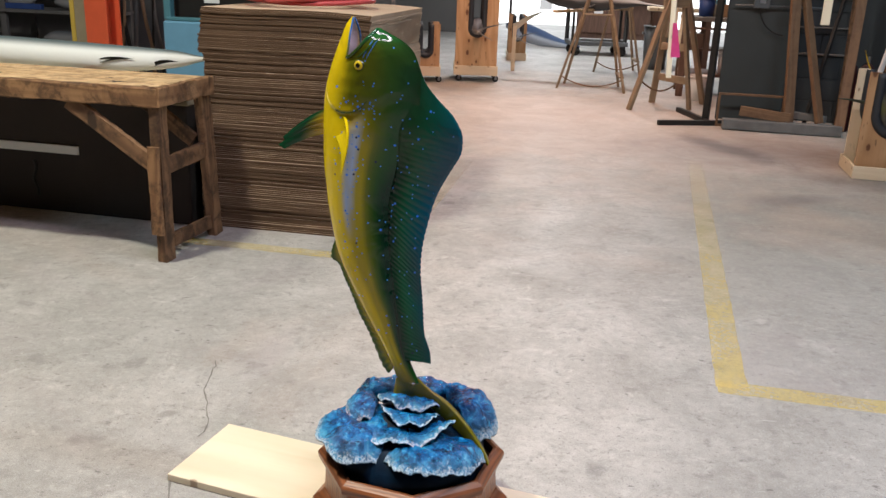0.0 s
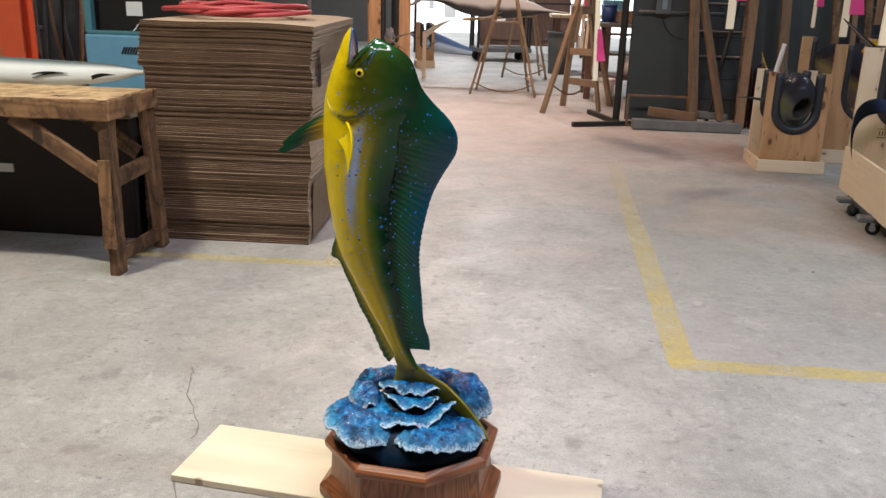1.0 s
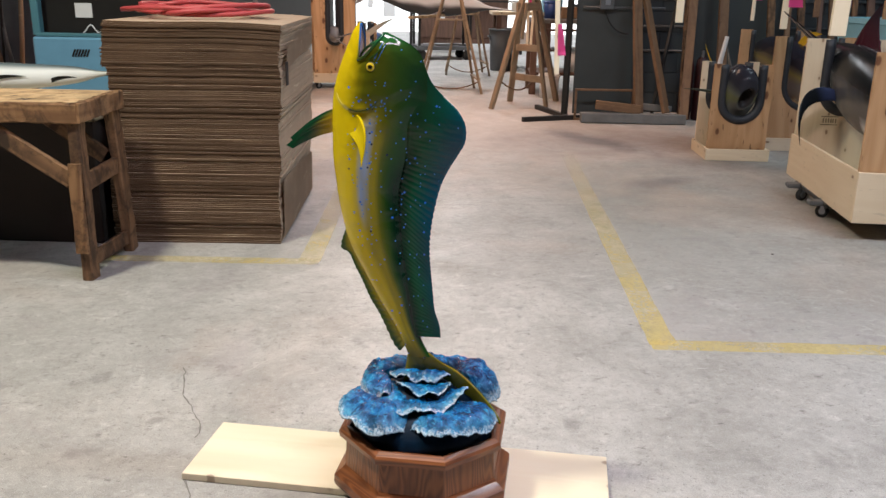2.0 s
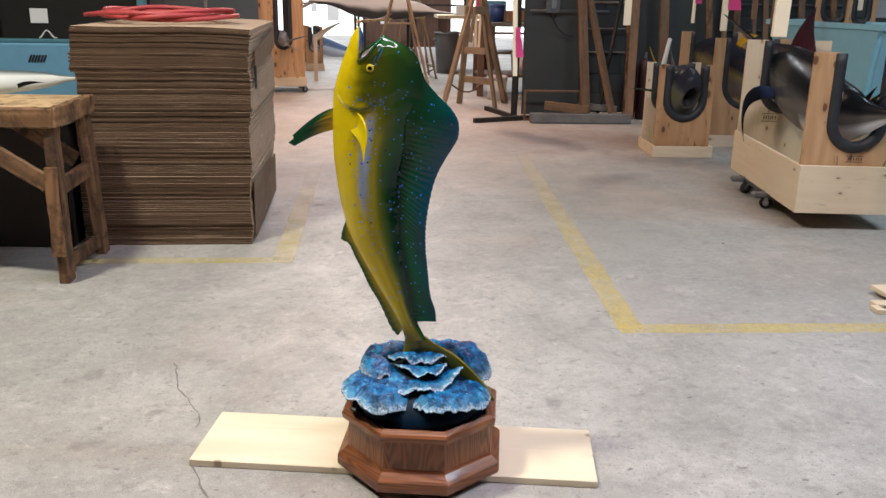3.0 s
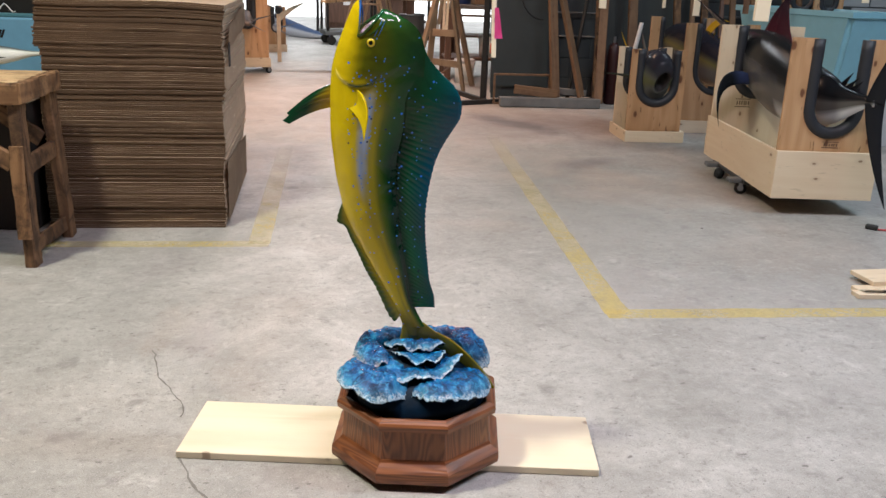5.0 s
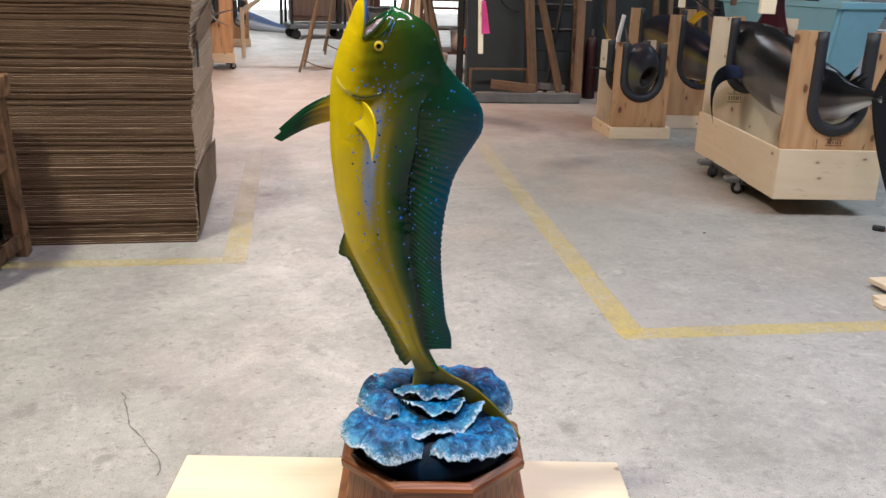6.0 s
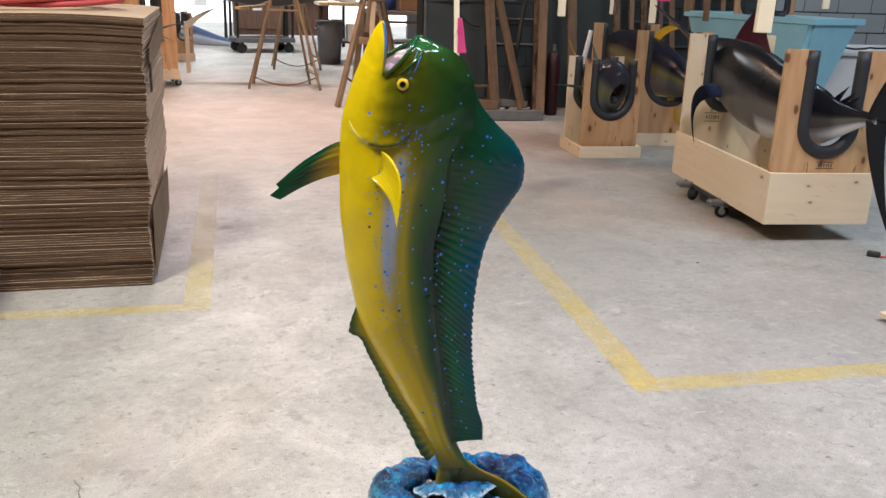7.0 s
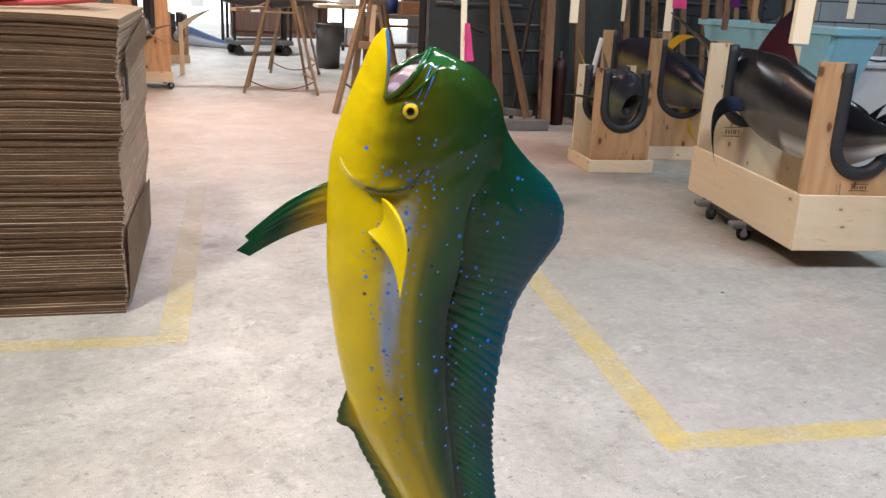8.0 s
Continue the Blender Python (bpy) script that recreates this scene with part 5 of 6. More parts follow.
def marlin():
    def tone(t, c, p):
        back, flank = (0.008, 0.009, 0.012), (0.105, 0.10, 0.095)
        g = blend(flank, back, (c - 0.02) / 0.22)
        g = blend(g, (0.74, 0.75, 0.78), (-c - 0.35) / 0.4 * (1.0 if t < 0.40 else 0.3))
        n = noise.noise(p * 9)
        g = blend(g, (0.05, 0.055, 0.075), 0.4 + 0.5 * n) if c < 0.2 and t > 0.4 else g
        return g

    spine = [(0.365, -0.24, 0.645, 0.022, 0.028), (0.345, -0.15, 0.640, 0.036, 0.030), (0.30, 0.0, 0.612, 0.090, 0.055), (0.27, 0.12, 0.606, 0.142, 0.082), (0.255, 0.40, 0.618, 0.190, 0.105), (0.25, 0.70, 0.660, 0.220, 0.120), (0.25, 0.98, 0.712, 0.208, 0.117), (0.235, 1.20, 0.775, 0.150, 0.092), (0.20, 1.36, 0.835, 0.085, 0.055), (0.165, 1.47, 0.885, 0.034, 0.026), (0.11, 1.64, 0.965, 0.016, 0.014), (0.03, 1.89, 1.080, 0.003, 0.003)]
    bits = [swim_body(spine, tone)]
    dark = flat((0.012, 0.013, 0.018))
    bits.append(sickle((0.355, -0.235, 0.645), (0.37, -0.27, 0.88), (0.47, -0.38, 1.10), 0.062, 0.010, dark, (0, 0, 1), 0.0))
    bits.append(sickle((0.355, -0.235, 0.645), (0.37, -0.25, 0.42), (0.46, -0.32, 0.12), 0.062, 0.010, dark, (0, 0, 1), 0.0))
    bits.append(sickle((0.172, 0.99, 0.615), (-0.150, 0.82, 0.700), (-0.100, 0.69, 0.357), 0.044, 0.014, lambda t, k: (*blend((0.05, 0.07, 0.16), (0.006, 0.007, 0.010), t * 3), 0)))
    maroon = lambda t, k: (*blend((0.055, 0.008, 0.020), (0.014, 0.008, 0.020), t), 0)
    bits.append(leaf_fin((0.25, 1.10, 0.895), (0.25, 0.62, 0.855), (0.27, 0.80, 1.155), (0, 0.02, 0.02), maroon, 12))
    for i in range(13):
        y = 0.72 - 0.035 * i
        bits.append(leaf_fin((0.255, y, 0.862 - 0.012 * i), (0.255, y - 0.03, 0.854 - 0.012 * i), (0.255, y - 0.045, 0.885 - 0.011 * i), (0, 0, 0.002), dark, 1))
    for y, h in ((0.02, 0.06), (-0.02, 0.035), (-0.05, 0.02)):
        bits.append(leaf_fin((0.31 - y * 0.3, y + 0.05, 0.690 + y * 0.2), (0.31 - y * 0.3, y - 0.01, 0.680 + y * 0.2), (0.33 - y * 0.3, y - 0.05, 0.715 + h), (0, 0, 0.004), dark, 2))
    bits.append(leaf_fin((0.28, 0.25, 0.47), (0.28, 0.12, 0.475), (0.29, 0.05, 0.40), (0, 0, -0.01), dark, 2))
    ob = part("fish_figure", join(*bits), FISH, None, "", MARLIN @ pose(0.020, 0.05, 0), True)
    return tagged(ob, "glossy black and grey marlin model in a padded crate", "fish model")


marlin()

SMALL = pose(2.572, 5.950, 0, 0, 0, -12.0)
sc = cradle("fish_crate", SMALL, "small fir plywood crate with a padded cradle board", 0.465, 0.47, 0.0, 0.085, [(0.075, 0.70, 0.29, 0.285, 0.43), (0.44, 0.69, 0.29, 0.285, 0.43, BIRCH)], BIRCH, PLY)


def tuna_head():
    def tone(t, c, p):
        if t > 1.5:
            return (0.030, 0.026, 0.026)
        g = blend((0.13, 0.13, 0.12), (0.030, 0.030, 0.040), (c - 0.05) / 0.5)
        g = blend(g, (0.13, 0.135, 0.03), math.exp(-(((c + 0.1) / 0.35) ** 2)) * 0.6)
        return g

    spine = [(0.24, 0.95, 0.49, 0.03, 0.03), (0.235, 0.75, 0.48, 0.12, 0.08), (0.23, 0.45, 0.47, 0.165, 0.11), (0.23, 0.20, 0.490, 0.185, 0.11), (0.235, 0.05, 0.500, 0.198, 0.122), (0.242, -0.02, 0.488, 0.178, 0.114), (0.256, -0.070, 0.462, 0.100, 0.072)]
    bits = [swim_body(spine, tone, 36, 60, 0.62)]
    yel, dk = flat((0.45, 0.28, 0.02)), flat((0.05, 0.06, 0.05))
    bits.append(leaf_fin((0.12, 0.22, 0.47), (0.12, 0.27, 0.45), (-0.12, 0.30, 0.485), (0, 0, 0.012), dk, 3))
    bits.append(leaf_fin((0.235, 0.30, 0.62), (0.235, 0.42, 0.62), (0.215, 0.46, 0.80), (0, 0, 0.01), flat((0.10, 0.10, 0.10)), 5))
    bits.append(leaf_fin((0.20, 0.55, 0.58), (0.20, 0.62, 0.58), (0.09, 0.62, 0.80), (-0.03, 0, 0.03), yel, 3))
    bits.append(eye((0.175, -0.030, 0.490), 0.016, 1))
    ob = part("fish_figure", join(*bits), FISH, None, "", SMALL @ pose(-0.006, 0.062, 0.0), True)
    return tagged(ob, "dark blue and yellow tuna model with open mouth in a crate", "fish model")


tuna_head()

roll = part("paper_roll", cylinder(0.020, 0.016, 0.30, 20), WHITE, None, "", SMALL @ pose(0.20, 0.60, 0.72, 6, 8, 0))
tagged(roll, "white paper roll stuck upright behind the crate", "paper roll")
TUNA = pose(3.200, 6.310, 0, 0, 0, -14)
tc = cradle("fish_crate", TUNA, "long plywood crate with padded cradle boards", 0.66, 1.35, 0.0, 0.10, [(0.03, 0.882, 0.40, 0.32, 0.60), (1.10, 0.885, 0.40, 0.36, 0.60)], BIRCH, PLY)


def tuna():
    def tone(t, c, p):
        g = blend((0.10, 0.10, 0.11), (0.010, 0.011, 0.022), (c - 0.1) / 0.4)
        g = blend(g, (0.16, 0.15, 0.03), math.exp(-(((c - 0.15) / 0.22) ** 2)) * 0.6)
        n = noise.noise(p * 14)
        return blend(g, (0.20, 0.15, 0.13), 0.5 * n) if c < -0.1 else g

    spine = [(0.46, -0.50, 0.47, 0.02, 0.02), (0.42, -0.25, 0.49, 0.06, 0.05), (0.38, 0.05, 0.53, 0.16, 0.11), (0.35, 0.40, 0.57, 0.215, 0.15), (0.33, 0.80, 0.61, 0.225, 0.155), (0.31, 1.15, 0.64, 0.19, 0.135), (0.29, 1.45, 0.66, 0.09, 0.07), (0.28, 1.58, 0.665, 0.01, 0.01)]
    bits = [swim_body(spine, tone)]
    yel = flat((0.55, 0.38, 0.03))
    for i in range(9):
        y = 0.36 - 0.075 * i
        t = i / 8
        z = 0.775 - 0.26 * t**1.1
        bits.append(leaf_fin((0.37 + 0.09 * t, y + 0.01, z), (0.37 + 0.09 * t, y - 0.012, z), (0.37 + 0.09 * t, y - 0.045, z + 0.02), (0, 0, 0.004), yel, 1))
    bits.append(leaf_fin((0.36, 0.55, 0.79), (0.36, 0.42, 0.78), (0.40, 0.10, 0.90), (0, 0.0, 0.06), yel, 3))
    bits.append(leaf_fin((0.38, 0.20, 0.40), (0.38, 0.05, 0.42), (0.40, -0.12, 0.16), (0, 0.03, -0.03), yel, 3))
    ob = part("fish_figure", join(*bits), FISH, None, "", TUNA, True)
    return tagged(ob, "large dark tuna model with yellow finlets in a crate", "fish model")


tuna()


# pale blue tub and cabinet behind the crates
def tub():
    t = thing("tub", pose(3.86, 6.62, 0, 0, 0, -85.0), "pale blue tapered plastic tub against the wall", "tub")
    rings = []
    for z, inset in ((0.50, 0.14), (0.98, 0.02), (0.985, 0.0), (1.025, 0.0), (1.025, 0.02), (0.99, 0.03), (0.53, 0.15)):
        rings.append([(inset, inset * 0.5, z), (1.28 - inset, inset * 0.5, z), (1.28 - inset, 0.53 - inset, z), (inset, 0.53 - inset, z)])
    bm = loft(rings, caps=True)
    bmesh.ops.bevel(bm, geom=[e for e in bm.edges if abs(e.verts[0].co.z - e.verts[1].co.z) > 0.2], offset=0.03, segments=3, affect="EDGES")
    part("body", bm, TUB_BLUE, t)
    part("stand", box(1.02, 0.36, 0.495, 0.006), BEIGE, t, "beige board stand", pose(0.64, 0.26, 0.2475))
    return t


tub()

def spare_board(x, y, gap, turn):
    """A loose U board standing in the tub, edge padding on."""
    c = thing("cradle_board", pose(x, y, 0.54, 0, 0, turn), "loose padded cradle board standing in the blue tub", "cradle board", "loose cradle boards")
    part("board", u_panel(gap + 0.11, 0.95, gap, 0.46, 0.02), PLY, c)
    part("foam_pad", u_foam(0.95, gap - 0.012, 0.468, 0.024), FOAM, c, "black pipe foam padding", None, True)


spare_board(4.22, 6.24, 0.20, -12)
spare_board(4.38, 6.12, 0.13, -14)
cab = thing("cabinet", pose(4.95, 5.85, 0, 0, 0, -10.5), "low pale grey cabinet against the wall", "cabinet")
part("body", box(1.3, 0.8, 0.76, 0.006), PALE_GREY, cab, "", pose(0, 0, 0.38))
part("top", box(1.36, 0.86, 0.03, 0.004), PALE_GREY, cab, "", pose(0, 0, 0.776))
cable = tagged(part("cable", tube([(-0.5 + 0.08 * i, -0.3 + 0.06 * math.sin(i * 1.3), 0.803 + 0.012 * abs(math.sin(i))) for i in range(12)], 0.008, 6), BLACK, None, "", pose(4.95, 5.85, 0, 0, 0, -10.5), True), "black cable lying on the cabinet", "cable")


# ---------------------------------------------------------------- hanging sticks with ribbons
def hanging_stick(x, y, z, w, t, length, turn, ribbon=None, lean=0.0, pale=True):
    s = thing("hanging_stick", pose(x, y, z, 0, lean, turn), "pale wooden stick hanging from the roof" + (" with a bright ribbon" if ribbon else ""), "stick", "hanging sticks")
    bar("stick", (0, 0, 0), (0, 0, length), w, t, PINE if pale else LUMBER, s, 0, 0.003)
    part("cord", tube([(0, 0, length), (0, 0, 5.21 - z)], 0.002, 5), WHITE, s)
    if ribbon:
        mat, z0, h, rw = ribbon
        bm = bmesh.new()
        rows = []
        for i in range(9):
            k = i / 8
            off = 0.012 * math.sin(k * 5 + x)
            rows.append([bm.verts.new((w / 2 - 0.01 + j * rw * (0.5 + 0.6 * (1 - k)), -t / 2 - 0.004 + off * j, z0 + h * k)) for j in (0, 0.5, 1)])
        for a, b in zip(rows, rows[1:]):
            for j in (0, 1):
                bm.faces.new((a[j], a[j + 1], b[j + 1], b[j]))
        bmesh.ops.solidify(bm, geom=bm.faces[:], thickness=0.002)
        part("ribbon", bm, mat, s, "bright plastic ribbon")
    return s


hanging_stick(1.955, 3.605, 1.027, 0.068, 0.030, 0.75, -20, None, 1.0)
hanging_stick(2.00, 5.36, 1.01, 0.048, 0.012, 0.6, -15, (PINK_TAPE, 0.17, 0.25, 0.06))
hanging_stick(3.005, 5.85, 0.956, 0.050, 0.012, 0.6, -15, (PINK_TAPE, 0.15, 0.25, 0.09))
hanging_stick(3.233, 6.72, 0.981, 0.028, 0.012, 0.6, -15, (PINK_TAPE, 0.16, 0.25, 0.05))
hanging_stick(0.955, 4.49, 0.77, 0.026, 0.012, 0.8, -15, (PINK_TAPE, 0.10, 0.16, 0.04), -2)
hanging_stick(3.05, 5.54, 1.05, 0.040, 0.012, 0.6, -15, None, 0, False)
hanging_stick(3.19, 5.51, 0.99, 0.042, 0.012, 0.6, -15, (PURPLE, 0.14, 0.2, 0.06), 0, False)
hanging_stick(4.06, 5.35, 1.09, 0.050, 0.014, 0.6, -15)
hanging_stick(4.9, 6.8, 1.10, 0.05, 0.014, 0.6, -15)

# ---------------------------------------------------------------- along the block wall
stand = thing("steel_stand", pose(2.13, 8.11, 0), "black steel stand with a flat forked foot", "stand")
bar("foot", (-0.47, -0.24, 0.022), (0.13, -0.11, 0.022), 0.045, 0.045, BLACK, stand, 0, 0.003)
bar("foot", (-0.10, 0.63, 0.022), (0.0, -0.10, 0.022), 0.045, 0.045, BLACK, stand, 0, 0.003)
bar("post", (0, -0.02, 0.03), (0.03, 0.03, 2.6), 0.055, 0.055, BLACK, stand, 0, 0.004)
bar("hanger", (-0.5, 0.0, 2.45), (0.6, 0.06, 2.45), 0.04, 0.04, BLACK, stand, 0, 0.003)


def wall_bar(name, p, q, w, t, mat, label, category, roll=0.0, group="timber leaning along the wall"):
    P, Q = EX * p[0] + EY * p[1], EX * q[0] + EY * q[1]
    ob = bar(name, (P.x, P.y, p[2]), (Q.x, Q.y, q[2]), w, t, mat, None, roll, 0.004)
    return tagged(ob, label, category, group)


sheet = part("wall_sheet", box(0.56, 0.02, 2.2, 0.003), PANEL_GREY, None, "", at_room(0.99, 8.52, 1.13) @ pose(0, 0, 0, -4, 0, 0))
tagged(sheet, "dark grey green sheet leaning on the wall", "panel")
sheet2 = part("wall_sheet", box(0.9, 0.02, 1.9, 0.003), PANEL_GREY, None, "", at_room(2.35, 8.80, 0.97) @ pose(0, 0, 0, -3, 0, 0))
tagged(sheet2, "dark grey green sheet leaning on the wall", "panel")
frame_box = thing("rusty_frame", at_room(0.98, 8.22, 0), "low rusty steel frame leaning on the sheet", "frame")
bar("rail", (-0.27, 0, 0.29), (0.27, 0, 0.29), 0.02, 0.02, LUMBER, frame_box)
bar("rail", (-0.27, 0, 0.012), (0.27, 0, 0.012), 0.02, 0.02, LUMBER, frame_box)
bar("upright", (-0.27, 0, 0.0), (-0.27, 0, 0.30), 0.02, 0.02, LUMBER, frame_box)
bar("upright", (0.27, 0, 0.0), (0.27, 0, 0.30), 0.02, 0.02, LUMBER, frame_box)
BR = "brown weathered timber leaning against the wall"
wall_bar("timber", (1.295, 8.10, 0.02), (1.15, 8.55, 2.6), 0.085, 0.040, LUMBER, BR, "timber")
wall_bar("timber", (1.545, 8.10, 0.10), (1.06, 8.60, 2.3), 0.080, 0.040, LUMBER, BR, "timber")
wall_bar("timber", (1.70, 8.05, 0.05), (1.86, 8.75, 2.4), 0.080, 0.040, LUMBER, BR, "timber")
wall_bar("timber", (1.74, 8.30, 0.0), (1.80, 8.80, 2.2), 0.060, 0.035, OLD_WOOD, BR, "timber")
wall_bar("timber", (2.12, 8.35, 0.0), (2.10, 8.80, 2.4), 0.090, 0.040, LUMBER, BR, "timber")
wall_bar("timber", (2.60, 8.40, 0.0), (2.55, 8.80, 2.2), 0.070, 0.035, OLD_WOOD, BR, "timber")
wall_bar("timber", (0.88, 8.08, 0.17), (1.30, 8.06, 0.13), 0.030, 0.085, LUMBER, "short brown board propped near the floor", "timber")
for i, (a, w) in enumerate(((2.75, 0.05), (2.90, 0.07), (3.05, 0.04), (3.20, 0.06), (3.38, 0.05), (3.56, 0.07), (3.72, 0.05), (3.90, 0.06))):
    wall_bar("timber", (a, 8.45, 0.0), (a + 0.03 * (-1) ** i, 8.83, 1.9 + 0.1 * (i % 3)), w, 0.03, (LUMBER, OLD_WOOD, BROWN_WOOD)[i % 3], BR, "timber")
wall_bar("steel_pipe", (1.45, 8.3, 0.02), (1.76, 8.7, 1.5), 0.03, 0.03, BLACK, "dark steel pipe leaning on the wall", "pipe")
beam = bar("beam", (2.20, 7.80, 0.05), (3.16, 7.615, 0.05), 0.10, 0.09, GREY_BEAM, None, 0, 0.006, "", 0.004, 8)
tagged(beam, "grey weathered beam lying on the floor", "beam")
beam2 = bar("beam", (2.75, 7.95, 0.14), (3.05, 7.70, 0.13), 0.05, 0.06, GREY_BEAM, None, 0, 0.004)
tagged(beam2, "blue grey painted bar lying on the beam", "beam")


def conduit(pts, r, mat=GREY_BIN):
    P = [EX * a + EY * b + Vector((0, 0, z)) for a, b, z in pts]
    ob = part("conduit", tube(P, r, 8), mat, None, "", None, True)
    return tagged(ob, "thin grey conduit fixed to the block wall", "conduit", "conduits on the wall")


for z in (0.62, 1.12, 1.20):
    conduit([(0.9, 8.885, z), (4.2, 8.885, z)], 0.012)
for a in (1.95, 2.02, 2.42):
    conduit([(a, 8.875, 0.25), (a, 8.875, 3.0)], 0.011)
sw = thing("switch_box", at_room(0.98, 8.44, 1.02) @ pose(0, 0, 0, -4, 0, 0), "grey electrical switch box with conduit", "switch box")
part("body", box(0.13, 0.05, 0.20, 0.004), GREY_BIN, sw, "", pose(0, 0, 0.10))
part("cover", box(0.05, 0.006, 0.10, 0.002), STEEL, sw, "scuffed steel cover", pose(0.005, -0.028, 0.09))
part("wire", tube([(-0.01 + 0.22 * (k / 14) ** 1.4, -0.01, -0.22 * math.sin(k / 14 * 1.57) ** 0.8) for k in range(15)], 0.006, 6), BLACK, sw, "black cable loop", None, True)
part("conduit", tube([(-0.22, 0.0, 0.02), (0.55, 0.0, 0.02)], 0.010, 8), GREY_BIN, sw, "", None, True)
conduit([(1.30, 8.86, 0.55), (1.30, 8.86, 3.0)], 0.014)
conduit([(2.60, 8.86, 0.25), (2.60, 8.86, 3.0)], 0.018)
conduit([(2.72, 8.86, 0.25), (2.72, 8.86, 3.0)], 0.012)
conduit([(0.9, 8.87, 0.86), (3.4, 8.87, 0.86)], 0.010)
for ea, eb in ((1.79, 8.42), (1.92, 8.40)):
    ext = thing("gas_cylinder", at_room(ea, eb, 0), "dark red steel gas cylinder standing by the wall", "cylinder", "cylinders by the wall")
    part("body", loft([[(r * math.cos(i * math.tau / 20), r * math.sin(i * math.tau / 20), z) for i in range(20)] for r, z in ((0.055, 0), (0.062, 0.02), (0.062, 0.50), (0.05, 0.57), (0.022, 0.60))]), RED, ext, "", None, True)
    part("valve", cylinder(0.016, 0.014, 0.06, 12, 0.002), STEEL, ext, "steel valve", pose(0, 0, 0.63))
part_box = part("toolbox", box(0.22, 0.22, 0.30, 0.004), BROWN_WOOD, None, "", at_room(2.28, 8.25, 0.15))
tagged(part_box, "dark brown wooden box on the floor by the wall", "box")

# ---------------------------------------------------------------- left background
col = thing("steel_column", pose(-2.635, 6.40, 0, 0, 0, -10.5), "orange painted steel column", "column", kind="structure")
part("web", box(0.02, 0.14, 5.2, 0), ORANGE, col, "", pose(0, 0, 2.6))
for y in (-0.08, 0.08):
    part("flange", box(0.17, 0.015, 5.2, 0.002), ORANGE, col, "", pose(0, y, 2.6))
door = thing("door_panel", pose(-2.86, 6.62, 0, 0, 0, -10.5), "beige board with a yellow edge leaning by the column", "panel")
part("board", box(0.20, 0.03, 2.2, 0.003), BEIGE, door, "", pose(0.02, 0, 1.1))
part("edge", box(0.035, 0.034, 2.2, 0.003), YELLOW, door, "yellow edge strip", pose(-0.10, 0, 1.1))


def machine():
    mch = thing("blue_machine", at_room(-2.60, 5.46, 0), "light blue painted shop machine with a dark window", "machine")
    part("base", box(0.98, 0.55, 0.86, 0.012), BLUE_PAINT, mch, "", pose(0, 0.275, 0.43))
    part("hood", box(0.98, 0.40, 0.8, 0.01), BLACK, mch, "dark recessed window", pose(0, 0.36, 1.27))
    for x in (-0.47, 0.47):
        part("post", box(0.05, 0.06, 0.84, 0.006), TEAL, mch, "teal corner post", pose(x, 0.06, 1.285))
    part("ledge", box(0.94, 0.08, 0.022, 0.004), TEAL, mch, "", pose(0, 0.05, 0.872))
    part("note", box(0.11, 0.004, 0.09, 0.001), WHITE, mch, "pale paper behind the window", pose(-0.21, 0.157, 1.02))
    for i in range(6):
        part("vent_slot", box(0.011, 0.004, 0.05, 0), BLACK, mch, "", pose(-0.23 + 0.018 * i, -0.002, 0.765, 0, 25, 0))
    part("wire", tube([(-0.20 + 0.016 * i, 0.10, 0.885 + 0.05 * math.sin(i * 0.5) ** 2) for i in range(8)], 0.004, 6), WHITE, mch)
    return mch


machine()
slab("wall_partition", (-8.9, 8.3, 0), (-2.35, 8.45, 5.2), DARK_SHELF, "dark grey board partition", "partition")
shelf = thing("shelf", at_room(-5.85, 7.6, 0), "dark shelf with pale fish castings", "shelf")
for z in (0.42, 0.75, 1.15):
    part("board", box(2.2, 0.5, 0.03, 0.003), DARK_SHELF, shelf, "", pose(0, 0, z))
for x in (-1.05, 0.0, 1.05):
    bar("upright", (x, -0.2, 0), (x, -0.2, 2.0), 0.06, 0.04, DARK_SHELF, shelf)
    bar("upright", (x, 0.2, 0), (x, 0.2, 2.0), 0.06, 0.04, DARK_SHELF, shelf)
for x, z, l in ((-0.2, 0.83, 0.5), (0.45, 0.83, 0.4), (0.35, 0.50, 0.5)):
    f = part("fish_figure", swim_body([(-l / 2, 0, 0, 0.02, 0.02), (-l / 4, 0, 0.01, 0.06, 0.05), (l / 6, 0, 0.0, 0.065, 0.05), (l / 2, 0, 0.02, 0.01, 0.01)], lambda t, c, p: blend((0.30, 0.30, 0.33), (0.12, 0.13, 0.16), c)), FISH, None, "", at_room(-5.65 + x, 7.55, z), True)
    tagged(f, "pale grey fish casting lying on a shelf", "fish model")
pole = tagged(bar("pole", tuple(EX * -6.10 + EY * 7.42 + Vector((0, 0, 0.79))), tuple(EX * -5.45 + EY * 7.42 + Vector((0, 0, 0.79))), 0.05, 0.05, DULL_BLUE), "dull blue pole lying on the shelf", "pole")
rnd = random.Random(9)
for i in range(9):
    a = -4.66 + i * 0.075
    sway, bow = rnd.uniform(-0.05, 0.05), rnd.uniform(0.02, 0.07)
    pts = [(a + sway * k / 24 + bow * math.sin(k / 24 * math.pi * (1 + i % 2)), 7.2 + 0.01 * i, 2.4 - 0.08 * k) for k in range(25)]
    P = [EX * p[0] + EY * p[1] + Vector((0, 0, p[2])) for p in pts]
    h = part("hanging_hose", tube(P + [P[-1] + Vector((0, 0, -0.4))], rnd.choice((0.012, 0.016, 0.02)), 7), (BLACK, GREY_BIN, KRAFT)[i % 3], None, "", None, True)
    tagged(h, "dark hose hanging on a rail", "hose", "hoses on the rail")
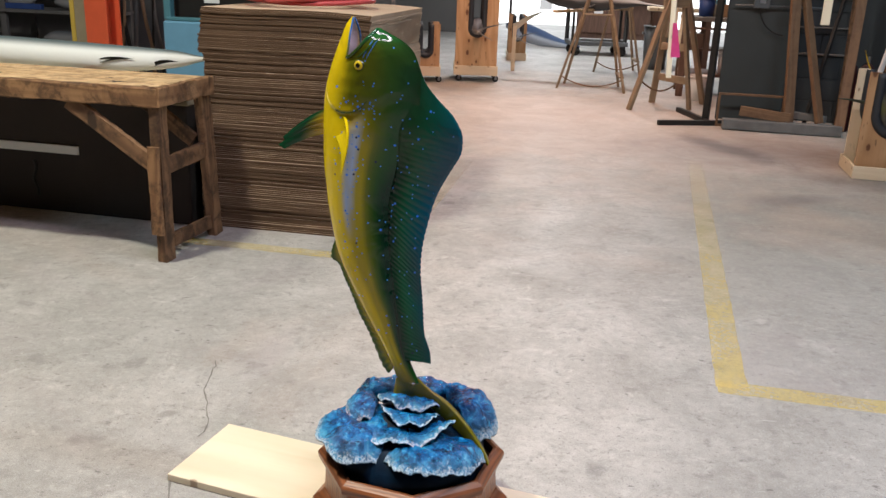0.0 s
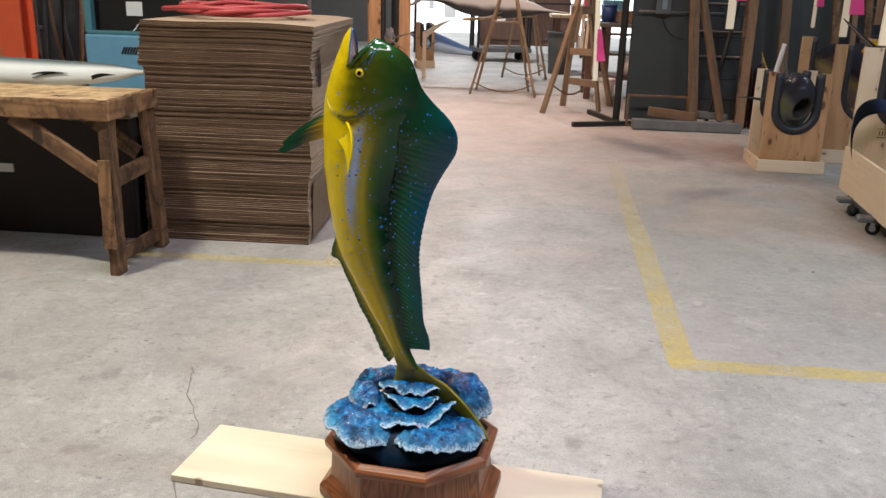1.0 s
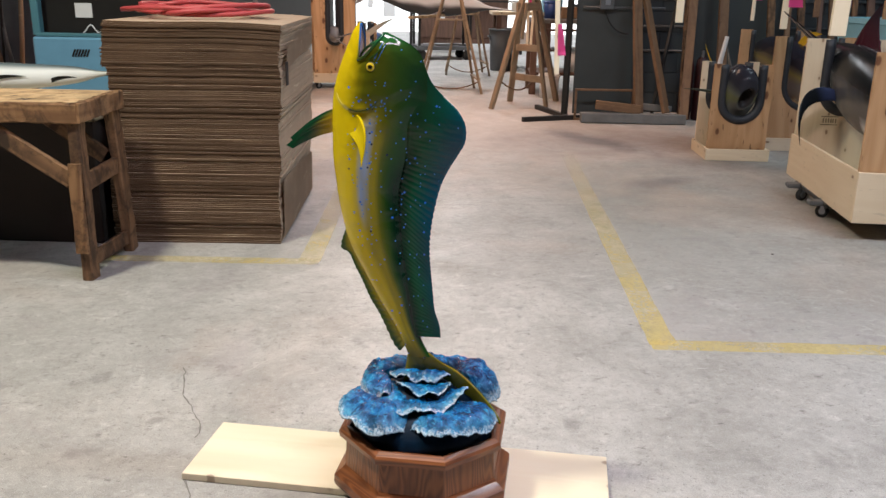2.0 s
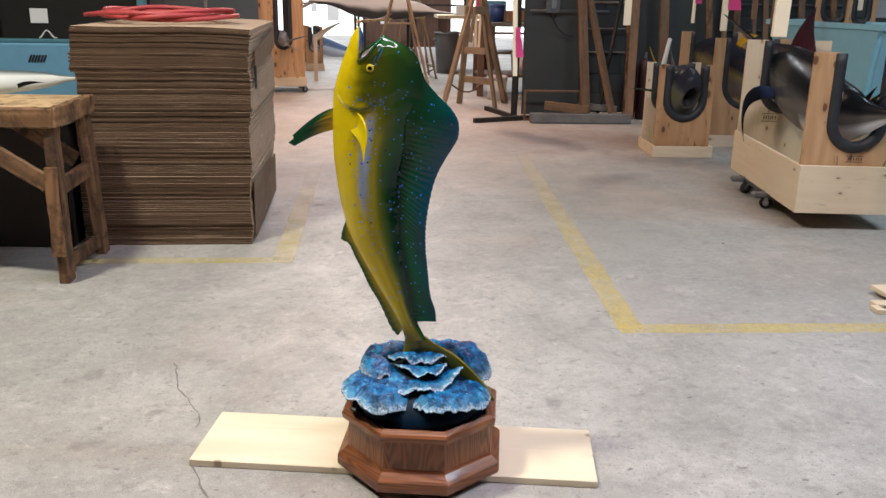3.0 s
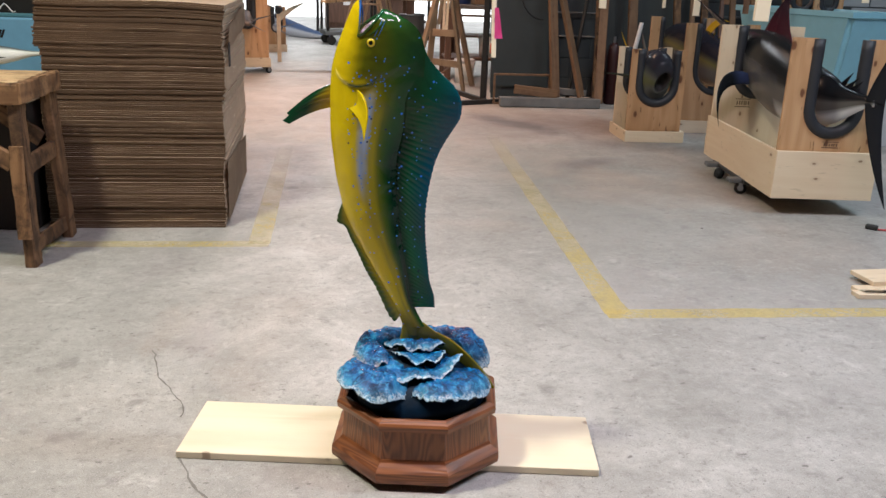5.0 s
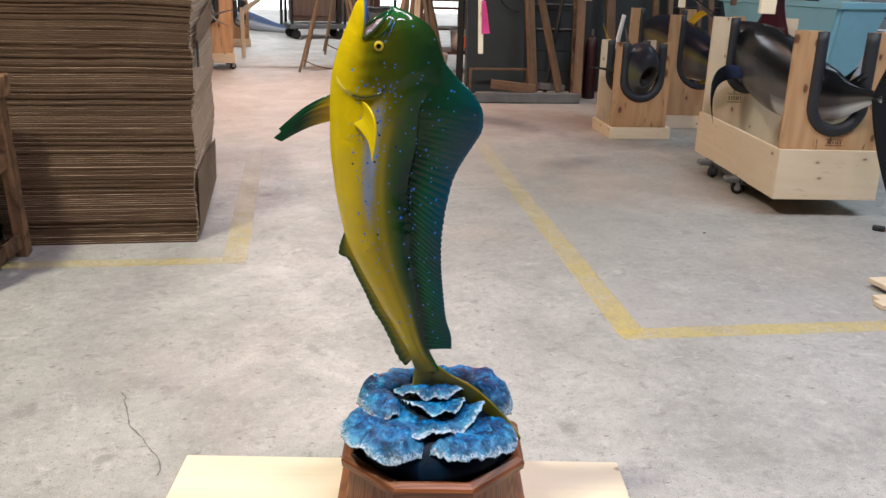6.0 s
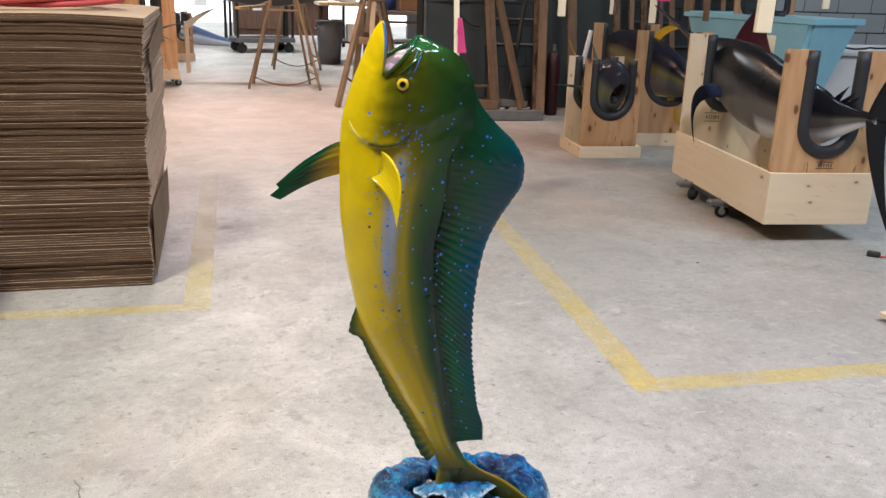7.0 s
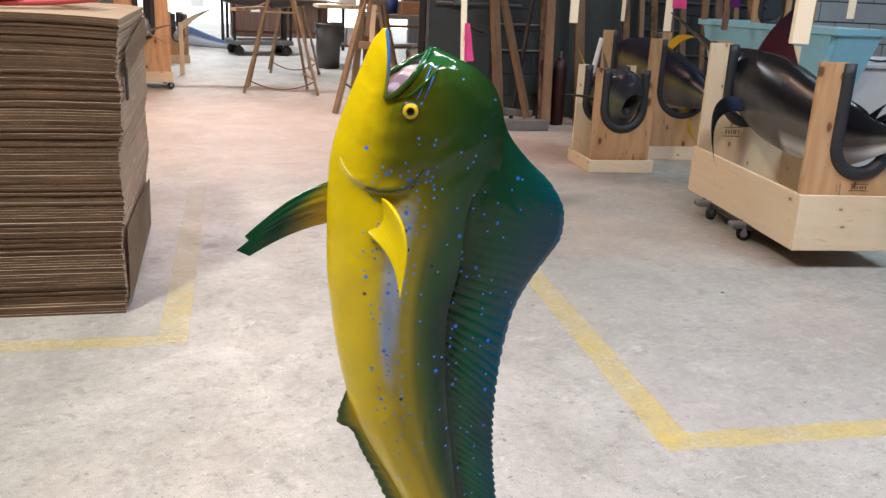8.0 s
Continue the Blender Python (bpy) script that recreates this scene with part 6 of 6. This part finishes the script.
rail = wall_bar("hose_rail", (-4.75, 7.25, 2.42), (-3.85, 7.25, 2.42), 0.04, 0.04, BLACK, "black steel rail for hoses", "rail", 0, "hose rail")
for a in (-4.75, -3.85):
    wall_bar("rail_post", (a, 7.25, 0), (a, 7.25, 2.44), 0.04, 0.04, BLACK, "black steel post of the hose rail", "post", 0, "hose rail")


# ---------------------------------------------------------------- far aisle
def far_cradle(x, y, width, height, lift, turn, fz, gap, fish=True):
    c = cradle("fish_crate", pose(x, y, 0, 0, 0, turn), "tall fir plywood cradle crate on casters", width, 0.6, lift, 0.11, [(0.03, height, gap, fz, width - 0.03), (0.55, height, gap, fz, width - 0.03)], BIRCH, PLY)
    if lift:
        for px in (0.06, width - 0.02):
            caster(c, pose(px, 0.06, 0, 0, 0, 20))
            caster(c, pose(px, 0.52, 0, 0, 0, -30))
    if fish:
        def tone(t, c2, p):
            return blend((0.45, 0.45, 0.47), (0.16, 0.16, 0.18), (c2 + 0.2) / 0.8)
        z = fz + gap * 0.45
        bits = [swim_body([(width / 2, -0.32, z, 0.012, 0.012), (width / 2, -0.1, z, 0.05, 0.05), (width / 2, 0.25, z + 0.02, 0.10, 0.09), (width / 2, 0.75, z + 0.03, 0.03, 0.03)], tone)]
        bits.append(leaf_fin((width / 2, -0.24, z + 0.01), (width / 2, -0.32, z), (width / 2 + 0.28, -0.36, z + 0.09), (0, 0, 0.01), flat((0.10, 0.10, 0.11)), 2))
        bits.append(leaf_fin((width / 2, -0.24, z - 0.01), (width / 2, -0.32, z), (width / 2 + 0.17, -0.36, z - 0.10), (0, 0, -0.01), flat((0.30, 0.30, 0.31)), 2))
        tagged(part("fish_figure", join(*bits), FISH, None, "", pose(x, y, 0, 0, 0, turn), True), "grey unpainted fish model with its tail out of a crate", "fish model")
    return c


far_cradle(-0.235, 10.52, 0.52, 1.25, 0.075, 2, 0.53, 0.17)
far_cradle(-0.74, 10.25, 0.36, 0.66, 0.075, 4, 0.30, 0.14, False)
far_cradle(0.49, 13.40, 0.29, 0.66, 0.0, 0, 0.30, 0.13)
mould = part("tail_casting", leaf_fin((0, 0, 0), (0.05, 0, -0.06), (0.42, 0, 0.20), (0, 0, 0.03), lambda t, k: (0.55, 0.50, 0.40, 0), 2), FISH, None, "", pose(0.50, 11.9, 0.60), True)
tagged(mould, "cream tail fin casting fixed to a stick", "fin casting")
tagged(bar("stick", (0.52, 11.92, 0), (0.52, 11.92, 0.62), 0.05, 0.03, BIRCH, None), "pale wooden stick standing upright on the floor", "stick")


def tri_horse(feet, apex, spread, rope_z=0.16):
    """A light trestle: two leaning pairs of legs, rails and a slack rope."""
    h = thing("trestle", pose(0, 0, 0), "light wooden trestle with a slack rope between its legs", "trestle", "trestles")
    a = Vector(apex)
    tops = [a + Vector(spread) * k for k in (-0.5, 0.5, -0.5, 0.5)]
    for f, tp in zip(feet, tops):
        f = Vector((*f, 0))
        d = (tp - f)
        bar("leg", f, f + d * 1.06, 0.030, 0.020, GREY_WOOD, h, 0, 0.003)
    for i, j in ((0, 1),):
        f, g = Vector((*feet[i], 0)), Vector((*feet[j], 0))
        p, q = f.lerp(tops[i], rope_z), g.lerp(tops[j], rope_z)
        part("rope", tube([p.lerp(q, k / 16) - Vector((0, 0, 0.095 * 4 * (k / 16) * (1 - k / 16))) for k in range(17)], 0.0075, 6), LUMBER, h, "", None, True)
        bar("rail", f.lerp(tops[i], 0.64), g.lerp(tops[j], 0.64), 0.05, 0.02, GREY_WOOD, h, 0, 0.003)
    bar("cross_bar", Vector((*feet[1], 0)).lerp(tops[1], 0.13), Vector((*feet[3], 0)).lerp(tops[3], 0.13), 0.05, 0.02, GREY_WOOD, h, 0, 0.003)
    return h


tri_horse([(0.965, 10.23), (1.70, 9.98), (1.10, 10.72), (1.73, 10.58)], (1.40, 10.36, 1.30), (0.10, 0, 0), 0.11)
tri_horse([(1.64, 12.20), (2.24, 12.05), (1.72, 12.7), (2.25, 12.6)], (1.95, 12.36, 1.30), (0.10, 0, 0), 0.11)


def show_fish():
    def tone(t, c, p):
        # pale fish; the shade along its belly is put into the colour
        return blend((0.06, 0.06, 0.065), (0.74, 0.76, 0.80), (c + 0.35) / 0.5 + 0.25 * noise.noise(p * 7))

    spine = [(0.42, 11.60, 1.06, 0.012, 0.012), (0.72, 11.55, 1.05, 0.05, 0.035), (1.05, 11.45, 1.00, 0.13, 0.085), (1.45, 11.3, 0.98, 0.145, 0.095), (1.78, 11.1, 0.97, 0.09, 0.06), (1.98, 11.0, 0.95, 0.025, 0.02), (2.25, 10.9, 0.93, 0.006, 0.006)]
    bits = [swim_body(spine, tone)]
    g = flat((0.30, 0.30, 0.32))
    bits.append(leaf_fin((0.50, 11.58, 1.07), (0.42, 11.60, 1.06), (0.28, 11.65, 1.33), (0, 0, 0.02), g, 2))
    bits.append(leaf_fin((0.50, 11.58, 1.05), (0.42, 11.60, 1.06), (0.20, 11.65, 0.92), (0, 0, -0.02), g, 2))
    bits.append(leaf_fin((1.3, 11.3, 1.11), (1.0, 11.4, 1.10), (1.05, 11.4, 1.33), (0, 0, 0.02), g, 3))
    bits.append(leaf_fin((1.45, 11.2, 0.92), (1.38, 11.2, 0.90), (1.15, 11.1, 0.84), (0, 0, -0.02), g, 3))
    return tagged(part("fish_figure", join(*bits), FISH, None, "", None, True), "grey and white marlin model resting on wooden trestles", "fish model")


show_fish()
prop = bar("prop_rail", (0.9, 10.4, 0.845), (2.1, 12.35, 0.85), 0.06, 0.03, BENCH_TOP)
tagged(prop, "wooden rail laid across the trestles", "rail")


def easel():
    e = thing("easel", pose(0, 0, 0), "tall weathered wooden easel with two rungs", "easel")
    legs = [((1.545, 8.73, 0), (1.93, 8.88, 1.30)), ((2.165, 8.86, 0), (1.98, 8.98, 1.30)), ((1.885, 9.33, 0), (1.92, 9.05, 1.30)), ((2.42, 9.35, 0), (2.02, 9.06, 1.30))]
    for p, q in legs:
        bar("leg", p, q, 0.062, 0.034, GREY_WOOD, e, 0, 0.003)
    bar("rung", (1.90, 9.16, 0.29), (2.13, 8.88, 0.28), 0.03, 0.070, GREY_WOOD, e, 0, 0.003)
    bar("rung", (1.88, 9.10, 0.60), (2.09, 8.91, 0.60), 0.03, 0.070, GREY_WOOD, e, 0, 0.003)
    bar("rung", (1.80, 8.83, 1.02), (2.06, 8.93, 1.02), 0.03, 0.080, GREY_WOOD, e, 0, 0.003)
    bar("strut", (1.86, 8.82, 0.70), (1.90, 8.82, 1.06), 0.055, 0.03, GREY_WOOD, e, 0, 0.003)
    part("rope", tube([(1.66 + 0.045 * k, 8.80 + 0.03 * k, 0.27 - 0.10 * math.sin(math.pi * k / 10)) for k in range(11)], 0.009, 6), LUMBER, e, "", None, True)
    return e


easel()


def trash_can():
    t = thing("trash_can", pose(2.60, 12.95, 0), "dark grey plastic trash can", "trash can")
    part("body", loft([[(r * math.cos(i * math.tau / 28), r * math.sin(i * math.tau / 28), z) for i in range(28)] for r, z in ((0.155, 0), (0.17, 0.3), (0.185, 0.60), (0.17, 0.60), (0.145, 0.03))]), GREY_BIN, t, "", None, True)
    part("rim", tube([(0.188 * math.cos(i * math.tau / 28), 0.188 * math.sin(i * math.tau / 28), 0.60) for i in range(29)], 0.012, 6), GREY_BIN, t, "", None, True)
    for a in (0, math.pi):
        part("handle", box(0.03, 0.10, 0.03, 0.006), GREY_BIN, t, "", pose(0.19 * math.cos(a), 0, 0.5))
    return t


trash_can()


def cart():
    c = thing("cart", pose(2.02, 15.0, 0, 0, 0, 3), "dark steel flat cart on casters", "cart")
    part("deck", box(0.95, 0.6, 0.07, 0.005), GREY_BIN, c, "", pose(0, 0, 0.20))
    part("top", box(1.0, 0.62, 0.05, 0.005), STEEL, c, "", pose(0, 0, 0.80))
    for x in (-0.44, 0.44):
        for y in (-0.26, 0.26):
            bar("post", (x, y, 0.2), (x, y, 0.8), 0.04, 0.04, BLACK, c)
            w = part("caster", cylinder(0.075, 0.075, 0.05, 20, 0.006), RUBBER, c, "", pose(x * 0.86, y, 0.076, 90, 0, 0), True)
            part("fork", box(0.05, 0.10, 0.06, 0.004), BLACK, w, "", pose(0, 0.06, 0))
    return c


cart()


def floor_shark():
    def tone(t, c, p):
        return blend((0.50, 0.54, 0.62), (0.06, 0.09, 0.17), (c - 0.05) / 0.4)

    bits = [swim_body([(0.60, 17.3, 0.30, 0.05, 0.03), (0.85, 16.9, 0.24, 0.16, 0.11), (1.15, 16.5, 0.16, 0.15, 0.12), (1.5, 16.15, 0.09, 0.085, 0.09), (1.85, 15.9, 0.04, 0.03, 0.03)], tone)]
    bits.append(leaf_fin((1.2, 16.4, 0.12), (1.35, 16.3, 0.08), (1.70, 16.0, 0.01), (0, 0, 0.02), flat((0.35, 0.38, 0.44)), 2))
    return tagged(part("fish_figure", join(*bits), FISH, None, "", None, True), "blue and white shark model lying on the floor", "fish model")


floor_shark()


def far_table():
    t = thing("table", pose(3.35, 13.2, 0, 0, 0, -8), "long work table with a pale top", "table")
    part("top", box(1.7, 0.7, 0.05, 0.004), BIRCH, t, "", pose(0, 0, 0.83))
    for x in (-0.75, 0.0, 0.75):
        for y in (-0.28, 0.28):
            bar("leg", (x, y, 0), (x, y, 0.81), 0.08, 0.06, BROWN_WOOD, t)
    part("shelf", box(1.6, 0.6, 0.03, 0.003), BROWN_WOOD, t, "", pose(0, 0, 0.30))
    return t


far_table()
for x, y, z, sx, sz, m, l in ((2.95, 13.0, 0.315, 0.16, 0.24, WHITE, "white paper carton on the table shelf"), (2.75, 13.1, 0.315, 0.14, 0.30, GREY_BIN, "dark grey carton on the table shelf"), (3.2, 13.1, 0.315, 0.2, 0.2, BROWN_WOOD, "dark brown carton on the table shelf"), (2.9, 13.1, 0.856, 0.25, 0.14, WHITE, "white carton on the work table"), (3.4, 13.1, 0.856, 0.3, 0.22, BLUE_PAINT, "light blue carton on the work table"), (3.8, 13.0, 0.856, 0.22, 0.12, GREY_BIN, "dark grey carton on the work table")):
    b = tagged(part("carton", box(sx, 0.2, sz, 0.004), m, None, "", pose(x, y, z + sz / 2, 0, 0, -8)), l, "carton")
cabinet = thing("cupboard", pose(2.75, 17.0, 0, 0, 0, -6), "tall dark red-brown wooden cupboard", "cupboard")
part("body", box(1.7, 0.5, 1.75, 0.006), BROWN_WOOD, cabinet, "", pose(0, 0, 1.025))
for x in (-0.42, 0.42):
    d = part("door", box(0.80, 0.02, 1.6, 0.004), BROWN_WOOD, cabinet, "", pose(x, -0.262, 1.05))
    part("handle", box(0.02, 0.02, 0.12, 0.003), STEEL, d, "", pose(-0.32 * (1 if x > 0 else -1), -0.02, 0))
for x in (-0.8, 0.8):
    for y in (-0.2, 0.2):
        bar("foot", (x, y, 0), (x, y, 0.15), 0.06, 0.06, BROWN_WOOD, cabinet)


def door_post(a, label):
    p = wall_bar("rack_post", (a, 16.4, 0), (a, 16.4, 2.6), 0.05, 0.05, BLACK, label, "post", 0, "rack by the loading door")
    return p


for a in (-2.4, -1.35, -0.3, 0.7):
    door_post(a, "thin dark steel post of a rack")
for z in (0.95, 1.5):
    wall_bar("rack_rail", (-2.4, 16.4, z), (0.7, 16.4, z), 0.035, 0.035, BLACK, "thin dark steel rail of a rack", "rail", 0, "rack by the loading door")
for a, z, w, h in ((-1.75, 0.55, 0.22, 0.36), (-2.1, 0.7, 0.10, 0.5), (-0.8, 0.5, 0.16, 0.4), (-1.1, 0.75, 0.08, 0.6)):
    P = EX * a + EY * 16.36
    c = tagged(part("hanging_pattern", box(w, 0.01, h, 0.003), WHITE, None, "", pose(P.x, P.y, z + h / 2 + 0.1)), "pale paper pattern hanging from the rack", "paper pattern", "patterns on the rack")

# ---------------------------------------------------------------- the finishing corner behind the block wall
def finishing_table(m, length, depth, height):
    t = thing("table", m, "paint-stained dark work table with a shelf under it", "table", "tables behind the block wall")
    part("top", box(length, depth, 0.045, 0.004), GREY_BEAM, t, "worn grey board top", pose(0, 0, height - 0.0225))
    for x in (-0.46, 0.46):
        for y in (-0.42, 0.42):
            bar("leg", (x * length, y * depth, 0), (x * length, y * depth, height - 0.045), 0.075, 0.06, BROWN_WOOD, t)
    part("shelf", box(length * 0.95, depth * 0.86, 0.03, 0.003), BROWN_WOOD, t, "", pose(0, 0, 0.24))
    bar("rail", (-0.46 * length, -0.42 * depth, height - 0.12), (0.46 * length, -0.42 * depth, height - 0.12), 0.09, 0.025, BROWN_WOOD, t)
    return t


def pail(m, r, h, mat, label):
    p = thing("pail", m, label, "pail", "pails in the finishing corner")
    ring = lambda q, z: [(q * math.cos(i * math.tau / 24), q * math.sin(i * math.tau / 24), z) for i in range(24)]
    part("body", loft([ring(r * 0.86, 0), ring(r, h), ring(r * 0.95, h), ring(r * 0.82, 0.01)]), mat, p, "", None, True)
    part("rim", tube([(r * 1.01 * math.cos(i * math.tau / 24), r * 1.01 * math.sin(i * math.tau / 24), h - 0.02) for i in range(25)], 0.008, 6), mat, p, "", None, True)
    part("bail", tube([(r * 1.03 * math.cos(a), -0.02, h - 0.03 - r * 0.9 * math.sin(a)) for a in np.linspace(0, math.pi, 15)], 0.003, 5), STEEL, p, "thin wire bail", None, True)
    return p


finishing_table(at_room(0.98, 10.55, 0), 1.15, 0.75, 0.86)
finishing_table(at_room(2.30, 10.75, 0), 1.30, 0.75, 0.90)
pail(at_room(0.62, 9.95, 0), 0.12, 0.27, WHITE, "white plastic pail standing on the floor")
pail(at_room(0.95, 10.45, 0.257), 0.11, 0.24, WHITE, "white plastic pail on the table shelf")
pail(at_room(1.30, 10.50, 0.257), 0.12, 0.26, GREY_BIN, "dark grey pail on the table shelf")
pail(at_room(0.66, 10.52, 0.862), 0.09, 0.20, DULL_BLUE, "dull blue paint pail on the work table")
pail(at_room(1.12, 10.40, 0.862), 0.08, 0.18, ORANGE, "orange paint pail on the work table")
for a, b, z, w, h, mat, label in ((0.86, 10.60, 0.862, 0.22, 0.13, KRAFT, "brown cardboard carton on the work table"), (1.42, 10.55, 0.862, 0.20, 0.26, GREY_BIN, "dark grey carton on the work table"), (1.10, 9.75, 0.0, 0.30, 0.34, BROWN_WOOD, "dark brown wooden box on the floor"), (1.02, 9.78, 0.342, 0.20, 0.12, ORANGE, "orange carton on a wooden box")):
    tagged(part("carton", box(w, 0.22, h, 0.006), mat, None, "", at_room(a, b, z + h / 2, 7 * w * 10)), label, "carton")
hanging_stick(1.98, 9.05, 0.62, 0.030, 0.012, 1.0, -15, (PINK_TAPE, 0.36, 0.30, 0.06))
hanging_stick(2.11, 9.40, 0.55, 0.030, 0.012, 1.0, -15, (PINK_TAPE, 0.52, 0.22, 0.05), 2)

# ---------------------------------------------------------------- small things on the floor
for (x, y, z, l, w, turn, mat) in ((2.36, 2.775, 0.0285, 0.62, 0.155, -6, BIRCH), (2.28, 2.66, 0.0095, 0.66, 0.10, -9, BIRCH), (2.27, 2.61, 0.0095, 0.72, 0.06, -12, BIRCH), (2.40, 2.80, 0.0095, 0.50, 0.11, -6, BIRCH)):
    ob = part("offcut", box(w, 0.019, l, 0.0015), mat, None, "", pose(x, y, z, 0, 0, turn) @ pose(0, 0, 0, 0, 90, 0) @ pose(0, 0, 0, 0, 0, 90))
    tagged(ob, "short pale pine offcut lying on the floor", "offcut", "pile of offcuts")
cord = thing("extension_cord", pose(2.73, 3.51, 0, 0, 0, -50), "black and red extension cord end on the floor", "extension cord")
part("plug", box(0.06, 0.028, 0.026, 0.006), RUBBER, cord, "black rubber plug", pose(0, 0, 0.014))
part("lead", tube([(0.03 + 0.022 * k, 0.02 * math.sin(k * 0.55), 0.006) for k in range(26)], 0.0055, 7), HOSE, cord, "dull red lead", None, True)
dot = part("paint_drip", cylinder(0.007, 0.006, 0.002, 12), RED, None, "", pose(1.84, 3.685, 0.001))
tagged(dot, "tiny red paint drip on the floor", "paint drip")

crack("crack_1", ((-0.79, 2.72), (-0.755, 2.52), (-0.69, 2.35), (-0.69, 2.25)), 0.006, 1)
crack("crack_2", ((-0.700, 2.05), (-0.665, 1.92), (-0.615, 1.80), (-0.600, 1.66)), 0.009, 2)
crack("crack_3", ((-0.66, 2.60), (-0.30, 2.95), (0.15, 3.25), (0.55, 3.30), (0.95, 3.43), (1.45, 3.20), (1.9, 3.02)), 0.0026, 3, SCRATCH, "pale scratched line in the concrete floor")
crack("joint_1", ((-0.3, 4.88), (0.2, 4.80), (1.0, 4.74), (2.2, 4.55)), 0.004, 5)

# ---------------------------------------------------------------- blocks of the wall, one by one
def block_mesh(w, mat):
    return mesh_of("block", box(w, 0.012, 0.188, 0.003), mat)


wall_ob = bpy.data.objects["wall_block"]
# Right-end blocks are paler, with the lamp light there put into their colour
whole, light = block_mesh(0.388, WALL_GREY), block_mesh(0.388, WALL_LIT)
back = wall_ob.matrix_basis.inverted()
for row in range(9):
    z = 0.10 + 0.20 * row
    a = 1.2 + (0.2 if row % 2 else 0.0)
    while a < 6.4:
        b = new("block", light if a > 4.45 else whole)
        b.parent = wall_ob
        b.matrix_basis = back @ at_room(a, 8.897, z)
        a += 0.40
